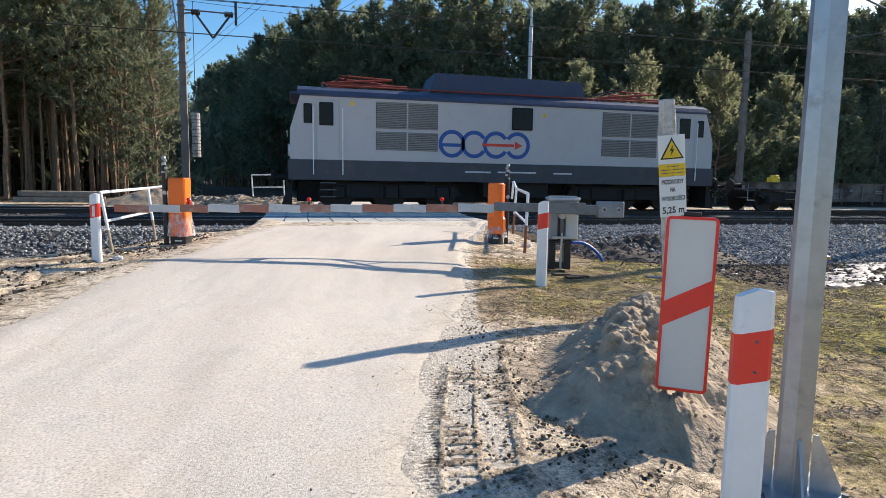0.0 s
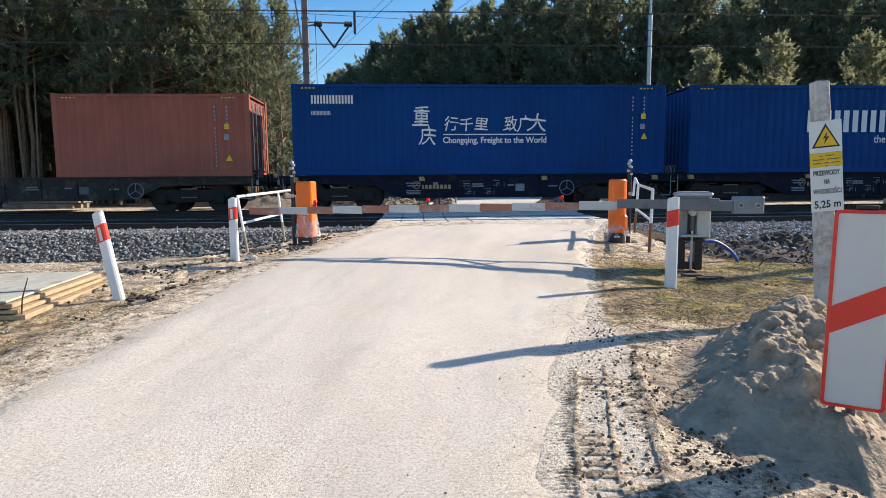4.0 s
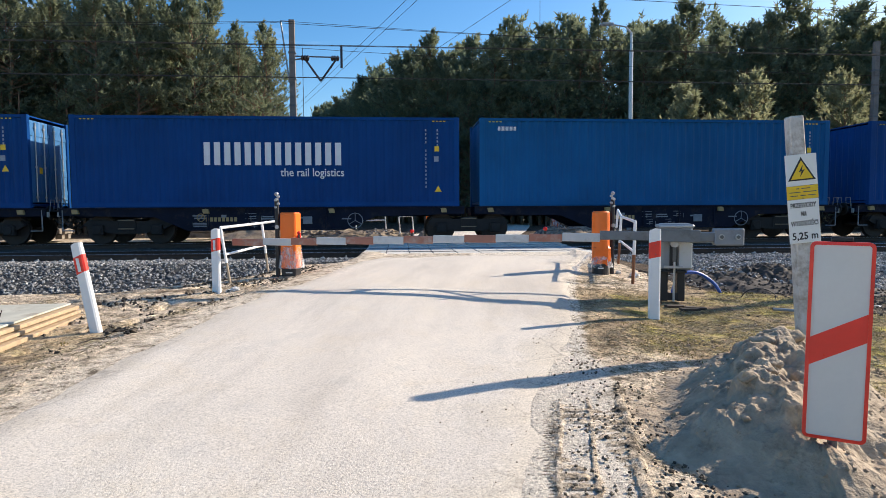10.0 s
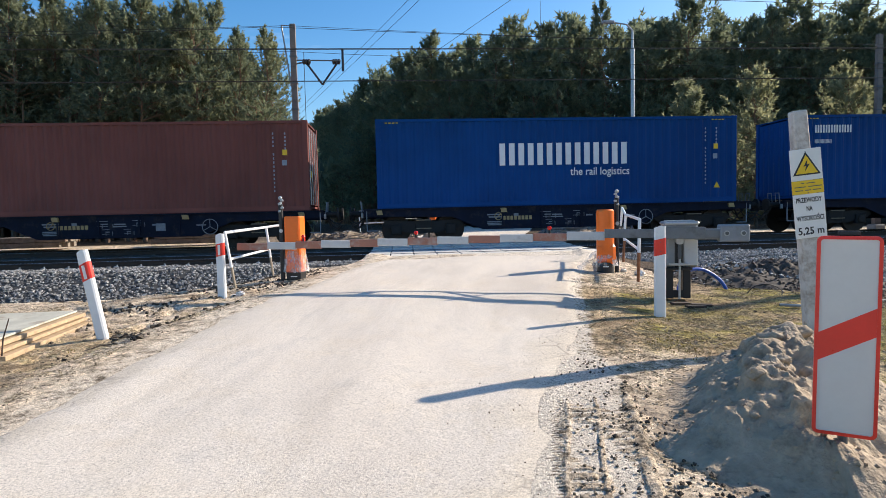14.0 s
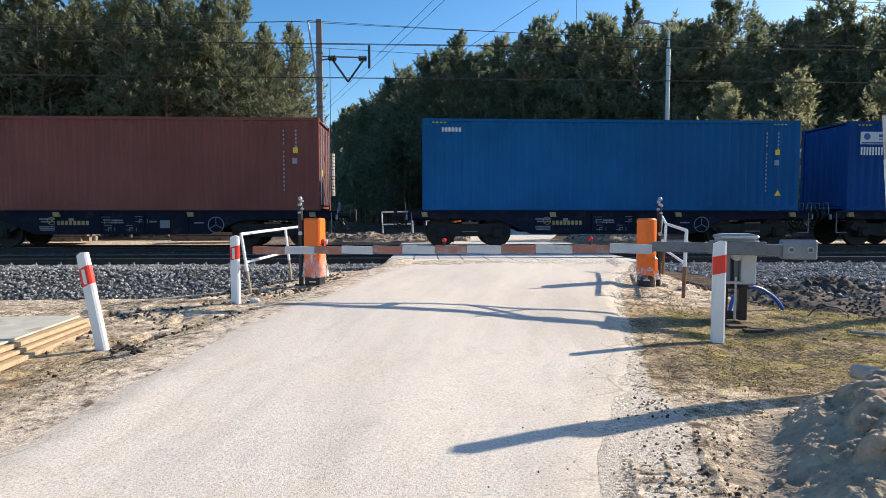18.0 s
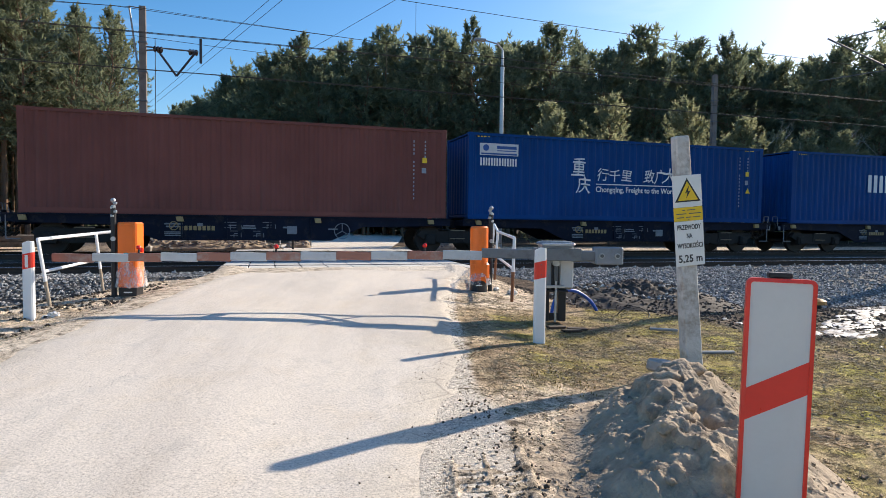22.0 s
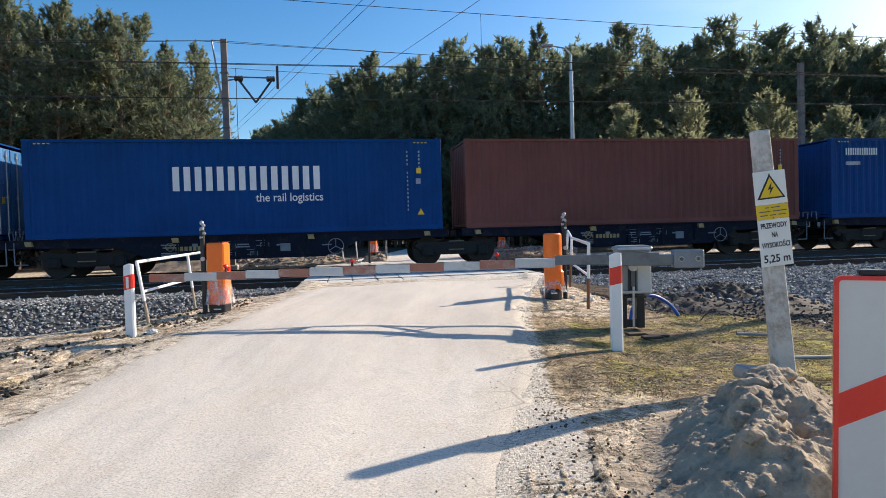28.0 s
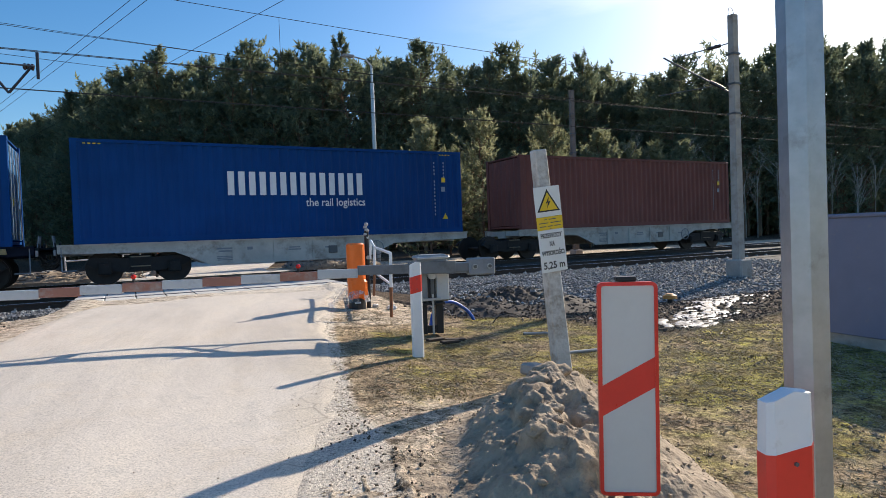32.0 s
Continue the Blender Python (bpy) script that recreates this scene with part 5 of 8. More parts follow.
    stay_bit("spreader", -1.80, -0.12, -1.35, 0.27, 0.04, 0.03)
    part("clamp_rail", box(B(), 0.02, -0.16, 0.985, 0.42, 0.12, 0.03, bevel=0.005), M["steel"], b)
    for y in (-0.22, -0.08):
        w = part("counterweight", box(B(), 0.67, y, 0.85, 0.36, 0.035, 0.225, bevel=0.016), M["weight"], b, "bolted grey counterweight plate")
        for x in (0.57, 0.77):
            bolt = part("bolt", rod(B(), (x, y - 0.03, 0.85), (x, y, 0.85), 0.036, 14), M["steel"], w)
            part("bolt_head", rod(B(), (x, y - 0.045, 0.85), (x, y - 0.03, 0.85), 0.024, 6), M["dark_grey"], b, "dark bolt head")
    part("counterweight_arm", box(B(), 0.45, -0.15, 0.84, 0.50, 0.06, 0.14, bevel=0.006), M["weight"], b)
    for x in (-3.56, -1.68, -5.28):
        l = B()
        rod(l, (x, -0.16, 0.86 - slope * x + 0.05), (x, -0.16, 0.86 - slope * x + 0.10), 0.015, 8)
        part("lamp_foot", l, M["black"], b)
        part("lamp", ball(B(), x, -0.16, 0.86 - slope * x + 0.125, 0.032, 2, (1, 1, 0.9)), M["lamp_red"], b, "red boom lamp")
    return b


barrier()


def ply_stack():
    s = thing("board_stack", pose(-4.70, 7.24, -0.41, 0, 0, 4), "stack of weathered plywood sheets lying on the ground", "board stack")
    rnd = random.Random(3)
    z = 0.06
    for t, w, ox in ((0.050, 1.62, 0.12), (0.036, 1.58, 0.07), (0.044, 1.56, 0.04), (0.022, 1.58, -0.03)):
        top = t < 0.03
        sheet = box(B(), ox, rnd.uniform(-0.04, 0.04), z + t / 2, w, 2.0, t, Matrix.Rotation(radians(rnd.uniform(-1.0, 1.0)), 4, "Z"), bevel=0.003)
        part("sheet", sheet, M["wood_pale"] if top else M["wood_edge"], s, "grey weathered top sheet" if top else "")
        z += t + 0.014
    for x, y in ((-0.5, -0.7), (0.5, -0.7), (-0.5, 0.6), (0.5, 0.6)):
        part("bearer", box(B(), x, y, 0.03, 0.16, 0.28, 0.14), M["wood_edge"], s)
    return s


ply_stack()


def cabinets():
    def cab(name, m, w, d, h, mat_, label, doors, hood=True):
        c = thing(name, m, label, "cabinet", "trackside cabinets")
        part("plinth", box(B(), 0, 0, 0.03, w - 0.06, d - 0.06, 0.16), M["concrete"], c, "grey concrete plinth")
        part("body", box(B(), 0, 0, 0.11 + (h - 0.11) / 2, w, d, h - 0.11, bevel=0.008), mat_, c)
        part("roof", box(B(), 0, 0, h + 0.02, w + 0.05, d + 0.05, 0.045, bevel=0.01), mat_, c)
        for i in range(doors):
            x = -w / 2 + w * (i + 0.5) / doors
            dr = part("door", box(B(), x, -d / 2 - 0.006, 0.14 + (h - 0.2) / 2, w / doors - 0.03, 0.014, h - 0.22, bevel=0.004), mat_, c)
            part("handle", box(B(), x + w / doors * 0.36, -d / 2 - 0.022, h * 0.55, 0.03, 0.02, 0.13, bevel=0.005), M["black"], dr, "black handle")
            part("badge", box(B(), x, -d / 2 - 0.016, h * 0.8, 0.10, 0.006, 0.10, bevel=0.01), M["dark_grey"], dr)
        return c
    big = cab("equipment_cabinet", pose(7.69, 4.68, -0.36, 0, 0, -8), 0.50, 0.93, 1.45, M["lilac_grey"], "tall grey steel cabinet with a mushroom vent on top", 1)
    v = B()
    rod(v, (0.05, -0.25, 1.45), (0.05, -0.25, 1.56), 0.035, 12)
    rod(v, (0.05, -0.25, 1.56), (0.05, -0.25, 1.60), 0.095, 16, 0.085)
    rod(v, (0.05, -0.25, 1.60), (0.05, -0.25, 1.69), 0.07, 16, 0.04)
    part("vent", v, M["lilac_grey"], big, "mushroom-shaped roof vent")
    part("side_vent", box(B(), 0.18, -0.441, 0.22, 0.16, 0.01, 0.08), M["dark_grey"], big)
    cab("equipment_cabinet", pose(8.47, 4.62, -0.36), 1.15, 0.72, 1.26, M["pale_grey"], "pale two-door cabinet on a concrete plinth", 2)
    cab("equipment_cabinet", pose(9.42, 4.62, -0.38), 0.66, 0.66, 1.06, M["pale_grey"], "low pale cabinet with a white lid", 1)


cabinets()


def old_snow():
    """Thin streaks of melting snow lying in the hollows of the wet earth."""
    xs, ys = np.arange(6.2, 12.6, 0.03), np.arange(6.0, 10.3, 0.03)
    verts, faces, keep = [], [], []
    for y in ys:
        for x in xs:
            along, off = (x - 7.0) * 0.87 + (y - 6.75) * 0.49, -(x - 7.0) * 0.49 + (y - 6.75) * 0.87
            band = smooth(-0.1, 0.5, along) * (1 - smooth(4.6, 5.8, along)) * math.exp(-((off - 0.12) / 0.46) ** 2)
            f = 0.8 * noise.noise((along * 1.6, off * 5.5, 3)) + 0.7 * noise.noise((along * 3.5, off * 9, 3)) + 0.35 * noise.noise((x * 9, y * 9, 3)) + 0.92 * band - 0.62
            keep.append(f > -0.25)
            verts.append((x, y, ground_z(x, y) + max(-0.06, min(0.016, 0.06 * f)) + 0.010 * noise.noise((x * 12, y * 12, 1)) + 0.005 * noise.noise((x * 30, y * 30, 1))))
    n = len(xs)
    for j in range(len(ys) - 1):
        for i in range(n - 1):
            q = (j * n + i, j * n + i + 1, (j + 1) * n + i + 1, (j + 1) * n + i)
            if any(keep[k] for k in q):
                faces.append(q)
    used = sorted({k for f in faces for k in f})
    at = {k: i for i, k in enumerate(used)}
    me = bpy.data.meshes.new("snow_patch")
    me.from_pydata([verts[k] for k in used], [], [tuple(at[k] for k in f) for f in faces])
    me.polygons.foreach_set("use_smooth", [True] * len(faces))
    tagged(part("snow_patch", me, M["snow"], None), "thin streaks of dirty melting snow on wet earth", "snow", "", "stuff")


old_snow()


def spoil_mound():
    bm = B()
    rings, seg = 40, 110
    rows = []
    for i in range(rings + 1):
        r = i / rings
        row = []
        for j in range(seg if i else 1):
            a = 2 * math.pi * j / seg
            x, y = 6.7 + 2.5 * r * math.cos(a), 11.0 + 1.7 * r * math.sin(a)
            h = 0.40 * (1 - r * r) + (1 - r * r) * (0.16 * noise.noise((x * 1.6, y * 1.6, 5)) + 0.09 * noise.noise((x * 5, y * 5, 5)) + 0.06 * noise.noise((x * 12, y * 12, 5)) + 0.03 * noise.noise((x * 26, y * 26, 5)))
            row.append(bm.verts.new((x, y, -0.52 + h)))
        rows.append(row)
    for j in range(seg):
        bm.faces.new((rows[0][0], rows[1][j], rows[1][(j + 1) % seg]))
    for p, q in zip(rows[1:], rows[2:]):
        for j in range(seg):
            bm.faces.new((p[j], q[j], q[(j + 1) % seg], p[(j + 1) % seg]))
    ma = plain("dark_spoil", (0.075, 0.058, 0.045), 0.95, vary=0.4, scale=3, bumps=0.9, grain=25)
    mound = tagged(part("spoil_mound", bm, ma, None, "", True), "low heap of dark dug earth by the ballast", "spoil mound")
    rnd = random.Random(31)
    spots = []
    for _ in range(2600):
        x, y = rnd.uniform(4.4, 9.0), rnd.uniform(9.6, 12.6)
        hit = mound.ray_cast((x, y, 3), (0, 0, -1))
        if hit[0] and noise.noise((x * 1.5, y * 1.5, 3)) + 0.35 * (y - 10.9) > rnd.uniform(-0.3, 0.4):
            spots.append((x, y, hit[1].z))
    dark = []
    for _ in range(9000):
        x, y = rnd.uniform(4.3, 12.5), rnd.uniform(6.6, 12.6)
        if zones(x, y)[2] + 0.5 * noise.noise((x, y, 3)) < rnd.uniform(0.3, 0.7):
            continue
        hit = mound.ray_cast((x, y, 3), (0, 0, -1))
        dark.append((x, y, max(ground_z(x, y), hit[1].z if hit[0] else -9)))
    tagged(stone_mesh(dark, "dark_clods", ma, None, (0.008, 0.036), 36), "dark clods of dug earth before the ballast", "clods", "", "stuff")
    tagged(stone_mesh(spots, "stones_on_spoil", M["stones"], None, (0.018, 0.06), 33), "crushed stones mixed into the dug earth", "stones", "", "stuff")


spoil_mound()


def conduit():
    cu = bpy.data.curves.new("blue_conduit", "CURVE")
    cu.dimensions, cu.bevel_depth, cu.bevel_resolution = "3D", 0.026, 3
    sp = cu.splines.new("BEZIER")
    pts = ((4.16, 8.92, -0.36), (4.30, 8.95, -0.02), (4.50, 9.0, 0.05), (4.80, 9.05, -0.05), (4.97, 9.02, -0.24), (5.02, 9.0, -0.42))
    sp.bezier_points.add(len(pts) - 1)
    for bp, p in zip(sp.bezier_points, pts):
        bp.co, bp.handle_left_type, bp.handle_right_type = p, "AUTO", "AUTO"
    cu.materials.append(M["blue_pipe"])
    tagged(new("blue_conduit", cu), "short arch of blue cable conduit coming out of the ground", "conduit")


conduit()



def verge_oddments():
    for x, y, z, ln, yaw in ((4.96, 7.40, -0.275, 0.34, -20), (4.78, 6.27, -0.315, 0.42, -4)):
        p = thing("pipe_piece", pose(x, y, z, 0, 2, yaw), "short grey pipe end lying on the verge", "pipe", "pipe pieces")
        part("tube", rod(B(), (-ln / 2, 0, 0), (ln / 2, 0, 0), 0.018, 12), M["grey"], p)
        # the rod is solid: a black disc paints the shade of an open end
        part("bore_shade", rod(B(), (-ln / 2 - 0.002, 0, 0), (-ln / 2, 0, 0), 0.017, 10), M["black"], p, "black disc for the shade inside the pipe")
    for k, (x, y, yaw) in enumerate(((3.70, 7.84, 12), (3.92, 7.70, -8), (3.80, 7.62, 4))):
        b = thing("board_offcut", pose(x, y, ground_z(x, y) + 0.02, 2, 3, yaw), "short dark board lying before the barrier", "board", "board offcuts")
        part("plank", box(B(), 0, 0, 0, 0.26, 0.08, 0.03, bevel=0.004), M["wood_dark"], b)
    o = thing("orange_marker", pose(9.76, 9.43, -0.50), "small orange cap on a dark stub in the gravel", "marker")
    part("stub", rod(B(), (0, 0, -0.1), (0, 0, 0.14), 0.05, 10), M["black"], o)
    part("cap", rod(rod(B(), (0, 0, 0.14), (0, 0, 0.20), 0.14, 14, 0.13), (0, 0, 0.20), (0, 0, 0.24), 0.13, 14, 0.06), M["orange_cap"], o, "dull orange cap")
    for x, y, r in ((4.30, 10.62, 0.085), (4.12, 10.9, 0.05), (-2.36, 9.55, 0.085), (-2.28, 9.42, 0.06)):
        bm = B()
        bmesh.ops.create_icosphere(bm, subdivisions=3, radius=r, matrix=Matrix.Identity(4))
        for v in bm.verts:
            d = v.co.normalized()
            v.co += d * r * (0.5 * noise.noise(d * 2 + Vector((x, y, 0))) + 0.3 * noise.noise(d * 5 + Vector((x, y, 3))))
            v.co.z *= 0.6
        ob = part("film_scrap", bm, M["film_white"], None)
        ob.matrix_basis = pose(x, y, ground_z(x, y) + 0.03)
        tagged(ob, "crumpled scrap of whitish plastic film on the sand", "plastic scrap", "plastic scraps")
    cu = bpy.data.curves.new("black_cable", "CURVE")
    cu.dimensions, cu.bevel_depth, cu.bevel_resolution = "3D", 0.007, 2
    sp = cu.splines.new("BEZIER")
    pts = ((5.0, 8.6, -0.36), (5.15, 8.5, -0.16), (5.45, 8.4, -0.22), (5.35, 8.25, -0.34), (5.7, 8.1, -0.33))
    sp.bezier_points.add(len(pts) - 1)
    for bp, p in zip(sp.bezier_points, pts):
        bp.co, bp.handle_left_type, bp.handle_right_type = p, "AUTO", "AUTO"
    cu.materials.append(M["black"])
    tagged(new("black_cable", cu), "loop of thin black cable coming out of the earth", "cable")

    for k, (x, y, ln, up) in enumerate(((-3.76, 6.32, 0.42, 1.3), (-3.10, 6.45, 0.40, 0.08), (-3.02, 6.58, 0.30, 0.05))):
        tw = thing("dry_twig", pose(x, y, ground_z(x, y) + 0.01, 0, 0, 40 * k), "thin bent dry twig on the verge", "twig", "dry twigs")
        p0, p1, p2 = Vector((0, 0, -0.02)), Vector((0.5 * ln * math.cos(up) - 0.04, 0.02, 0.5 * ln * math.sin(up))), Vector((ln * math.cos(up), -0.03, ln * math.sin(up)))
        part("stem", rod(rod(B(), p0, p1, 0.009, 6, 0.007), p1, p2, 0.007, 6, 0.004), M["wood_dark"], tw)


M["wood_dark"] = plain("damp_dark_wood", (0.06, 0.042, 0.03), 0.85, vary=0.3, scale=8, bumps=0.3)
M["orange_cap"] = plain("dull_orange_plastic", (0.62, 0.27, 0.06), 0.6, vary=0.12)
M["film_white"] = plain("whitish_film", (0.66, 0.63, 0.60), 0.3, vary=0.1)
verge_oddments()


def clods_and_grass():
    rnd = random.Random(12)
    spots = []
    for _ in range(16000):
        x, y = rnd.uniform(-6.5, 11.0), rnd.uniform(1.0, 12.8)
        if x > 2.4 and y < 7.5 and rnd.random() < 0.75:
            continue
        left, right = float(np.interp(y, ROAD_Y, ROAD_L)), float(np.interp(y, ROAD_Y, ROAD_R))
        if left - 0.05 < x < right + 0.1 and rnd.random() > 0.02:
            continue
        if left < x < right:
            continue
        spots.append((x, y, ground_z(x, y)))
    tagged(stone_mesh(spots, "clods", M["clod"], None, (0.003, 0.014), 8), "loose clods and crumbs of earth along the verge", "clods", "", "stuff")
    spots = []
    for _ in range(220):
        y = rnd.uniform(1.6, 9.5)
        left, right = float(np.interp(y, ROAD_Y, ROAD_L)), float(np.interp(y, ROAD_Y, ROAD_R))
        x = right - abs(rnd.gauss(0, 0.32)) + 0.02
        if rnd.random() < 0.10:
            x = rnd.uniform(left, right)
        spots.append((x, y, road_z(y) + 0.015))
    tagged(stone_mesh(spots, "crumbs_on_road", M["crumb"], None, (0.002, 0.008), 18), "small dark crumbs of earth scattered on the road", "crumbs", "", "stuff")
    spots = []
    for _ in range(1100):
        a, r = rnd.uniform(0, 6.28), rnd.random() ** 0.5 * 1.35
        x, y = 2.3 + r * math.cos(a), 3.9 + r * math.sin(a) * 1.2
        hit = heap.ray_cast((x, y, 3), (0, 0, -1))
        if hit[0]:
            spots.append((x, y, hit[1].z))
    big = []
    for x, y, r in ((2.90, 4.44, 0.11), (3.06, 4.52, 0.09), (2.70, 4.34, 0.08), (2.50, 4.14, 0.10), (2.42, 4.02, 0.075), (2.30, 3.92, 0.06), (2.62, 4.26, 0.07), (2.20, 3.74, 0.05), (2.08, 3.55, 0.05), (1.85, 3.6, 0.03), (1.92, 3.3, 0.035), (2.02, 3.42, 0.03), (1.78, 3.8, 0.03), (2.25, 3.62, 0.045), (2.36, 3.75, 0.05)):
        hit = heap.ray_cast((x, y, 3), (0, 0, -1))
        if hit[0]:
            big.append((x, y, hit[1].z - r * 0.4, r))
    for x, y, z, r in big:
        bm = B()
        bmesh.ops.create_icosphere(bm, subdivisions=3, radius=r, matrix=Matrix.Translation((x, y, z)))
        for v in bm.verts:
            d = (v.co - Vector((x, y, z))).normalized()
            v.co += d * r * (0.60 * noise.noise(d * 1.3 + Vector((x * 9, y * 9, 0))) + 0.16 * noise.noise(d * 4 + Vector((x, y, 2))) + 0.06 * noise.noise(d * 11 + Vector((x, y, 5))))
            v.co.z = z + (v.co.z - z) * 0.75
        tagged(part("sand_block", bm, M["heap"], None, "", True), "crusted block of damp sand on the mound", "sand block", "sand blocks")
    slab = B()
    box(slab, 0, 0, 0, 0.30, 0.16, 0.11, bevel=0.02)
    slab = part("concrete_piece", slab, M["concrete"], None)
    slab.matrix_basis = pose(3.58, 5.58, -0.235, 4, 10, 25)
    tagged(slab, "broken piece of concrete kerb by the sign post", "concrete piece")
    tagged(stone_mesh(spots, "heap_lumps", M["heap"], None, (0.003, 0.017), 28), "lumps of damp sand lying on the heap", "sand lumps", "", "stuff")
    # dark damp clods in the trodden sand left of the road
    spots = []
    for _ in range(1700):
        y = rnd.uniform(6.0, 12.4)
        x = float(np.interp(y, ROAD_Y, ROAD_L)) - rnd.uniform(0.25, 2.2)
        if noise.noise((x * 1.6, y * 1.6, 26)) > rnd.uniform(-0.1, 0.35):
            spots.append((x, y, ground_z(x, y)))
    tagged(stone_mesh(spots, "trodden_clods", M["damp_clod"], None, (0.010, 0.042), 48), "dark clods in the trodden sand beside the road", "clods", "", "stuff")
    # crumbs of earth over the bare parts of the verge
    spots = []
    while len(spots) < 2400:
        x, y = rnd.uniform(2.6, 8.5), rnd.uniform(1.6, 6.8)
        if x - float(np.interp(y, ROAD_Y, ROAD_R)) > 1.0 and noise.noise((x * 1.4, y * 1.4, 46)) + 0.5 * noise.noise((x * 5, y * 5, 46)) > rnd.uniform(-0.25, 0.4):
            spots.append((x, y, ground_z(x, y)))
    tagged(stone_mesh(spots[:700], "earth_crumbs", M["crumb"], None, (0.004, 0.016), 58), "dark crumbs of earth scattered over the verge", "crumbs", "", "stuff")
    tagged(stone_mesh(spots[700:], "sandy_crumbs", M["heap"], None, (0.005, 0.022), 59), "pale sandy crumbs scattered over the verge", "crumbs", "", "stuff")
    # damp dark clods fallen before the heap and along the tyre print
    spots = []
    for cx, cy, n, r in ((1.50, 3.20, 60, 0.20), (1.40, 2.85, 45, 0.16), (1.62, 3.55, 40, 0.16), (1.78, 3.70, 30, 0.12), (1.60, 4.25, 10, 0.22), (1.50, 4.75, 10, 0.20), (1.7, 2.75, 40, 0.2)):
        for _ in range(n):
            x, y = rnd.gauss(cx, r * 0.7), rnd.gauss(cy, r)
            spots.append((x, y, max(ground_z(x, y), -9) + 0.01))
    tagged(stone_mesh(spots, "damp_clods", M["damp_clod"], None, (0.004, 0.019), 39), "damp dark clods fallen before the sand heap", "clods", "", "stuff")
    # dark crumbs along the tyre print
    spots = []
    for _ in range(700):
        y = rnd.uniform(1.4, 5.2)
        x = float(np.interp(y, ROAD_Y, ROAD_R)) + rnd.choice((rnd.gauss(0.27, 0.08), rnd.gauss(0.52, 0.10)))
        if noise.noise((x * 2.5, y * 2.5, 6)) > rnd.uniform(-0.3, 0.3):
            spots.append((x, y, ground_z(x, y) + 0.012))
    tagged(stone_mesh(spots, "damp_crumbs", M["crumb"], None, (0.004, 0.015), 38), "dark damp crumbs of earth in the tyre print", "crumbs", "", "stuff")

    def blade_sheet(name, count, test, length, lean, width, material, label, seed):
        rb = random.Random(seed)
        verts, faces = [], []
        while len(faces) < count:
            x, y = rb.uniform(-6.5, 11), rb.uniform(0.8, 10.5)
            left, right = float(np.interp(y, ROAD_Y, ROAD_L)), float(np.interp(y, ROAD_Y, ROAD_R))
            if left - 0.15 < x < right + (0.12 if y > 5.2 else 0.5) or not test(x, y, rb):
                continue
            z, ln = ground_z(x, y), rb.uniform(*length)
            a, up = rb.uniform(0, 6.28), rb.uniform(*lean)
            dx, dy = math.cos(a), math.sin(a)
            w = rb.uniform(*width)
            k = len(verts)
            cu = math.cos(up)
            verts += [(x - dy * w, y + dx * w, z), (x + dy * w, y - dx * w, z + 0.004), (x + dx * ln * cu, y + dy * ln * cu, z + 0.008 + ln * math.sin(up))]
            faces.append((k, k + 1, k + 2))
        me = bpy.data.meshes.new(name)
        me.from_pydata(verts, [], faces)
        tagged(part(name, me, material, None), label, "grass", "", "stuff")

    def grassy(x, y, rb):
        dry, moss, earth = zones(x, y)
        return 1.6 * noise.noise((x * 1.3, y * 1.3, 9)) + 1.7 * noise.noise((x * 4, y * 4, 9)) + dry + 0.7 * moss - 0.8 * earth > 0.22 + rb.random() * 0.5

    def mossy(x, y, rb):
        dry, moss, earth = zones(x, y)
        return noise.noise((x * 1.7, y * 1.7, 19)) + 0.5 * noise.noise((x * 5, y * 5, 9)) + 1.3 * moss - 0.6 * earth > 0.62 + rb.random() * 0.4
    blade_sheet("flattened_grass", 80000, grassy, (0.02, 0.075), (-0.05, 0.35), (0.0010, 0.0024), M["grass"], "matted dry grass pressed flat on the verge", 61)
    blade_sheet("straw_bits", 11000, lambda x, y, rb: y < 7 and x > 2 and grassy(x, y, rb), (0.06, 0.15), (-0.03, 0.22), (0.0013, 0.0030), M["grass"], "long dry straws lying on the verge", 64)
    blade_sheet("grass_blades", 5000, grassy, (0.02, 0.06), (0.5, 1.4), (0.001, 0.0025), M["grass"], "sparse dry grass blades on the verge", 62)
    blade_sheet("moss_tufts", 8000, mossy, (0.008, 0.026), (0.3, 1.5), (0.003, 0.007), M["moss_tuft"], "short yellow-green moss tufts on the verge", 63)


clods_and_grass()

# ---- woods ----
def blades(verts, faces, c, out, count, size, rnd, wide=0.15):
    """A loose spray of needle blades round a point."""
    for _ in range(count):
        d = (out + Vector((rnd.gauss(0, 0.7), rnd.gauss(0, 0.7), rnd.gauss(0.15, 0.6)))).normalized()
        side = d.cross(Vector((rnd.gauss(0, 1), rnd.gauss(0, 1), rnd.gauss(0, 1)))).normalized() * size * wide * rnd.uniform(0.7, 1.3)
        p = c + Vector((rnd.gauss(0, 1), rnd.gauss(0, 1), rnd.gauss(0, 1))) * size * 0.35
        q = p + d * size * rnd.uniform(0.6, 1.2)
        k = len(verts)
        verts += [tuple(p - side), tuple(p + side), tuple(q)]
        faces.append((k, k + 1, k + 2))


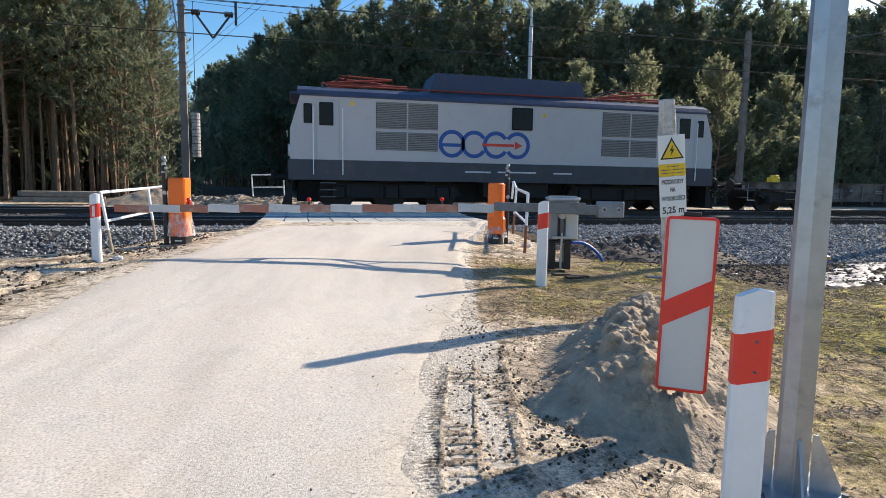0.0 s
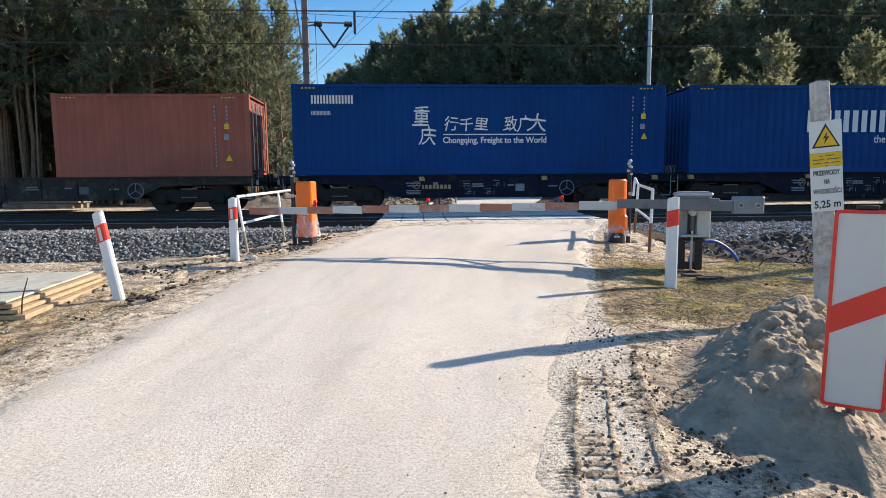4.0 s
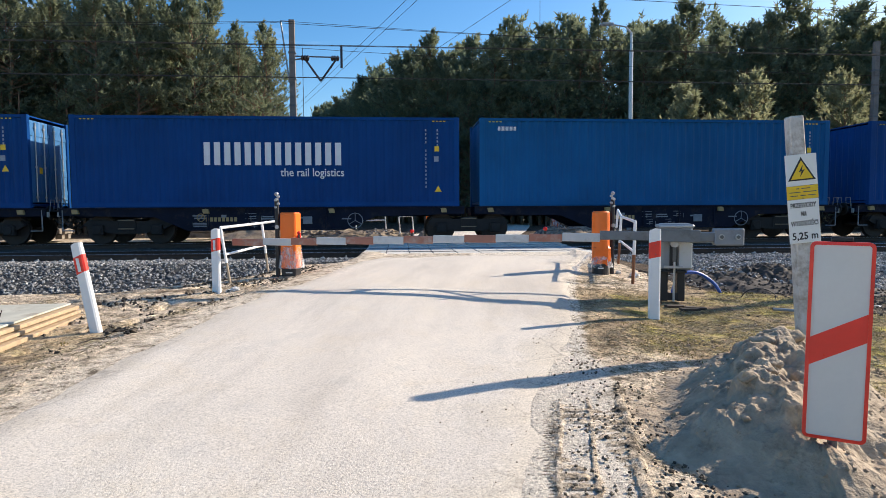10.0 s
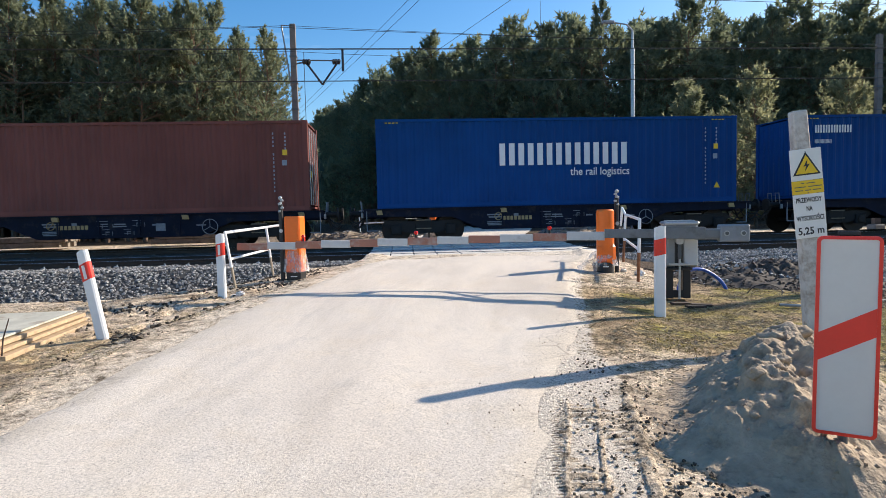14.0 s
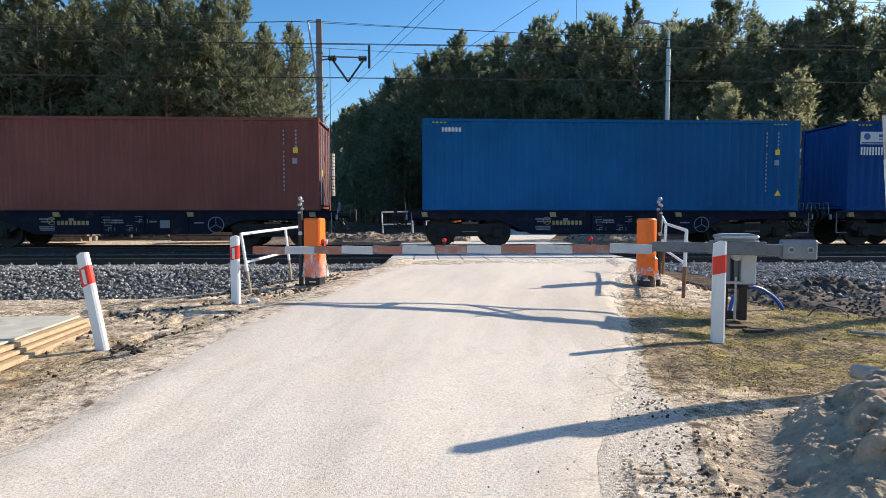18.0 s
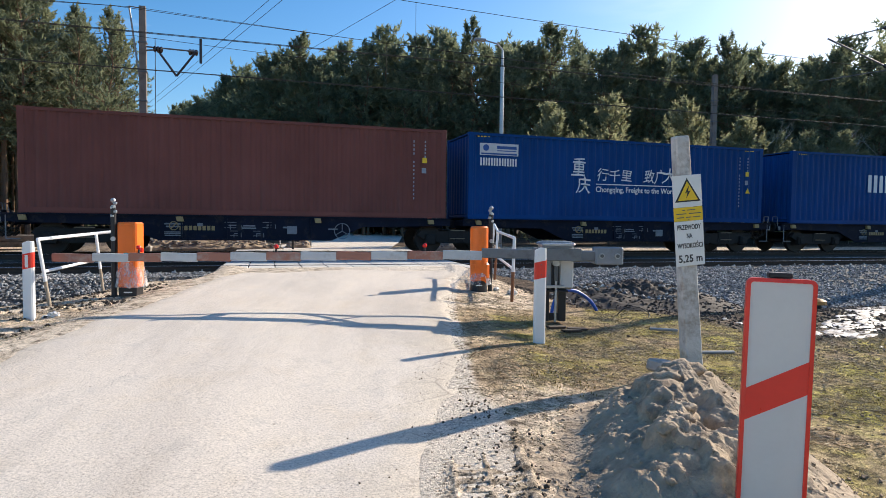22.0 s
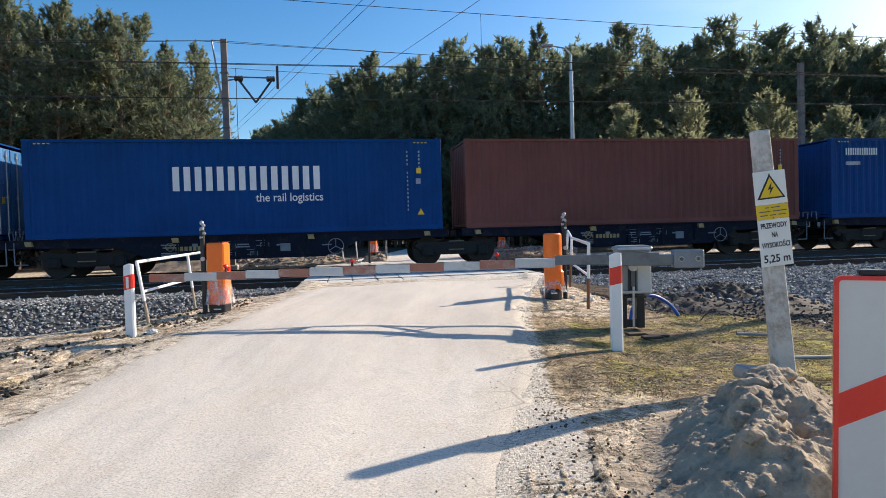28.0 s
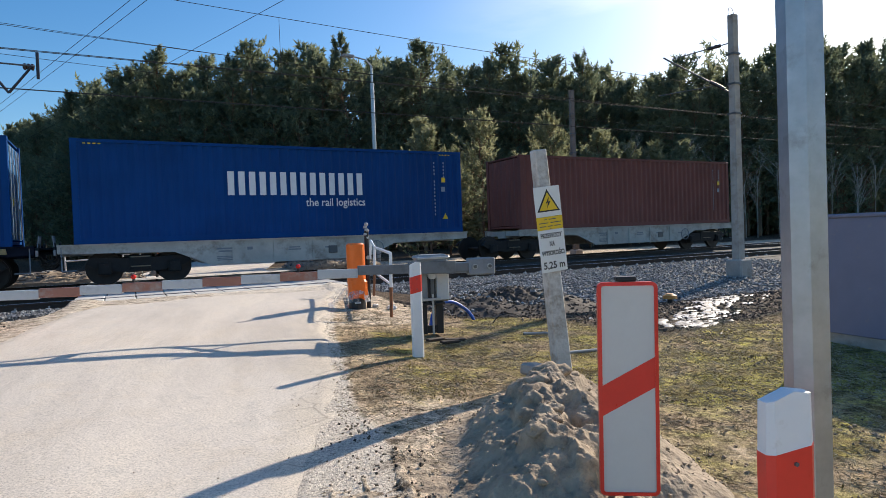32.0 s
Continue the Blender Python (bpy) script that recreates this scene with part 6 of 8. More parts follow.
def shoot(verts, faces, c, d, length, count, needle, rnd):
    """A bottle-brush shoot: needles standing off a twig that turns upward."""
    for i in range(count):
        u = (i + rnd.random()) / count
        p = c + d * length * u + Vector((0, 0, 0.25 * length * u * u))
        e = (d * 0.8 + Vector((rnd.gauss(0, 0.8), rnd.gauss(0, 0.8), rnd.gauss(0.1, 0.7)))).normalized()
        side = e.cross(Vector((rnd.gauss(0, 1), rnd.gauss(0, 1), rnd.gauss(0, 1)))).normalized() * needle * rnd.uniform(0.15, 0.25)
        q = p + e * needle * rnd.uniform(0.7, 1.3)
        k = len(verts)
        verts += [tuple(p - side), tuple(p + side), tuple(q)]
        faces.append((k, k + 1, k + 2))


def pine_meshes(seed, height, crown_from, spread, branches, shoots, count, needle, taper=0.9, limbs=True):
    """A pine: whorls of rising limbs, each fanned with brush-like shoots, and a thin leader on top."""
    rnd = random.Random(seed)
    bm = B()
    pts = [Vector((0.22 * noise.noise((seed, k * 0.7, 1)) * k / 3, 0.22 * noise.noise((seed, k * 0.7, 8)) * k / 3, height * k / 8)) for k in range(9)]
    r0 = 0.0085 * height + 0.02
    for k in range(8):
        rod(bm, pts[k], pts[k + 1], r0 * (1 - k / 8.3), 7, r0 * (1 - (k + 1) / 8.3))

    def stem_at(z):
        f = min(7.999, z / height * 8)
        return pts[int(f)].lerp(pts[int(f) + 1], f - int(f))
    verts, faces = [], []
    lean = rnd.uniform(0, 6.28)
    for i in range(branches):
        k = ((i + rnd.random()) / branches) ** 0.9
        z = height * (crown_from + (0.985 - crown_from) * k)
        a = rnd.uniform(0, 2 * math.pi)
        full = (1 - k) ** taper * (0.6 + 0.4 * min(1, k * 4)) * (1 + 0.30 * math.cos(a - lean - 5 * k))
        reach = 0.22 + spread * full * rnd.choice((rnd.uniform(0.3, 0.7), rnd.uniform(0.7, 1.15), rnd.uniform(0.9, 1.45)))
        rise = rnd.uniform(-0.12, 0.45) + 1.15 * k * k
        d = Vector((math.cos(a), math.sin(a), rise)).normalized()
        s = stem_at(z)
        if reach > 0.45 and limbs:
            rod(bm, s, s + d * reach * 0.9 + Vector((0, 0, 0.1 * reach)), 0.012 + 0.012 * reach, 4, 0.008)
        n = max(4, int(shoots * (0.45 + 0.55 * reach / spread)))
        for j in range(n):
            u = rnd.uniform(0.25, 1.0) ** 0.75
            fan = Vector((-d.y, d.x, 0.0)) * rnd.gauss(0, 0.30) * reach * (1.15 - 0.6 * u) + Vector((0, 0, rnd.gauss(0.02, 0.10) * reach))
            c = s + d * reach * u + Vector((0, 0, 0.12 * reach * u * u)) + fan
            out = (d + fan * 0.8 + Vector((rnd.gauss(0, 0.25), rnd.gauss(0, 0.25), rnd.uniform(0.1, 0.7)))).normalized()
            shoot(verts, faces, c, out, rnd.uniform(0.2, 0.42), count, needle, rnd)
    top = pts[8]
    for j in range(shoots * 3):
        u = rnd.random() ** 0.8
        a = rnd.uniform(0, 6.28)
        r = 0.62 * u * rnd.uniform(0.3, 1.0)
        c = stem_at(height * (0.995 - 0.15 * u)) + Vector((r * math.cos(a), r * math.sin(a), 0))
        o = Vector((math.cos(a) * 0.5 * u, math.sin(a) * 0.5 * u, 1)).normalized()
        shoot(verts, faces, c, o, 0.34, count, needle * 0.8, rnd)
    shoot(verts, faces, top - Vector((0, 0, 0.1)), Vector((0, 0, 1)), 0.5, 2 * count, needle * 0.6, rnd)
    for _ in range(14):
        z = height * rnd.uniform(0.12, max(0.14, crown_from))
        a = rnd.uniform(0, 6.28)
        s = stem_at(z)
        rod(bm, s, s + Vector((rnd.uniform(0.4, 1.1) * math.cos(a), rnd.uniform(0.4, 1.1) * math.sin(a), rnd.uniform(-0.2, 0.25))), 0.018, 3, 0.006)
    crown = bpy.data.meshes.new("crown")
    crown.from_pydata(verts, [], faces)
    return mesh_of(bm, "trunk"), crown


def tree(name, meshes, m, bark, needles, label, group):
    t = thing(name, m, label, "tree", group)
    part("trunk", meshes[0], bark, t)
    part("crown", meshes[1], needles, t)
    return t


def low_wood(spots, name, seed):
    """Trees deep in the wood, joined: a thin trunk and a ragged crown each, and undergrowth between."""
    rnd = random.Random(seed)
    verts, faces = [], []
    bm = B()
    for x, y, h in spots:
        rod(bm, (x, y, -0.3), (x, y, h * 0.9), 0.14, 5, 0.04)
        for i in range(38):
            k = (i + rnd.random()) / 38
            z = h * (0.26 + 0.75 * k)
            r = 1.9 * (1 - k) + 0.08
            a = rnd.uniform(0, 6.28)
            q = rnd.random() ** 0.6 * 1.2
            c = Vector((x + r * math.cos(a) * q, y + r * math.sin(a) * q, z))
            blades(verts, faces, c, Vector((math.cos(a), math.sin(a), 0.8)), 10, 0.8, rnd, 0.13)
    for x, y, h in spots:
        for _ in range(24):
            c = Vector((x + rnd.uniform(-3, 3), y + rnd.uniform(-2, 6), rnd.uniform(0.1, 6.0)))
            blades(verts, faces, c, Vector((0, -0.3, 1)), 8, 1.2, rnd, 0.15)
    me = bpy.data.meshes.new(name)
    me.from_pydata(verts, [], faces)
    w = tagged(part(name, me, M["pine"], None), "dense dark pine wood behind the front trees", "woods", "", "stuff")
    part("trunks", bm, M["bark"], w)


pines = [pine_meshes(11 + i, h, c, s, 80, 15, 11, 0.245, 0.50) for i, (h, c, s) in enumerate(((15.4, 0.38, 2.5), (14.8, 0.34, 2.6), (15.8, 0.42, 2.4), (15.0, 0.38, 2.7), (14.2, 0.33, 2.5)))]
edge_pines = [pine_meshes(41 + i, h, 0.07, s, 95, 14, 10, 0.24, 0.62) for i, (h, s) in enumerate(((13.0, 2.7), (14.5, 2.8), (11.5, 2.5)))]
back_pines = [pine_meshes(31 + i, h, c, s, 46, 9, 7, 0.44, 0.5, False) for i, (h, c, s) in enumerate(((15.4, 0.34, 2.6), (14.4, 0.30, 2.7), (16.0, 0.38, 2.5)))]
young = [pine_meshes(71 + i, h, 0.04, s, 84, 14, 12, 0.19, 0.75) for i, (h, s) in enumerate(((6.8, 2.5), (5.6, 2.1), (7.4, 2.6)))]


def sapling_mesh(seed, height):
    """A bare birch sapling: thin stems forking into fine upright twigs."""
    rnd = random.Random(seed)
    bm = B()

    def grow(p, d, length, r, level):
        q = p + d * length
        rod(bm, p, q, r, 4 if level else 5, r * 0.6)
        if level < 3:
            for _ in range(4 if level else 7):
                s = p.lerp(q, rnd.uniform(0.3, 1.0))
                e = (d + Vector((rnd.gauss(0, 0.45), rnd.gauss(0, 0.45), 0.25))).normalized()
                grow(s, e, length * rnd.uniform(0.28, 0.5), r * 0.5, level + 1)
    grow(Vector((0, 0, 0)), Vector((rnd.gauss(0, 0.05), rnd.gauss(0, 0.05), 1)).normalized(), height, 0.035, 0)
    return mesh_of(bm, "branches")


def plant_woods():
    rnd = random.Random(21)
    masters = {}

    def plant(key, meshes, x, y, k, needles, label, group, name="pine_tree"):
        m = Matrix.Translation((x, y, -0.15)) @ Matrix.Rotation(rnd.uniform(0, 6.28), 4, "Z") @ Matrix.Rotation(radians(rnd.uniform(-1.5, 1.5)), 4, "X")
        if key not in masters:
            masters[key] = tree(name, meshes, m, M["bark"], needles, label, group)
            masters[key].scale = (k, k, k)
            return
        t = copy_thing(masters[key], m)
        wide = rnd.uniform(0.85, 1.15)
        t.scale = (k * wide, k * wide, k)

    behind = []

    def tall(x):
        return float(np.interp(-x, [6, 7.4, 8.6, 11.8, 17.5, 22, 30], [0.62, 0.69, 0.74, 0.82, 0.84, 0.80, 0.82]))

    def back(x, y, k):
        behind.append((x, y, k, rnd.uniform(0, 6.28), rnd.randrange(3)))

    # the wood left of the clearing, its front row close behind the tracks
    for row in range(2):
        x = -6.4 - row * 0.6
        while x > -46:
            y = 33.5 + row * 3.2 + rnd.uniform(-1.0, 1.0)
            i = rnd.randrange(5)
            k = tall(x) + rnd.uniform(-0.05, 0.06)
            if row == 0 and x > -9.5:
                plant(("e", 1), edge_pines[1], x, y, k + 0.07, M["pine"], "bushy pine at the edge of the wood", "pines at the wood's edge")
            else:
                plant(("p", i), pines[i], x, y, k, M["pine"], "tall pine with bare lower trunk", "pines of the wood")
            x -= rnd.uniform(1.25, 1.9)
    for row in range(3):
        x = -8.5 - row
        while x > -50:
            back(x, 39.5 + row * 3 + rnd.uniform(-1, 1), 0.92 * tall(x) + rnd.uniform(-0.05, 0.05))
            x -= rnd.uniform(1.6, 2.6)
    # the wood to the right, running back towards the clearing
    line = [(-14.0, 104.0), (-8.0, 84.0), (-1.0, 66.0), (6.0, 54.0), (13.0, 47.0), (24.0, 45.0), (40.0, 45.0), (58.0, 46.0), (76.0, 46.0)]
    for row in range(1):
        for (x0, y0), (x1, y1) in zip(line, line[1:]):
            d = math.hypot(x1 - x0, y1 - y0)
            n = int(d / 1.9)
            for i in range(n):
                k = (i + rnd.random()) / n
                x, y = x0 + (x1 - x0) * k + row * 0.9, y0 + (y1 - y0) * k + row * 3.0 + rnd.uniform(-1, 1)
                if row == 0 and rnd.random() < 0.6:
                    j = rnd.randrange(3)
                    plant(("e", j), edge_pines[j], x, y, rnd.uniform(1.02, 1.18), M["pine"], "bushy pine at the edge of the wood", "pines at the wood's edge")
                else:
                    j = rnd.randrange(5)
                    plant(("p", j), pines[j], x, y, rnd.uniform(0.95, 1.10), M["pine"], "tall pine with bare lower trunk", "pines of the wood")
    for row in range(3):
        for (x0, y0), (x1, y1) in zip(line, line[1:]):
            n = int(math.hypot(x1 - x0, y1 - y0) / 1.55)
            for i in range(n):
                k = (i + rnd.random()) / n
                back(x0 + (x1 - x0) * k + 1 + row * 0.9, y0 + (y1 - y0) * k + 2.2 + row * 2.6 + rnd.uniform(-1, 1), rnd.uniform(0.94, 1.12))
    # tall wood near the tracks at the far right
    def high(x):
        return float(np.interp(x, [44, 52, 64, 80], [0.92, 1.06, 1.22, 1.26]))

    for row in range(3):
        for i in range(30):
            x = 44 + i * 2.4 + rnd.uniform(-1, 1)
            y = float(np.interp(x, [44, 60, 78, 100, 120], [38, 36, 32, 30, 30])) + row * 3.4 + rnd.uniform(-1, 1)
            j = rnd.randrange(5)
            if row:
                back(x, y, high(x) + rnd.uniform(-0.02, 0.08))
            elif i % 2:
                plant(("e", j % 3), edge_pines[j % 3], x, y, high(x) + rnd.uniform(-0.1, 0.0), M["pine"], "bushy pine at the edge of the wood", "pines at the wood's edge")
            else:
                plant(("p", j), pines[j], x, y, high(x) + rnd.uniform(-0.08, 0.05), M["pine"], "tall pine with bare lower trunk", "pines of the wood")
    # young light-green pines before the wood
    for x, y, k, j in ((15.55, 31.0, 1.07, 0), (17.2, 31.8, 1.02, 1), (18.9, 30.8, 1.06, 2), (24.6, 31.6, 1.10, 2), (26.6, 33.0, 1.05, 0), (28.4, 32.5, 1.08, 1), (30.2, 33.5, 1.05, 2), (22.6, 32.5, 0.86, 1), (33.5, 34.0, 1.05, 0), (36.5, 34.0, 0.98, 2), (40.5, 33.0, 0.9, 0), (31.8, 32.2, 0.85, 1), (35.0, 32.6, 0.95, 1), (38.6, 33.6, 1.0, 2)):
        plant(("y", j), young[j], x, y, k, M["pine_young"], "young light green pine before the wood", "young pines")
    saplings = [sapling_mesh(90 + i, h) for i, h in enumerate((5.2, 6.4, 4.6))]
    for i in range(17):
        t = thing("birch_sapling", Matrix.Translation((30 + 2.1 * i + rnd.uniform(-0.9, 0.9), 34.2 - 0.1 * i + rnd.uniform(-0.7, 0.7), -0.15)) @ Matrix.Rotation(rnd.uniform(0, 6.28), 4, "Z"), "bare pale birch sapling before the pines", "tree", "birch saplings")
        part("crown", saplings[i % 3], M["bark_pale"], t)
    t = thing("birch_tree", pose(13.85, 48.5, -0.15), "thin pale birch stem before the dark pines", "tree")
    birch = B()
    bend = [Vector((0.12 * math.sin(1.3 * q), 0.1 * math.cos(q), 1.9 * q)) for q in range(7)]
    for p, q in zip(bend, bend[1:]):
        rod(birch, p, q, 0.10 - 0.006 * p.z, 6, 0.10 - 0.006 * q.z)
    for q in range(14):
        a, z = q * 2.4, 5.0 + 0.45 * q
        p = bend[0].lerp(bend[6], z / 11.4)
        rod(birch, p, p + Vector((0.9 * math.cos(a), 0.9 * math.sin(a), 0.8)), 0.02, 4, 0.006)
    part("trunk", birch, M["bark_pale"], t)
    deep = [(rnd.uniform(-60, -9), rnd.uniform(38, 60), rnd.uniform(9, 12)) for _ in range(110)]
    deep += [(rnd.uniform(-62, -44), rnd.uniform(34, 48), rnd.uniform(11, 14)) for _ in range(30)]
    for (x0, y0), (x1, y1) in zip(line, line[1:]):
        for _ in range(12):
            k = rnd.random()
            deep.append((x0 + (x1 - x0) * k + rnd.uniform(0, 6), y0 + (y1 - y0) * k + rnd.uniform(10, 20), rnd.uniform(13, 16)))
    deep += [(rnd.uniform(50, 150), rnd.uniform(37, 56), rnd.uniform(15, 19)) for _ in range(100)]
    low_wood(deep, "deep_woods", 5)
    for slot, name, ma in ((1, "pines_behind", M["pine"]), (0, "trunks", M["bark"])):
        vs, fs, at = [], [], 0
        for x, y, k, a, j in behind:
            me = back_pines[j][slot]
            co = np.empty(len(me.vertices) * 3)
            me.vertices.foreach_get("co", co)
            co = co.reshape(-1, 3) * k
            ca, sa = math.cos(a), math.sin(a)
            vs.append(np.stack((co[:, 0] * ca - co[:, 1] * sa + x, co[:, 0] * sa + co[:, 1] * ca + y, co[:, 2] - 0.15), 1))
            fs += [tuple(v + at for v in f.vertices) for f in me.polygons]
            at += len(co)
        me = bpy.data.meshes.new(name)
        me.from_pydata(np.concatenate(vs).tolist(), [], fs)
        if slot:
            wood = tagged(part(name, me, ma, None), "closed rows of pines behind the front trees", "woods", "", "stuff")
        else:
            part(name, me, ma, wood)
    # thicket closing the view between the stems
    vs, fs = [], []
    for _ in range(3600):
        q = rnd.random()
        if q < 0.25:
            x = rnd.uniform(42, 150)
            c = Vector((x, float(np.interp(x, [44, 60, 78, 100, 120], [38, 36, 32, 30, 30])) + rnd.uniform(5, 18), rnd.uniform(0, 8)))
        elif q < 0.55:
            c = Vector((rnd.uniform(-60, -10), rnd.uniform(46, 60), rnd.uniform(0, 8.5)))
        else:
            n = rnd.randrange(len(line) - 1)
            k = rnd.random()
            c = Vector((line[n][0] + (line[n + 1][0] - line[n][0]) * k + rnd.uniform(0, 8), line[n][1] + (line[n + 1][1] - line[n][1]) * k + rnd.uniform(9, 22), rnd.uniform(0, 9)))
        blades(vs, fs, c, Vector((0, -0.3, 0.8)), 10, 1.5, rnd, 0.22)
    me = bpy.data.meshes.new("thicket")
    me.from_pydata(vs, [], fs)
    tagged(part("thicket", me, M["pine"], None), "dark thicket of low branches deep in the wood", "thicket", "", "stuff")
    stems = B()
    for _ in range(430):
        x, y, h = rnd.uniform(-50, -7), rnd.uniform(33, 46), rnd.uniform(6, 9)
        rod(stems, (x, y, -0.2), (x + rnd.uniform(-0.3, 0.3), y, h), rnd.uniform(0.05, 0.10), 5, 0.04)
    for _ in range(160):
        x, h = rnd.uniform(0, 70), rnd.uniform(6, 10)
        y = float(np.interp(x, [p[0] for p in line], [p[1] for p in line])) + rnd.uniform(0, 9)
        rod(stems, (x, y, -0.2), (x + rnd.uniform(-0.3, 0.3), y, h), rnd.uniform(0.05, 0.10), 5, 0.04)
    tagged(part("thin_stems", stems, M["bark"], None), "crowded thin bare pine stems inside the wood", "stems", "", "stuff")


plant_woods()


# ---- masts and wires ----
def mast(x, y, top, label, bracket):
    m = thing("catenary_mast", pose(x, y, -0.4), label, "mast", "catenary masts")
    bm = B()
    prism(bm, [(-0.13, -0.11), (0.13, -0.11), (0.13, 0.11), (-0.13, 0.11)], "z", 0, top + 0.4)
    for v in bm.verts:
        k = v.co.z / (top + 0.4)
        v.co.x *= 1.0 - 0.2 * k
        v.co.y *= 1.0 - 0.2 * k
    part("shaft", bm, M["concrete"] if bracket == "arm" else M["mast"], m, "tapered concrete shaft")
    part("footing", box(B(), 0, 0, 0.2, 0.5, 0.5, 0.55, bevel=0.04), M["concrete"], m)
    for z in (top * 0.9, top * 0.78, top * 0.66):
        part("band", box(B(), 0, 0, z, 0.28, 0.25, 0.05), M["dark_grey"], m)
    if bracket == "v":
        part("arm", rod(B(), (0.05, 0, 7.42), (1.82, -0.25, 7.33), 0.028, 6), M["dark_grey"], m)
        part("lower_arm", rod(B(), (0.05, 0, 7.28), (0.52, -0.05, 7.34), 0.03, 6), M["dark_grey"], m)
        part("strut", rod(B(), (0.45, -0.05, 7.36), (1.09, -0.15, 6.45), 0.04, 6), M["insulator"], m)
        part("strut", rod(B(), (1.09, -0.15, 6.45), (1.74, -0.25, 7.32), 0.04, 6), M["insulator"], m)
        for px, pz in ((0.50, 7.33), (1.64, 7.33)):
            ins = B()
            for q in (-0.10, 0.0, 0.10):
                ball(ins, px + q, -0.1, pz, 0.115, 2, (0.55, 0.8, 1))
            part("insulator", ins, M["insulator"], m, "dark ribbed insulator")
        part("end_piece", box(B(), 1.90, -0.27, 7.35, 0.09, 0.06, 0.85, bevel=0.01), M["insulator"], m)
        part("stay", rod(B(), (-0.42, 0.0, 8.75), (-0.12, 0, 6.4), 0.03, 6), M["grey"], m)
        part("hook", rod(B(), (-0.42, 0, 8.75), (-0.08, 0, 8.72), 0.02, 6), M["grey"], m)
        w = thing("tension_weights", pose(x + 0.40, y - 0.05, 0), "stack of round concrete tensioning weights hanging by the mast", "weights")
        part("hanger", rod(B(), (0, 0, 1.9), (0, 0, 7.3), 0.012, 6), M["wire"], w)
        for i in range(13):
            part("weight", rod(B(), (0, 0, 1.75 + i * 0.125), (0, 0, 1.75 + i * 0.125 + 0.105), 0.15, 14), M["concrete"], w)
    if bracket == "arm":
        part("cantilever", rod(B(), (-0.05, 0.1, 5.2), (-0.92, 1.65, 6.5), 0.024, 8), M["dark_grey"], m)
        part("tie", rod(B(), (0, 0.1, 6.6), (-0.80, 1.45, 6.42), 0.017, 6), M["dark_grey"], m)
        part("insulator", rod(B(), (-0.12, 0.3, 6.57), (-0.30, 0.6, 6.53), 0.05, 10), M["insulator"], m, "dark ribbed insulator")
        part("insulator", rod(B(), (-0.12, 0.22, 5.32), (-0.30, 0.54, 5.58), 0.05, 10), M["insulator"], m, "dark ribbed insulator")
        hoop = B()
        ring = [(-0.05 + 0.13 * math.cos(q * 0.45 + 0.3), 0.0, top + 0.36 + 0.26 * math.sin(q * 0.45)) for q in range(9)]
        for p, q in zip(ring, ring[1:]):
            rod(hoop, p, q, 0.008, 5)
        part("wire_loop", hoop, M["grey"], m, "thin wire looped over the mast's top")
        part("registration_arm", rod(B(), (-0.25, 0.5, 5.45), (-1.0, 1.8, 5.4), 0.014, 6), M["dark_grey"], m)
    return m


mast(-3.72, 24.5, 8.38, "concrete catenary mast with V-shaped insulator bracket and weights", "v")
mast(15.70, 12.2, 6.95, "concrete catenary mast with cantilever arm by the near track", "arm")
mast(20.9, 25.2, 8.2, "weathered concrete mast behind the far track", "")


def lamp_mast():
    m = thing("lamp_mast", pose(10.75, 27.0, -0.2), "slender galvanised steel lamp mast beyond the tracks", "mast")
    part("shaft", rod(B(), (0, 0, 0), (0, 0, 8.25), 0.105, 12, 0.085), M["steel"], m)
    part("collar", rod(B(), (0, 0, 8.2), (0, 0, 8.32), 0.095, 12), M["steel"], m)
    part("upper_shaft", rod(B(), (0, 0, 8.32), (0, 0, 9.1), 0.055, 10, 0.045), M["steel"], m)
    bend = rod(B(), (0, 0, 9.1), (-0.25, 0, 9.35), 0.04, 8)
    rod(bend, (-0.25, 0, 9.35), (-0.9, 0, 9.45), 0.035, 8)
    part("lamp_arm", bend, M["steel"], m, "bent tubular lamp arm")
    part("lamp_head", box(B(), -1.1, 0, 9.45, 0.55, 0.22, 0.12, bevel=0.03), M["grey"], m, "flat grey street lamp head")


lamp_mast()


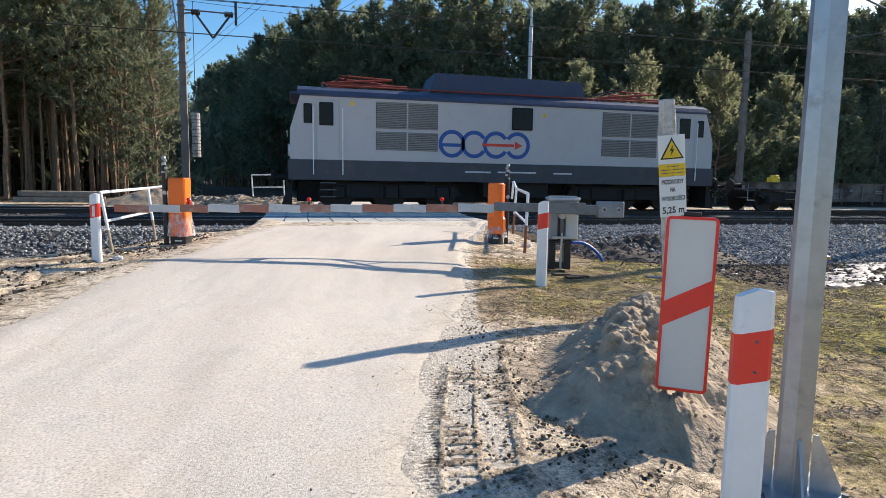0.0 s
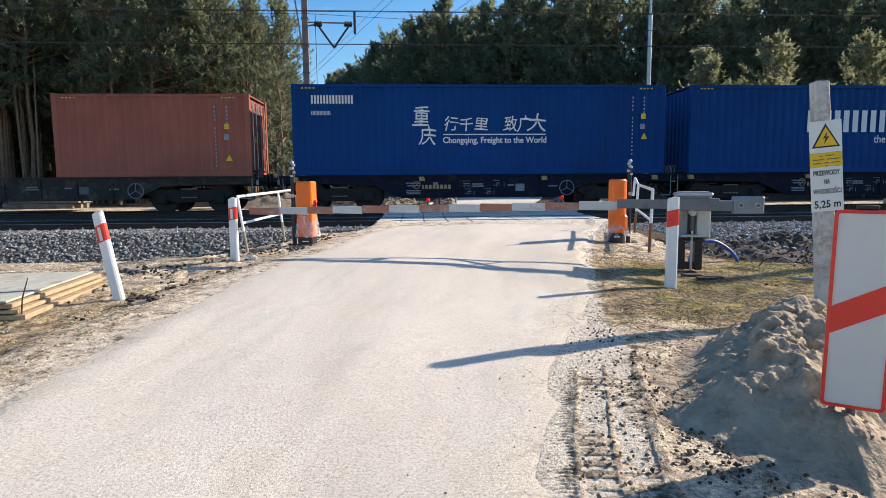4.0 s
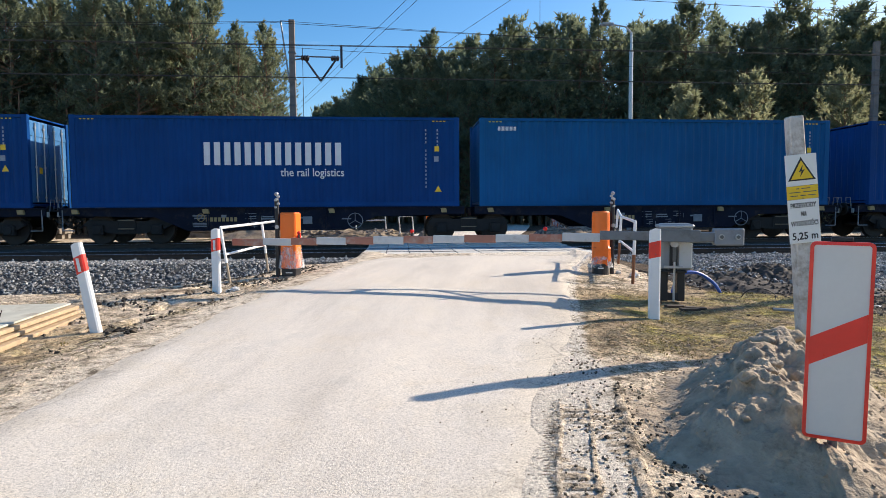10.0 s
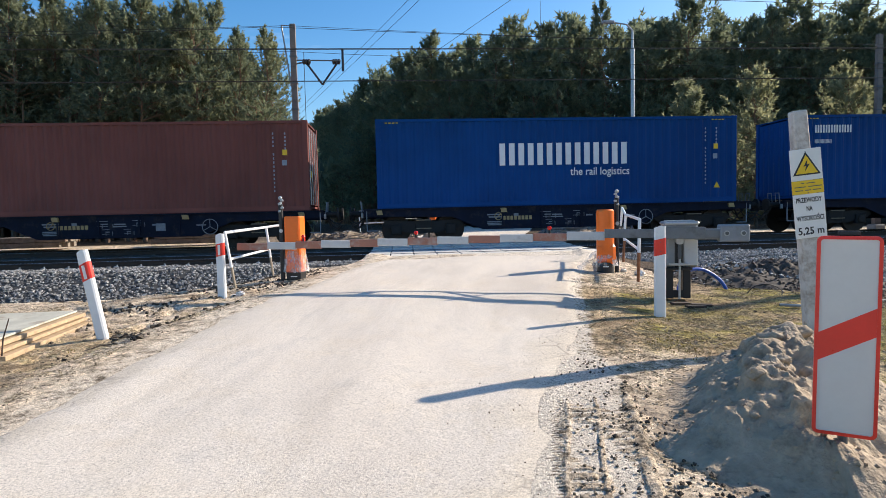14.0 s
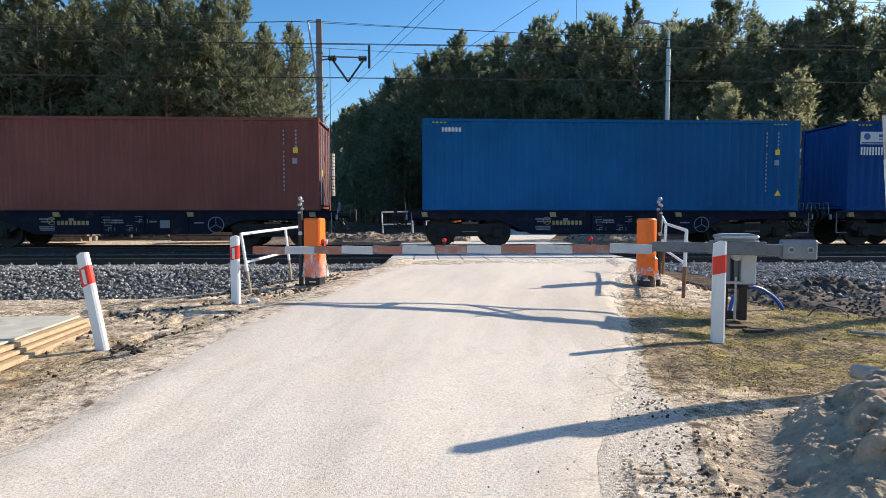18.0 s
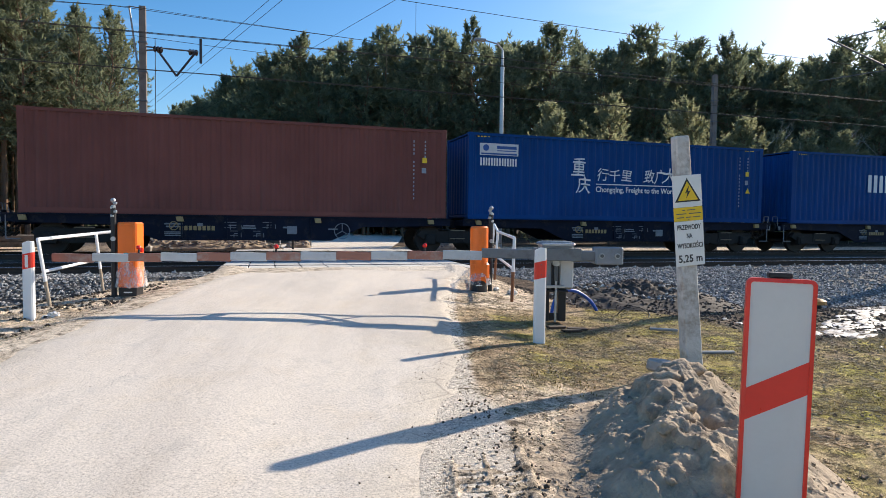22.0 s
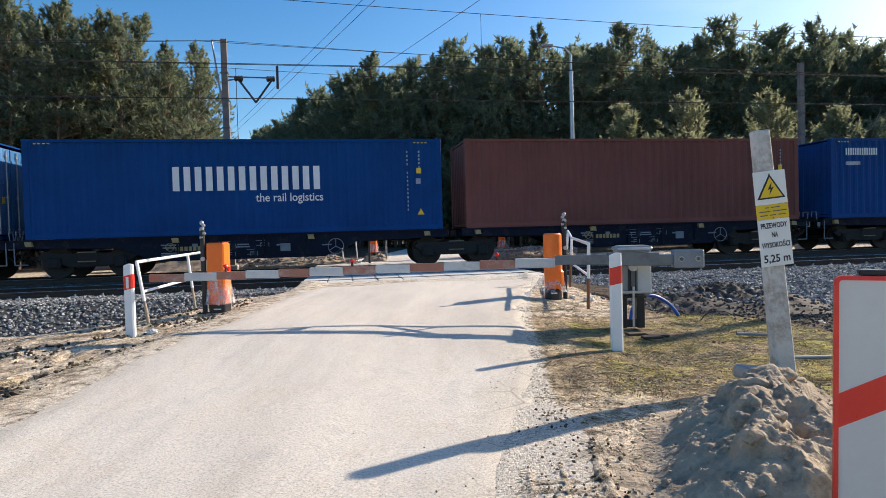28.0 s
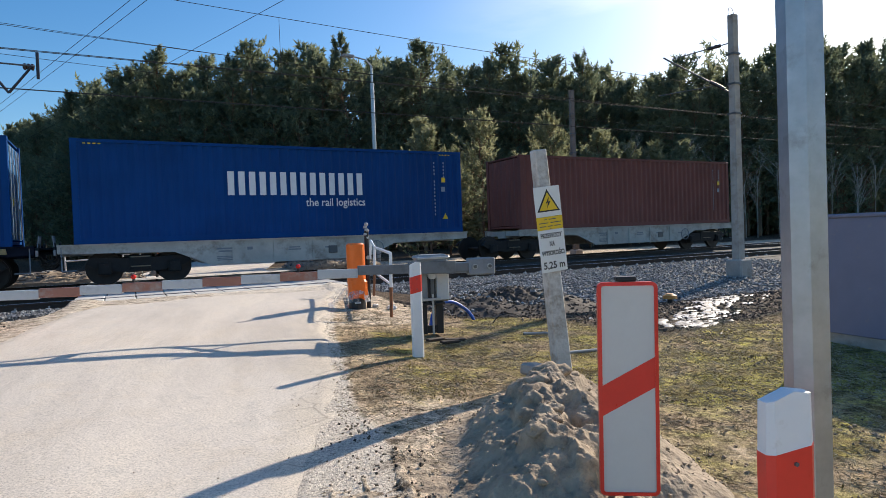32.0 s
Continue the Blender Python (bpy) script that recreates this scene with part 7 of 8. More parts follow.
def wires():
    def wire(name, a, b, sag, label, r=0.0078, n=24):
        a, b = Vector(a), Vector(b)
        cu = bpy.data.curves.new(name, "CURVE")
        cu.dimensions, cu.bevel_depth, cu.bevel_resolution = "3D", r, 1
        sp = cu.splines.new("POLY")
        sp.points.add(n)
        for i in range(n + 1):
            k = i / n
            p = a.lerp(b, k)
            sp.points[i].co = (p.x, p.y, p.z - 4 * sag * k * (1 - k), 1)
        cu.materials.append(M["wire"])
        return tagged(new(name, cu), label, "wire", "overhead wires")
    for y in (T1, T2):
        for dy in (-0.02, 0.06):
            wire("contact_wire", (-160, y + dy, 5.55), (220, y + dy, 5.55), 0.0, "contact wire stretched level over the track", 0.0085)
        for x0, x1 in ((-140, -70), (-70, -4), (-4, 62), (62, 128), (128, 200)):
            wire("catenary_wire", (x0, y, 7.35), (x1, y, 7.35), 0.7, "sagging carrier wire over the track")
            for i in range(1, 8):
                k = i / 8
                z = 7.35 - 4 * 0.7 * k * (1 - k)
                x = x0 + (x1 - x0) * k
                if -30 < x < 50:
                    wire("dropper", (x, y, z), (x, y, 5.56), 0.0, "thin dropper between carrier and contact wire", 0.006, 1)
    for z, y in ((8.3, 24.4), (7.3, 24.3)):
        wire("feeder_wire", (-70, y, z), (-3.9, y, z), 0.5, "feeder wire along the masts")
        wire("feeder_wire", (-3.9, y, z), (60, y, z), 0.8, "feeder wire along the masts")
    for x in (1.2, 1.55, 4.5):
        wire("power_line", (x + 0.33 * 30, -11.5, 8.2), (x - 0.33 * 60, 78.5, 8.2), 0.4, "power line crossing above the road and tracks")


wires()


def far_side_things():
    for x, y, w, top, mid, lab in ((-1.38, 25.2, 1.2, 1.09, 0.60, "white tubular railing on the far side of the tracks"), (0.39, 25.2, 0.55, 0.76, 0.0, "small white tubular frame beyond the tracks")):
        r = thing("railing", pose(x, y, 0.04), lab, "railing", "short railings")
        for px in (0, w):
            part("post", rod(B(), (px, 0, -0.1), (px - 0.06, 0, top), 0.025, 8), M["white"], r)
        for z in (top, mid):
            if z:
                part("rail_bar", rod(B(), (-0.06, 0, z), (w - 0.06, 0, z + 0.03), 0.025, 8), M["white"], r)
    for x0, y0, n in ((-14.5, 25.6, 5), (-8.6, 26.2, 4)):
        s = thing("timber_pile", pose(x0, y0, -0.05, 0, 0, 4), "low pile of old grey timber beyond the tracks", "timber pile", "timber piles")
        rnd = random.Random(int(-x0))
        for i in range(n):
            for lay in range(2):
                part("beam", box(B(), rnd.uniform(-0.2, 0.2), 0.24 * i, 0.12 + 0.22 * lay, 2.6, 0.22, 0.20, bevel=0.01), M["wood_old"], s)
    slim = thing("marker_post", pose(2.22, 27.0, -0.15), "slim grey steel post on the far side of the tracks", "post")
    part("post", rod(B(), (0, 0, -0.1), (0, 0, 3.35), 0.04, 10), M["steel"], slim)
    part("cap", rod(B(), (0, 0, 3.35), (0, 0, 3.42), 0.055, 10, 0.03), M["dark_grey"], slim)
    for x in (1.70, 7.45):
        square_column(pose(x, 27.4, 0.14, 0, 0, 180 + ROAD_YAW), "orange barrier column with pale film beyond the tracks")
    bell = thing("bell_post", pose(1.39, 25.0, 0.30), "slim post with two small metal heads beyond the tracks", "post", "slim black posts")
    part("post", rod(B(), (0, 0, -0.6), (0, 0, 1.3), 0.045, 10), M["black"], bell)
    for px in (-0.12, 0.12):
        part("head", ball(B(), px, 0, 1.42, 0.11, 2, (1, 0.8, 1.2)), M["steel"], bell, "small bright metal head")
    m = B()
    rings, seg = 14, 40
    rows = []
    for i in range(rings + 1):
        rr = i / rings
        rows.append([m.verts.new((4.2 + 2.6 * rr * math.cos(2 * math.pi * j / seg), 26.2 + 1.3 * rr * math.sin(2 * math.pi * j / seg), -0.2 + 0.75 * (1 - rr) + 0.12 * noise.noise((j * 0.5, i * 0.5, 2)))) for j in range(seg if i else 1)])
    for j in range(seg):
        m.faces.new((rows[0][0], rows[1][j], rows[1][(j + 1) % seg]))
    for p, q in zip(rows[1:], rows[2:]):
        for j in range(seg):
            m.faces.new((p[j], q[j], q[(j + 1) % seg], p[(j + 1) % seg]))
    m.transform(Matrix.Translation((-9.5, 0.6, 0)))
    tagged(part("sand_mound", m, M["heap"], None, "", True), "low sand heap on the far side of the tracks", "sand mound")


far_side_things()


def rubble_banks():
    """Low banks of sand, stones and sticks beyond the far track, on both sides of the road."""
    rnd = random.Random(88)
    for x0, x1, y0, y1, top in ((-4.6, 1.1, 24.3, 26.6, 0.42), (1.2, 2.3, 26.6, 28.4, 0.36), (6.4, 10.5, 25.2, 28.6, 0.45)):
        cx, cy, hx, hy = (x0 + x1) / 2, (y0 + y1) / 2, (x1 - x0) / 2, (y1 - y0) / 2

        def height(x, y):
            r = max(0.0, 1 - ((x - cx) / hx) ** 4 - ((y - cy) / hy) ** 4)
            return -0.22 + r ** 0.5 * (top + 0.18 * noise.noise((x * 1.3, y * 1.3, 3)) + 0.14 * (0.3 - abs(noise.noise((x * 3, y * 3, 4)))) + 0.06 * noise.noise((x * 8, y * 8, 4)))
        xs, ys = list(np.linspace(x0, x1, int(hx * 26))), list(np.linspace(y0, y1, int(hy * 26)))
        nx = len(xs)
        me = bpy.data.meshes.new("rubble_bank")
        me.from_pydata([(x, y, height(x, y)) for y in ys for x in xs], [], [(j * nx + i, j * nx + i + 1, (j + 1) * nx + i + 1, (j + 1) * nx + i) for j in range(len(ys) - 1) for i in range(nx - 1)])
        tagged(part("rubble_bank", me, M["heap"], None), "low bank of sand and rubble beyond the tracks", "rubble", "rubble banks")
        spots = [(x, y, height(x, y)) for x, y in ((rnd.uniform(x0, x1), rnd.uniform(y0, y1)) for _ in range(int(160 * hx)))]
        tagged(stone_mesh([p for p in spots if p[2] > -0.1], "rubble", M["stones"], None, (0.02, 0.08), 90 + int(x0 + 6)), "broken stones lying on the sand bank", "rubble", "", "stuff")
        sticks = B()
        for _ in range(int(6 * hx)):
            x, y = rnd.uniform(x0 + 0.3, x1 - 0.3), rnd.uniform(y0 + 0.2, cy)
            z, a, ln = height(x, y) + 0.03, rnd.uniform(-0.5, 0.5), rnd.uniform(0.2, 0.55)
            rod(sticks, (x - ln * math.cos(a), y, z - ln * math.sin(a) * 0.4), (x + ln * math.cos(a), y, z + ln * math.sin(a) * 0.4), 0.018, 5)
        tagged(part("dead_sticks", sticks, M["wood_old"], None), "bare grey sticks lying on the sand bank", "sticks", "", "stuff")


rubble_banks()

# ---- the train ----
# along the train, metres behind the locomotive's front: where each container begins, and its kind
CARGO = [
    (66.06, "orange"), (73.43, "slogan2"), (86.47, "brand"), (100.13, "slogan2"), (113.13, "plain"), (127.10, "slogan"), (140.0, "plain"), (153.71, "brand"), (166.76, "slogan"),
    (180.17, "brand"), (193.02, "plain"), (206.72, "brand"), (222.20, "slogan2"), (236.04, "brand"), (249.02, "brown"), (263.37, "brand"), (277.73, "slogan2"),
    (292.41, "plain"), (307.76, "plain"), (321.81, "brown"), (337.22, "plain"), (351.01, "slogan"), (363.85, "slogan"), (377.36, "brand"), (390.12, "brown"),
    (403.62, "brown"), (416.58, "slogan"), (430.22, "brand"), (443.05, "plain"), (456.76, "slogan"), (469.58, "brand"), (482.97, "brown"), (495.90, "slogan"),
    (508.91, "brand"), (521.87, "brown"), (535.39, "slogan2"), (547.97, "slogan2"), (561.32, "slogan"), (574.32, "slogan"), (587.88, "brand"), (602.7, "brown"),
]
V_T = [0, 4, 8, 12, 16, 20, 24, 28, 32]
V = [19.41, 19.09, 18.77, 18.43, 18.29, 18.18, 18.0, 17.86, 17.72]


def gone(t):
    """How far the train has gone to the left after t seconds: its speed falls slowly."""
    s, tt = 0.0, 0.0
    while tt < t - 1e-9:
        d = min(0.5, t - tt)
        s += d * float(np.interp(tt + d / 2, V_T, V))
        tt += d
    return s


MOVERS = []
HC, CL, CW = 2.896, 12.19, 2.438
FLOOR = 1.165


def corrugated(length, height):
    """One long side of a container: trapezoid ribs between the rails, facing -y at y = 0."""
    bm = B()
    x0, x1, z0, z1 = 0.16, length - 0.16, 0.16, height - 0.10
    pitch, deep = 0.278, 0.036
    n = int((x1 - x0) / pitch)
    pitch = (x1 - x0) / n
    pts = []
    for i in range(n):
        x = x0 + i * pitch
        pts += [(x, 0.0), (x + 0.26 * pitch, 0.0), (x + 0.5 * pitch, deep), (x + 0.76 * pitch, deep)]
    pts.append((x1, 0.0))
    lo, hi = [bm.verts.new((x, y, z0)) for x, y in pts], [bm.verts.new((x, y, z1)) for x, y in pts]
    for i in range(len(pts) - 1):
        bm.faces.new((lo[i], lo[i + 1], hi[i + 1], hi[i]))
    return bm


def container_meshes(length, height):
    out = {}
    side = corrugated(length, height)
    bmesh.ops.translate(side, verts=side.verts, vec=(0, -CW / 2 + 0.02, 0))
    out["side_wall"] = mesh_of(side, "side_wall")
    back = corrugated(length, height)
    bmesh.ops.scale(back, verts=back.verts, vec=(1, -1, 1))
    bmesh.ops.translate(back, verts=back.verts, vec=(0, CW / 2 - 0.02, 0))
    out["back_wall"] = mesh_of(back, "back_wall")
    out["roof"] = mesh_of(box(B(), length / 2, 0, height - 0.03, length - 0.1, CW - 0.1, 0.04), "roof")
    out["floor"] = mesh_of(box(B(), length / 2, 0, 0.10, length - 0.1, CW - 0.1, 0.08), "floor")
    for name, z, h in (("top_rail", height - 0.055, 0.09), ("bottom_rail", 0.085, 0.15)):
        bm = B()
        for y in (-1, 1):
            box(bm, length / 2, y * (CW / 2 - 0.03), z, length - 0.2, 0.055, h)
        out[name] = mesh_of(bm, name)
    for k, x in enumerate((0.09, length - 0.09)):
        for j, y in enumerate((-1, 1)):
            bm = B()
            box(bm, x, y * (CW / 2 - 0.075), height / 2, 0.17, 0.15, height - 0.2, bevel=0.01)
            for z in (0.06, height - 0.06):
                box(bm, x, y * (CW / 2 - 0.08), z, 0.178, 0.162, 0.118, bevel=0.008)
            out[f"corner_post{k}{j}"] = mesh_of(bm, "corner_post")
    end = corrugated(CW, height)
    bmesh.ops.transform(end, matrix=Matrix.Translation((0.04, CW / 2, 0)) @ Matrix.Rotation(radians(-90), 4, "Z"), verts=end.verts)
    out["front_wall"] = mesh_of(end, "front_wall")
    for k, y in enumerate((-0.555, 0.555)):
        bm = B()
        box(bm, length - 0.07, y, height / 2 + 0.02, 0.05, 1.05, height - 0.32, bevel=0.008)
        for z in (0.55, 1.15, 1.75, 2.35):
            box(bm, length - 0.04, y, z * height / 2.9, 0.03, 0.98, 0.14)
        out[f"door{k}"] = mesh_of(bm, "door")
    for k, y in enumerate((-0.78, -0.30, 0.30, 0.78)):
        bm = rod(B(), (length - 0.012, y, 0.2), (length - 0.012, y, height - 0.2), 0.02, 6)
        for z in (0.35, height - 0.35, height * 0.45):
            box(bm, length - 0.015, y, z, 0.04, 0.09, 0.05)
        out[f"lock_rod{k}"] = mesh_of(bm, "lock_rod")
    return out


LONG, SHORT = container_meshes(CL, HC), container_meshes(6.06, 2.59)


def bars(rows):
    """Small unreadable print as plain bars: x, z, width, height."""
    bm = B()
    for x, z, w, h in rows:
        box(bm, x, 0, z, w, 0.004, h)
    return bm


def brand_bars(width, height):
    """A seven-field word mark as plain upright bars."""
    bm = B()
    step = width / 7
    for i in range(7):
        x, w = i * step, step * 0.80
        for d in (0.0, w - step * 0.30):
            box(bm, x + d + step * 0.15, 0, height / 2, step * 0.30, 0.004, height)
    return bm


MARK = {
    "brand_big": mesh_of(brand_bars(4.43, 0.72), "word_mark"),
    "tag_line": words("the rail logistics", 0.36, 2.02, 0.004),
    "slogan_en": words("Chongqing, Freight to the World", 0.27, 3.40, 0.006),
    "brand_small": mesh_of(brand_bars(1.36, 0.26), "word_mark"),
    "brand_tiny": mesh_of(brand_bars(0.62, 0.13), "word_mark"),
    "panel": mesh_of(bars([(0.68, 0.19, 1.40, 0.40)]), "panel"),
    "panel_line": mesh_of(bars([(0.68, 0.04, 1.30, 0.05), (0.95, 0.26, 0.72, 0.10), (0.95, 0.15, 0.70, 0.03)]), "panel_print"),
    "rule": mesh_of(bars([(1.69, 0, 3.37, 0.035)]), "rule"),
    "code_a": mesh_of(bars([(0, -0.13 * i - (0.14 if i > 3 else 0), 0.04, 0.07) for i in range(14)]), "code_print"),
    "code_b": mesh_of(bars([(0, -0.12 * i, 0.045, 0.07) for i in range(5)]), "code_print"),
    "label": mesh_of(bars([(0, 0, 0.15, 0.17)]), "label"),
    "warn": mesh_of(prism(B(), [(-0.11, 0), (0.11, 0), (0, 0.20)], "y", -0.002, 0.002), "warning_triangle"),
    "hazard": mesh_of(bars([(0.12 * i, 0, 0.07, 0.03) for i in range(4)]), "hazard_strip"),
}


def brush(me, lean=0.16):
    """Bend plain type into a brushed hand: slanting, with swelling and wavering strokes."""
    for v in me.vertices:
        x, z = v.co.x, v.co.z
        v.co.x = x + lean * z + 0.022 * math.sin(9.0 * z + 2.0 * x)
        v.co.z = z + 0.020 * math.sin(7.0 * x) + 0.05 * (z - 0.15) * math.sin(3.1 * x + 1.0)
    return me


for key, text, size, width in (("city_a", "重", 0.66, 0.52), ("city_b", "庆", 0.60, 0.54), ("line_a", "行千里", 0.46, 1.46), ("line_b", "致", 0.50, 0.44), ("line_c", "广", 0.54, 0.44), ("line_d", "大", 0.58, 0.62)):
    MARK[key] = brush(words(text, size, width, 0.004 if key[0] == "c" else 0.003))


def mark(key, name, x, z, material, parent, label=""):
    o = tagged(part(name, MARK[key], material, parent, label), kind="stuff")
    o.location = (x, -CW / 2 + 0.012, z)
    return o


def container(kind):
    meshes, height, length = (SHORT, 2.59, 6.06) if kind == "orange" else (LONG, HC, CL)
    paint = {"orange": "orange_red", "brown": "brown", "plain": "teal_blue"}.get(kind, "blue")
    label = {
        "orange": "orange twenty-foot shipping container on a flat wagon", "brown": "brown-red forty-foot shipping container on a wagon", "plain": "plain faded blue shipping container with a small mark",
        "brand": "blue shipping container with a large white word mark", "slogan": "blue shipping container with white slogan and pale panel", "slogan2": "blue shipping container with white slogan and small mark",
    }[kind]
    c = thing("shipping_container", pose(0, 0, 0), label, "shipping container", "containers of the train")
    for key, me in meshes.items():
        if key in ("back_wall", "floor"):
            part(key, me, M[paint], c)
        elif key.startswith("lock_rod"):
            part("lock_rod", me, M["steel"], c, "steel door lock rod")
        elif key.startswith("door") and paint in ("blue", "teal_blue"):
            part("door", me, M["sunlit_door_blue"], c, "sun-bleached blue door")
        else:
            part(key.rstrip("0123456789"), me, M[paint], c)
    white, L = M["lettering"], length
    code = "code_print"
    mark("code_a", "code_print", L - 1.10, height - 0.42, M[code], c)
    mark("code_b", "code_print", L - 0.72, height - 0.42, M[code], c)
    mark("label", "label", L - 0.74, height - 1.02, M["yellow"], c, "small yellow label")
    mark("label", "label", L - 0.76, height - 1.35, M[code], c, "small pale label")
    if kind != "brown":
        mark("warn", "warning_triangle", L - 0.70, height - 1.76 if kind.startswith("slogan") else 0.48, M["yellow"], c, "small yellow warning triangle")
    if kind != "brown":
        mark("hazard", "hazard_strip", 0.35, height - 0.13, M["yellow"], c)
        mark("hazard", "hazard_strip", L - 0.85, height - 0.13, M["yellow"], c)
    part("door_sticker", box(B(), L - 0.004, -0.55, 1.20, 0.006, 0.16, 0.20), M["yellow"], c)
    if kind == "brand":
        mark("brand_big", "word_mark", 4.05, 1.34, white, c, "large white word mark as plain bars")
        mark("tag_line", "tag_line", 6.42, 0.99, white, c, "white lettering")
    if kind == "plain":
        mark("brand_tiny", "word_mark", 0.62, 2.48, white, c, "small white word mark as plain bars")
    if kind in ("slogan", "slogan2"):
        for key, x, z in (("city_a", 3.83, 1.62), ("city_b", 4.03, 1.02), ("line_a", 4.82, 1.46), ("line_b", 6.78, 1.44), ("line_c", 7.24, 1.42), ("line_d", 7.56, 1.45)):
            mark(key, "slogan_character", x, z, white, c, "white brush-written characters")
        mark("rule", "rule", 4.82, 1.30, white, c)
        mark("slogan_en", "slogan_lettering", 4.82, 1.03, white, c, "white lettering")
    if kind == "slogan":
        p = mark("panel", "panel", 0.42, 2.16, M["lettering_grey"], c, "pale panel with a round mark")
        o = part("panel_print", MARK["panel_line"], M["logo_blue"], p)
        o.location = (0, -0.004, 0)
        part("round_mark", rod(B(), (0.20, -0.006, 0.24), (0.20, -0.003, 0.24), 0.11, 18), M["logo_blue"], p)
        mark("brand_small", "word_mark", 0.42, 1.80, white, c, "white word mark as plain bars")
    if kind == "slogan2":
        mark("brand_small", "word_mark", 0.62, 2.28, white, c, "white word mark as plain bars")
        mark("brand_tiny", "word_mark", 0.62, 1.92, M["lettering_grey"], c)
    return c


CASES = {}
for u, kind in CARGO:
    if kind not in CASES:
        CASES[kind] = container(kind)
        c = CASES[kind]
    else:
        c = copy_thing(CASES[kind], pose(0, 0, 0))
    MOVERS.append((c, u, FLOOR))


# wagons: a fish-bellied sill under each load, bogies at the ends and under the joints
def sill_mesh(length):
    bm = B()
    for y in (-1.18, 1.18):
        zt = 1.163
        poly = [(0.0, zt), (0.0, 0.92), (2.9, 0.86), (3.9, 0.42), (length - 3.9, 0.42), (length - 2.9, 0.86), (length, 0.92), (length, zt)]
        prism(bm, poly, "y", y - 0.03, y + 0.03)
        box(bm, length / 2, y, 0.45, length - 8.0, 0.16, 0.03)
        box(bm, length / 2, y, zt - 0.02, length, 0.2, 0.04)
        n = int((length - 7) / 1.25)
        for i in range(n):
            box(bm, 3.9 + (i + 0.5) * (length - 7.8) / n, y + (-0.05 if y < 0 else 0.05), 0.76, 0.05, 0.05, 0.62)
    for x in (0.15, 3.0, 4.6, length / 2, length - 4.6, length - 3.0, length - 0.15):
        box(bm, x, 0, 1.02, 0.2, 2.3, 0.2)
    box(bm, length / 2, 0, 0.98, length, 0.5, 0.28)
    return mesh_of(bm, "sill")


def bogie_parts():
    frame_bm = B()
    for y in (-1.0, 1.0):
        prism(frame_bm, [(-1.35, 0.62), (-1.2, 0.78), (-0.5, 0.74), (0.5, 0.74), (1.2, 0.78), (1.35, 0.62), (1.15, 0.5), (0.45, 0.34), (-0.45, 0.34), (-1.15, 0.5)], "y", y - 0.07, y + 0.07)
        for x in (-0.9, 0.9):
            box(frame_bm, x, y * 1.05, 0.47, 0.34, 0.22, 0.34, bevel=0.03)
            rod(frame_bm, (x, y * 1.05 - 0.14, 0.47), (x, y * 1.05 + 0.14, 0.47), 0.12, 10)
        for x in (-0.25, 0.0, 0.25):
            rod(frame_bm, (x, y, 0.4), (x, y, 0.75), 0.085, 8)
    box(frame_bm, 0, 0, 0.66, 0.5, 2.2, 0.26)
    wheels = B()
    for y in (-0.75, 0.75):
        rod(wheels, (0, y - 0.065, 0), (0, y + 0.065, 0), 0.455, 24)
        rod(wheels, (0, y * 0.955 - 0.015, 0), (0, y * 0.955 + 0.015, 0), 0.485, 24)
        for k in range(3):
            a = k * 2.1
            box(wheels, 0.22 * math.cos(a), y * 1.095, 0.22 * math.sin(a), 0.1, 0.02, 0.1)
    rod(wheels, (0, -1.0, 0), (0, 1.0, 0), 0.08, 8)
    return mesh_of(frame_bm, "bogie_frame"), mesh_of(wheels, "wheelset")


BOGIE, WHEELS = bogie_parts()
WHEELSETS = []
SILLS = {}
box_me = mesh_of(box(B(), 0, 0, 0, 0.30, 0.03, 0.24, bevel=0.01), "data_plate")
tag_me = mesh_of(bars([(0, 0.10, 0.5, 0.045), (0.02, 0.02, 0.44, 0.045), (0.72, 0.08, 0.16, 0.09), (0.0, -0.14, 0.5, 0.03), (0.0, -0.19, 0.5, 0.03), (0.0, -0.24, 0.46, 0.03), (2.1, 0.06, 0.35, 0.04), (2.1, -0.01, 0.4, 0.04), (3.2, 0.02, 0.22, 0.05), (4.6, -0.02, 0.3, 0.04)]), "stencil_mark")
twist_me = mesh_of(box(prism(B(), [(-0.09, 0.05), (0.09, 0.05), (0.12, -0.09), (-0.06, -0.09)], "y", -0.05, 0.05), 0.0, -0.03, 0.03, 0.10, 0.06, 0.05, bevel=0.01), "container_catch")
wheel_bm = B()
for i in range(20):
    a, b = 2 * math.pi * i / 20, 2 * math.pi * (i + 1) / 20
    rod(wheel_bm, (0.24 * math.cos(a), 0, 0.24 * math.sin(a)), (0.24 * math.cos(b), 0, 0.24 * math.sin(b)), 0.014, 5)
for a in (1.57, 3.67, 5.76):
    rod(wheel_bm, (0, 0, 0), (0.24 * math.cos(a), 0, 0.24 * math.sin(a)), 0.012, 5)
brake_me = mesh_of(wheel_bm, "handbrake_wheel")
rung_me = mesh_of(box(B(), 0, 0, 0, 0.50, 0.03, 0.035, bevel=0.006), "step_rung")
sign_bars = []
for x, z, w, h in ((0.0, 0.0, 0.34, 0.16), (1.05, 0.02, 0.26, 0.15), (0.1, -0.24, 0.22, 0.14), (0.75, -0.24, 0.22, 0.14)):
    sign_bars += [(x, z, w, 0.016), (x, z + h, w, 0.016), (x, z + 0.016, 0.016, h - 0.016), (x + w - 0.016, z + 0.016, 0.016, h - 0.016), (x + 0.06, z + h * 0.45, w - 0.12, 0.03)]
sign_me = mesh_of(bars(sign_bars), "data_frame")
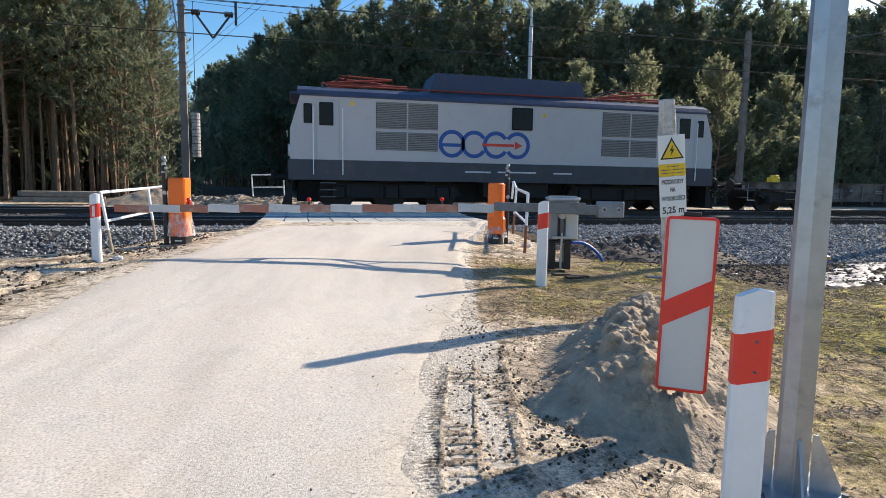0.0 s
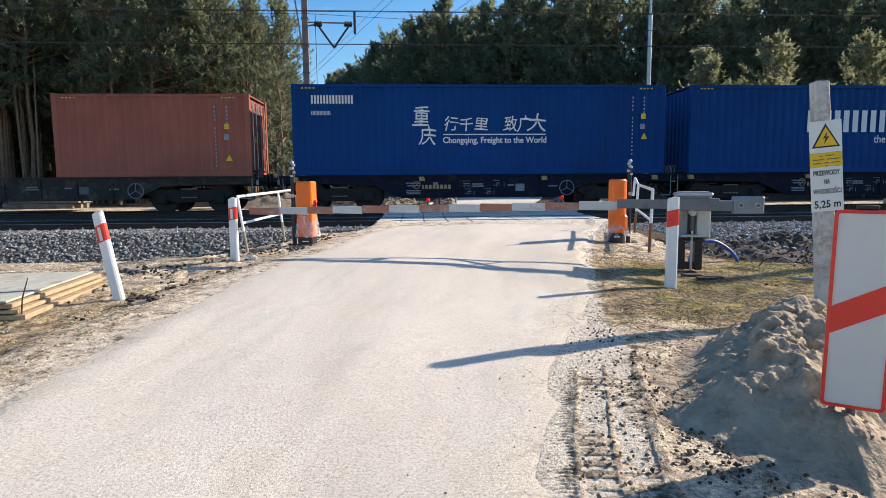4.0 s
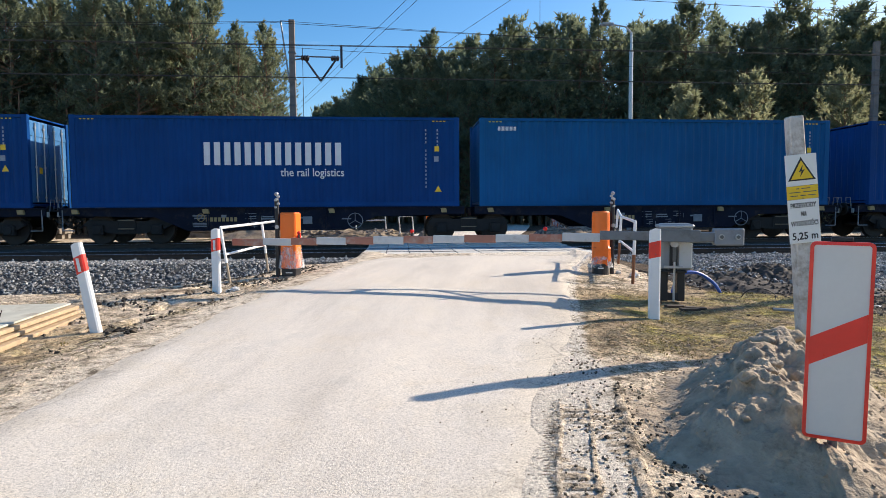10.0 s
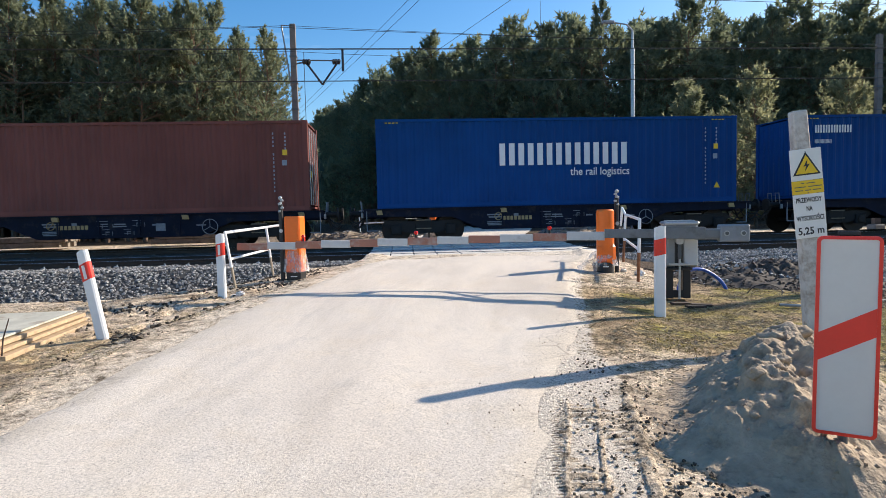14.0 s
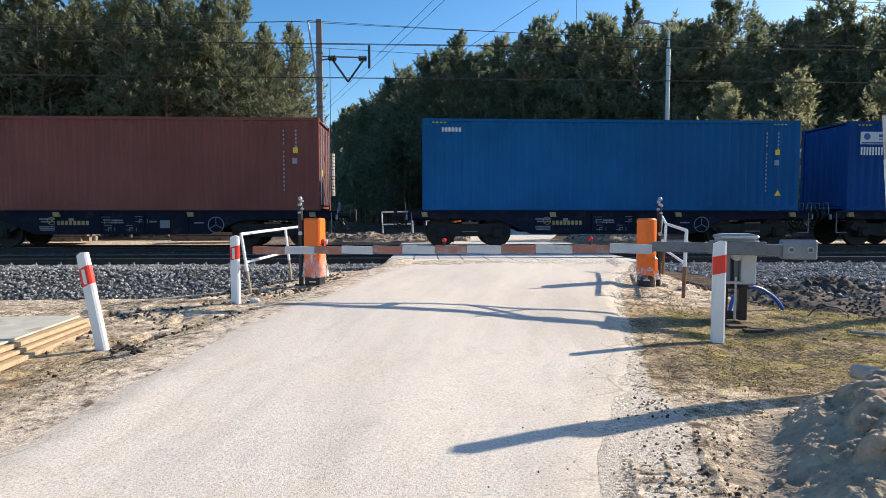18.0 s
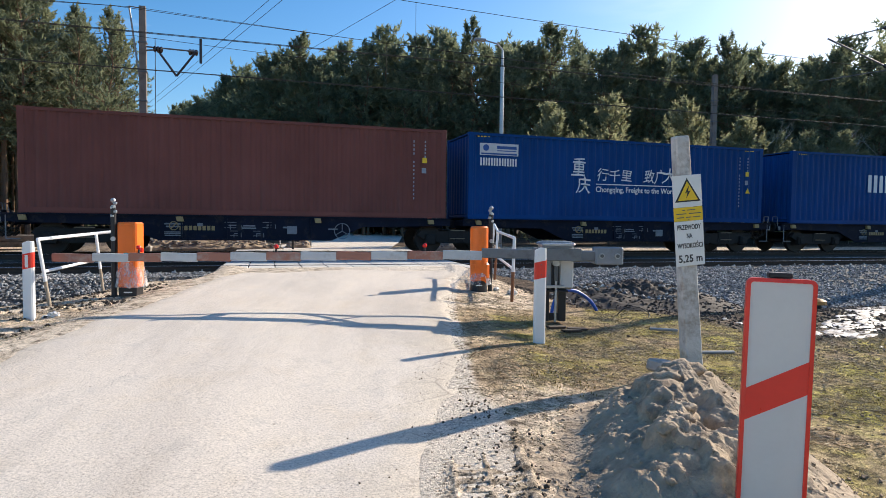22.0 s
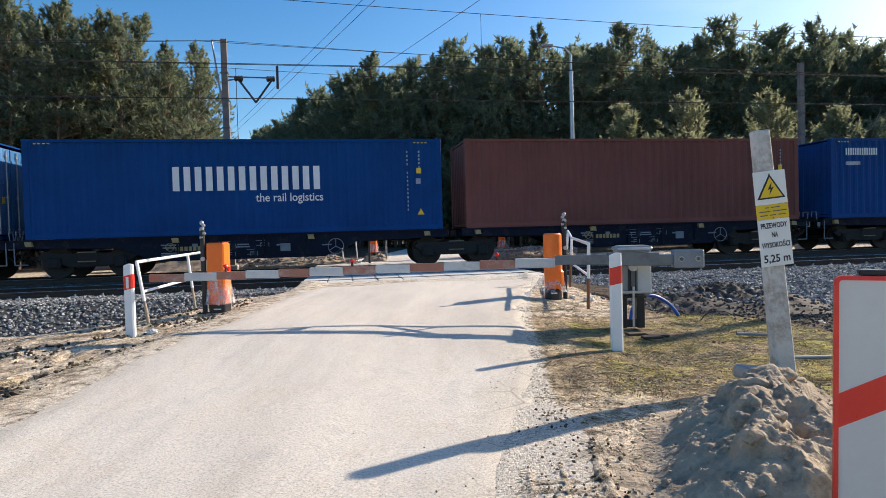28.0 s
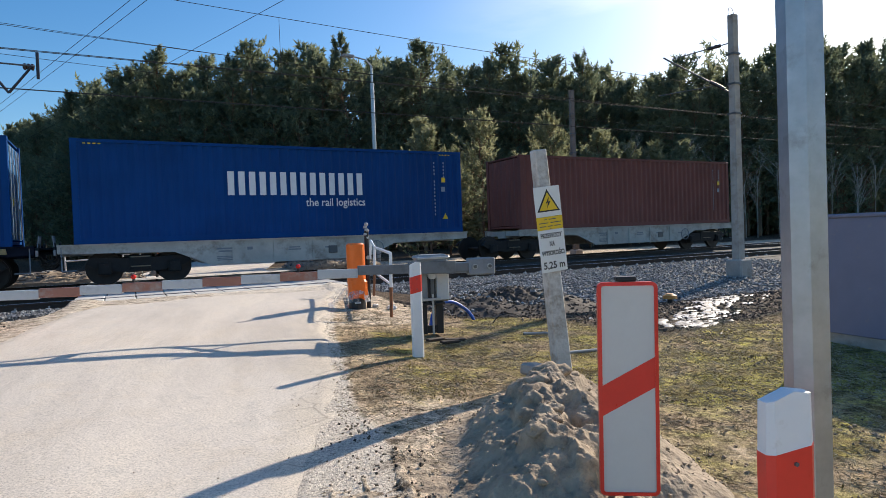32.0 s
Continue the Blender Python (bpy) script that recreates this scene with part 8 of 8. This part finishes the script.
name_bm = bars([(0.30 + 0.125 * k, -0.06, 0.09, 0.13) for k in range(8)])
for i in range(16):
    a, b = 2 * math.pi * i / 16, 2 * math.pi * (i + 1) / 16
    rod(name_bm, (0.1 + 0.12 * math.cos(a), 0, 0.12 * math.sin(a)), (0.1 + 0.12 * math.cos(b), 0, 0.12 * math.sin(b)), 0.012, 4)
rod(name_bm, (0.02, 0, -0.08), (0.18, 0, 0.08), 0.014, 4)
name_me = mesh_of(name_bm, "maker_mark")


def wagon(u0, sills, bogies, paint, label):
    """sills: (start, length) along the wagon; bogies: their centres, all from u0."""
    w = thing("container_wagon", pose(0, 0, 0), label, "wagon", "wagons of the train")
    for s0, length in sills:
        key = round(length, 1)
        if key not in SILLS:
            SILLS[key] = sill_mesh(length)
        o = part("sill", SILLS[key], M[paint], w)
        o.location.x = s0
        for k, x in enumerate((0.5, length * 0.35, length * 0.66, length - 0.7) if paint == "wagon" else ()):
            t = part("container_catch", twist_me, M["dim_gold"], w, "small dull gold catch on the sill")
            t.location = (s0 + x, -1.26, 1.06)
        st = tagged(part("stencil_mark", tag_me, M["stencil"], w, "faint stencilled marks"), kind="stuff")
        st.location = (s0 + 4.3, -1.222, 0.80)
        if paint == "wagon":
            tagged(part("data_frame", sign_me, M["stencil"], w, "outlined stencil boxes"), kind="stuff").location = (s0 + length * 0.46, -1.222, 0.80)
            tagged(part("maker_mark", name_me, M["dim_gold"], w, "dull gold ring and plain bars"), kind="stuff").location = (s0 + length * 0.33, -1.224, 0.84)
        bw = part("handbrake_wheel", brake_me, M["stencil"], w, "three-spoked handbrake wheel")
        bw.location = (s0 + length * 0.72, -1.26, 0.72)
        pl = part("data_plate", box_me, M["stencil"] if paint == "wagon" else M["dark_grey"], w)
        pl.location = (s0 + length * 0.6, -1.232, 0.74)
    for x in bogies:
        b = part("bogie", BOGIE, M["bogie"], w)
        b.location.x = x
        for z in (0.50, 0.77):
            part("step_rung", rung_me, M["rung"], b, "dull tan step rung").location = (0, -1.20, z)
        for d in (-0.9, 0.9):
            ws = part("wheelset", WHEELS, M["wheel"], b)
            ws.location = (d, 0, 0.47)
            WHEELSETS.append((ws, u0 + x + d, d, 0.47))
    lo, hi = min(s for s, _ in sills), max(s + n for s, n in sills)
    for x, d in ((lo, -1), (hi, 1)):
        for y in (-0.87, 0.87):
            bm = rod(B(), (x, y, 1.02), (x + d * 0.42, y, 1.02), 0.09, 10)
            rod(bm, (x + d * 0.42, y, 1.02), (x + d * 0.47, y, 1.02), 0.22, 14)
            part("buffer", bm, M["bogie"], w)
        hs = B()
        for y in (-0.25, 0.3):
            pts = [(x, y, 0.95), (x + d * 0.15, y, 0.6), (x + d * 0.32, y, 0.5), (x + d * 0.45, y, 0.62)]
            for p, q in zip(pts, pts[1:]):
                rod(hs, p, q, 0.03, 6)
        for y, sag in ((-0.55, 0.35), (0.05, 0.28)):
            pts = [(x + d * 0.5 * k / 5, y + 0.03 * k, 0.98 - sag * math.sin(math.pi * k / 6.5)) for k in range(6)]
            for p, q in zip(pts, pts[1:]):
                rod(hs, p, q, 0.022, 6)
        tagged(part("brake_hose", hs, M["black"], w), kind="stuff")
        part("coupling_hook", box(rod(B(), (x, 0, 0.98), (x + d * 0.36, 0, 0.96), 0.05, 8), x + d * 0.42, 0, 0.92, 0.14, 0.08, 0.24, bevel=0.02), M["bogie"], w)
        hl = B()
        for y in (-1.05, -0.62):
            pts = [(x + d * 0.06, y, 1.05), (x + d * 0.10, y, 1.42), (x + d * 0.10, y + 0.22, 1.42), (x + d * 0.06, y + 0.22, 1.05)]
            for p, q in zip(pts, pts[1:]):
                rod(hl, p, q, 0.013, 6)
        tagged(part("end_handle", hl, M["stencil"], w, "pale bent handrail"), kind="stuff")
        part("end_lamp_bracket", box(B(), x + d * 0.05, -1.12, 0.96, 0.07, 0.08, 0.16, bevel=0.01), M["grey"], w, "small grey bracket")
        part("step_rail", rod(rod(B(), (x - d * 0.1, -1.2, 1.1), (x - d * 0.1, -1.2, 0.45), 0.018, 6), (x - d * 0.45, -1.2, 0.45), (x - d * 0.1, -1.2, 0.45), 0.018, 6), M["stencil"], w)
    MOVERS.append((w, u0, 0.0))
    return w


PAIRS = [(2, None), (3, 4), (5, 6), (7, 8), (9, 10), (11, None), (12, None), (13, 14), (15, None), (16, None), (17, None), (18, None), (19, None), (20, None), (21, 22), (23, 24), (25, 26), (27, 28), (29, 30), (31, 32), (33, 34), (35, 36), (37, None), (38, None), (39, 40)]
DARK, PALE = "sooty dark container wagon with fish-bellied sill", "dusty grey container wagon with fish-bellied sill"
wagon(17.0, [(0.1, 13.3), (13.7, 13.3)], [2.2, 14.0, 25.2], "wagon_pale", "empty dusty grey articulated container wagon")
wagon(45.2, [(0.1, 13.3), (13.7, 13.3)], [2.2, 13.6, 24.9], "wagon_black", "black articulated container wagon, empty at one end")
wagon(CARGO[1][0] - 0.45, [(0, 13.0)], [1.9, 11.1], "wagon", DARK)
for a, b in PAIRS:
    u = CARGO[a][0]
    paint, lab = ("wagon_white", PALE) if a in (39,) else (("wagon_pale", PALE) if a in (17, 18) else ("wagon", DARK))
    if b is None:
        wagon(u - 0.45, [(0, 13.1)], [1.95, 11.15], paint, lab)
    else:
        d = CARGO[b][0] - u
        wagon(u - 0.40, [(0, 12.75), (d + 0.25, 12.75)], [2.0, d + 0.05, d + 10.95], paint, lab)


def locomotive():
    """Silver and slate electric locomotive with a dark roof, two cabs, louvres and six axles."""
    L = 15.35
    c = thing("electric_locomotive", pose(0, 0, 0), "silver and slate electric locomotive with dark blue roof", "locomotive")
    w = 1.45
    # body side profile in x, z; the noses lean back above the headlamps
    def shell(name, prof, y0, y1, material, lab=""):
        bm = prism(B(), prof, "y", y0, y1)
        return part(name, bm, material, c, lab)
    shell("body", [(0.05, 1.62), (0.05, 2.55), (0.38, 3.62), (L - 0.38, 3.62), (L - 0.05, 2.55), (L - 0.05, 1.62)], -w, w, M["loco_white"], "silver painted body")
    shell("skirt", [(-0.02, 0.98), (-0.02, 1.62), (L + 0.02, 1.62), (L + 0.02, 0.98)], -w - 0.02, w + 0.02, M["loco_grey"], "slate grey lower band")
    bm = B()
    n = 9
    ring = [(w + 0.03, 3.60)] + [((w + 0.03) * math.cos(a), 3.66 + 0.36 * math.sin(a)) for a in [math.pi * i / n for i in range(n + 1)]] + [(-w - 0.03, 3.60)]
    prism(bm, ring, "x", 0.30, L - 0.30)
    part("roof", bm, M["loco_roof"], c, "dark blue-grey rounded roof")
    for x in (0.22, L - 0.22):
        part("cab_visor", box(B(), x, 0, 3.68, 0.34, 2.6, 0.10, bevel=0.04), M["loco_roof"], c)
    fair = prism(B(), [(4.62, 3.95), (4.85, 4.62), (10.2, 4.58), (10.4, 3.95)], "y", -0.85, 0.85)
    part("roof_fairing", fair, M["loco_roof"], c, "long roof housing")
    for x0 in (2.0, 11.9):
        frame_bm = B()
        for x in (x0 - 0.9, x0 + 0.5, x0 + 1.9):
            rod(frame_bm, (x, -0.65, 4.12), (x, 0.65, 4.12), 0.03, 6)
        for y in (-0.6, 0.6):
            rod(frame_bm, (x0 - 0.9, y, 4.12), (x0 + 1.9, y, 4.12), 0.04, 6)
        pan = part("pantograph", frame_bm, M["roof_gear"], c, "folded red-brown pantograph")
        for y in (-0.6, 0.6):
            part("lower_arm", rod(B(), (x0 - 0.7, y, 4.15), (x0 + 1.4, y * 0.9, 4.34), 0.035, 6), M["roof_gear"], pan)
            part("upper_arm", rod(B(), (x0 + 1.4, y * 0.9, 4.34), (x0 - 0.3, y * 0.5, 4.44), 0.03, 6), M["roof_gear"], pan)
        for x in (x0 - 0.9, x0 + 0.5, x0 + 1.9):
            for y in (-0.55, 0.55):
                part("insulator", rod(B(), (x, y, 3.9), (x, y, 4.12), 0.06, 8), M["insulator"], pan, "brown porcelain insulator")
        part("pantograph_head", rod(rod(B(), (x0 - 0.35, -0.8, 4.40), (x0 - 0.35, 0.8, 4.40), 0.03, 6), (x0 - 0.1, -0.8, 4.40), (x0 - 0.1, 0.8, 4.40), 0.03, 6), M["black"], c)
    for y in (-0.9, 0.9):
        part("roof_cable", rod(B(), (1.2, y, 4.02), (L - 1.2, y, 4.02), 0.025, 6), M["roof_gear"], c)
    # louvres with their slats
    for x0, x1 in ((2.74, 4.79), (10.76, 12.95)):
        for z0, z1 in ((1.97, 2.56), (2.66, 3.50)):
            lv = part("louvre_panel", box(B(), (x0 + x1) / 2, -w - 0.004, (z0 + z1) / 2, x1 - x0, 0.012, z1 - z0), M["dark_grey"], c, "dark louvre panel")
            k = int((z1 - z0) / 0.055)
            for i in range(k):
                sl = part("slat", box(B(), (x0 + x1) / 2, -w - 0.018, z0 + (i + 0.5) * (z1 - z0) / k, x1 - x0 - 0.04, 0.03, 0.026, Matrix.Rotation(radians(35), 4, "X")), M["louvre"], lv)
            part("mullion", box(B(), (x0 + x1) / 2, -w - 0.03, (z0 + z1) / 2, 0.05, 0.02, z1 - z0), M["loco_white"], lv)
    part("side_window", box(B(), 7.75, -w - 0.006, 3.14, 0.75, 0.02, 0.75, bevel=0.03), M["glass"], c, "square engine room window")
    for k, (xd, xw) in enumerate(((1.22, 1.22), (L - 1.22, L - 1.22))):
        d = part("cab_door", box(B(), xd, -w - 0.006, 2.30, 0.72, 0.02, 2.35, bevel=0.02), M["loco_white"], c)
        part("door_window", box(B(), xw - 0.05, -w - 0.02, 3.05, 0.44, 0.01, 0.72, bevel=0.02), M["glass"], d, "dark cab door window")
        for s in (-0.46, 0.46):
            part("handrail", rod(B(), (xd + s, -w - 0.06, 1.15), (xd + s, -w - 0.06, 3.25), 0.018, 6), M["white"], c, "white upright handrail")
        part("cab_side_window", box(B(), 0.60 if k == 0 else L - 0.60, -w - 0.006, 3.05, 0.26, 0.02, 0.6, bevel=0.02), M["glass"], c)
        for i in range(3):
            part("step", box(B(), xd, -w + 0.02, 0.45 + 0.22 * i, 0.5, 0.22, 0.03), M["dark_grey"], c)
    for e, sgn in ((0.0, -1), (L, 1)):
        x = e
        ang = math.atan2(0.33, 1.07) * (1 if sgn < 0 else -1)
        for y in (-0.62, 0.62):
            part("windscreen", box(B(), x - sgn * 0.20, y, 3.08, 0.03, 1.05, 0.72, Matrix.Rotation(ang, 4, "Y"), bevel=0.01), M["glass"], c, "dark windscreen")
            hl = rod(B(), (x + sgn * 0.02, y * 1.5, 1.95), (x - sgn * 0.1, y * 1.5, 1.95), 0.16, 14)
            part("headlamp", hl, M["sheet_white"], c, "round headlamp")
            bf = rod(B(), (x, y * 1.4, 1.05), (x + sgn * 0.5, y * 1.4, 1.05), 0.10, 10)
            rod(bf, (x + sgn * 0.5, y * 1.4, 1.05), (x + sgn * 0.56, y * 1.4, 1.05), 0.24, 16)
            part("buffer", bf, M["bogie"], c)
        part("top_lamp", rod(B(), (x - sgn * 0.35, 0, 3.78), (x - sgn * 0.5, 0, 3.78), 0.14, 12), M["sheet_white"], c)
        part("nose_rail", rod(B(), (x + sgn * 0.04, -1.2, 2.50), (x + sgn * 0.04, 1.2, 2.50), 0.02, 6), M["white"], c)
        part("plough", prism(B(), [(x - sgn * 0.1, 0.18), (x + sgn * 0.25, 0.12), (x + sgn * 0.05, 0.75), (x - sgn * 0.1, 0.95)], "y", -1.3, 1.3), M["bogie"], c, "black rail guard")
        part("coupling", rod(B(), (x, 0, 1.05), (x + sgn * 0.45, 0, 1.0), 0.07, 8), M["bogie"], c)
    part("gutter", box(B(), L / 2, -w - 0.02, 3.62, L - 0.8, 0.05, 0.05), M["loco_roof"], c)
    for x, z in ((1.98, 3.42), (8.55, 3.32), (L - 2.05, 3.42)):
        part("warning_sticker", prism(B(), [(x - 0.09, z - 0.07), (x + 0.09, z - 0.07), (x, z + 0.09)], "y", -w - 0.012, -w - 0.004), M["yellow"], c)
    part("number_mark", bars([(13.4, 2.68, 0.55, 0.14)]), M["dark_grey"], c).location.y = -w - 0.006
    part("skirt_print", bars([(6.2, 1.32, 0.9, 0.05), (7.6, 1.33, 1.4, 0.05), (9.3, 1.32, 0.7, 0.05)]), M["lettering_grey"], c).location.y = -w - 0.026
    # round mark of four rings with a red arrow
    for i in range(4):
        x, ro, ri = 5.28 + i * 0.77, 0.46, 0.33
        bm = B()
        n = 30
        lo, hi = {0: (0.35, 6.60), 1: (0.55, 5.73), 2: (0.55, 5.73), 3: (-2.6, 2.6)}[i]
        vs = []
        for k in range(n + 1):
            a = lo + (hi - lo) * k / n
            vs.append((bm.verts.new((x + ro * math.cos(a), -w - 0.008, 2.24 + ro * math.sin(a))), bm.verts.new((x + ri * math.cos(a), -w - 0.008, 2.24 + ri * math.sin(a)))))
        for p, q in zip(vs, vs[1:]):
            bm.faces.new((p[0], q[0], q[1], p[1]))
        if i == 0:
            box(bm, x, -w - 0.009, 2.20, 0.66, 0.003, 0.11)
        part("round_mark", bm, M["logo_blue"], c, "dark blue ring of the mark")
    arrow = bars([(6.9, 2.24, 1.15, 0.09)])
    prism(arrow, [(7.50, 2.10), (7.78, 2.24), (7.50, 2.38)], "y", -0.002, 0.002)
    part("red_arrow", arrow, M["logo_red"], c, "red arrow of the mark").location.y = -w - 0.012
    # bogies, tanks and running gear
    for xb in (3.3, L - 3.3):
        bm = B()
        for y in (-1.08, 1.08):
            prism(bm, [(-2.4, 0.55), (-2.2, 0.85), (2.2, 0.85), (2.4, 0.55), (2.1, 0.42), (-2.1, 0.42)], "y", y - 0.08, y + 0.08)
            for x in (-1.75, 0, 1.75):
                box(bm, x, y * 1.06, 0.60, 0.42, 0.24, 0.40, bevel=0.03)
                for s in (-0.32, 0.32):
                    rod(bm, (x + s, y * 1.04, 0.45), (x + s, y * 1.04, 0.85), 0.10, 8)
        box(bm, 0, 0, 0.75, 4.4, 1.9, 0.35)
        bg_ = part("bogie", bm, M["bogie"], c, "black three-axle bogie")
        bg_.location.x = xb
        for d in (-1.75, 0.0, 1.75):
            ws = part("wheelset", WHEELS, M["wheel"], bg_)
            ws.location = (d, 0, 0.60)
            ws.scale = (1.27, 1.0, 1.27)
            WHEELSETS.append((ws, xb + d, d, 0.60))
    part("underframe", box(B(), L / 2, 0, 0.62, L - 0.5, 1.0, 0.72, bevel=0.03), M["bogie"], c, "sooty underframe")
    part("battery_box", box(B(), L / 2, -0.95, 0.72, 2.4, 0.6, 0.55, bevel=0.03), M["bogie"], c)
    part("battery_box", box(B(), L / 2, 0.95, 0.72, 2.4, 0.6, 0.55, bevel=0.03), M["bogie"], c)
    MOVERS.append((c, 0.0, 0.0))
    fl = thing("yellow_wheel_chock", pose(0, 0, 0), "yellow wooden chock on the wagon's end", "chock")
    part("block", box(B(), 0, -0.9, 1.25, 0.4, 0.3, 0.22, bevel=0.03), M["yellow"], fl)
    part("block_top", box(B(), 0.05, -0.9, 1.40, 0.2, 0.28, 0.1, bevel=0.02), M["yellow"], fl)
    MOVERS.append((fl, 18.6, 0.0))


locomotive()


# ---- what moves ----
def motions():
    times = [0.0, 1.0, 2.0] + [2.0 * i for i in range(2, 17)]
    for ob, u, z in MOVERS:
        walk(ob, [(t, pose(u - gone(t), T2, z)) for t in times])
    # wheels turn frame by frame while they roll past the crossing, and rest out of sight
    way = [gone(i / FPS) for i in range(int(32 * FPS) + 1)]
    for ob, u, d, r in WHEELSETS:
        near = [i for i, s in enumerate(way) if abs(u - s - 4) < 24]
        if not near:
            continue
        rows = [(i / FPS, pose(d, 0, r, 0, -math.degrees((way[i] - way[near[0]]) / r), 0)) for i in near]
        if near[0] > 0:
            rows.insert(0, (0.0, pose(d, 0, r)))
        if near[-1] < len(way) - 1:
            rows.append((32.0, rows[-1][1]))
        walk(ob, rows)


motions()
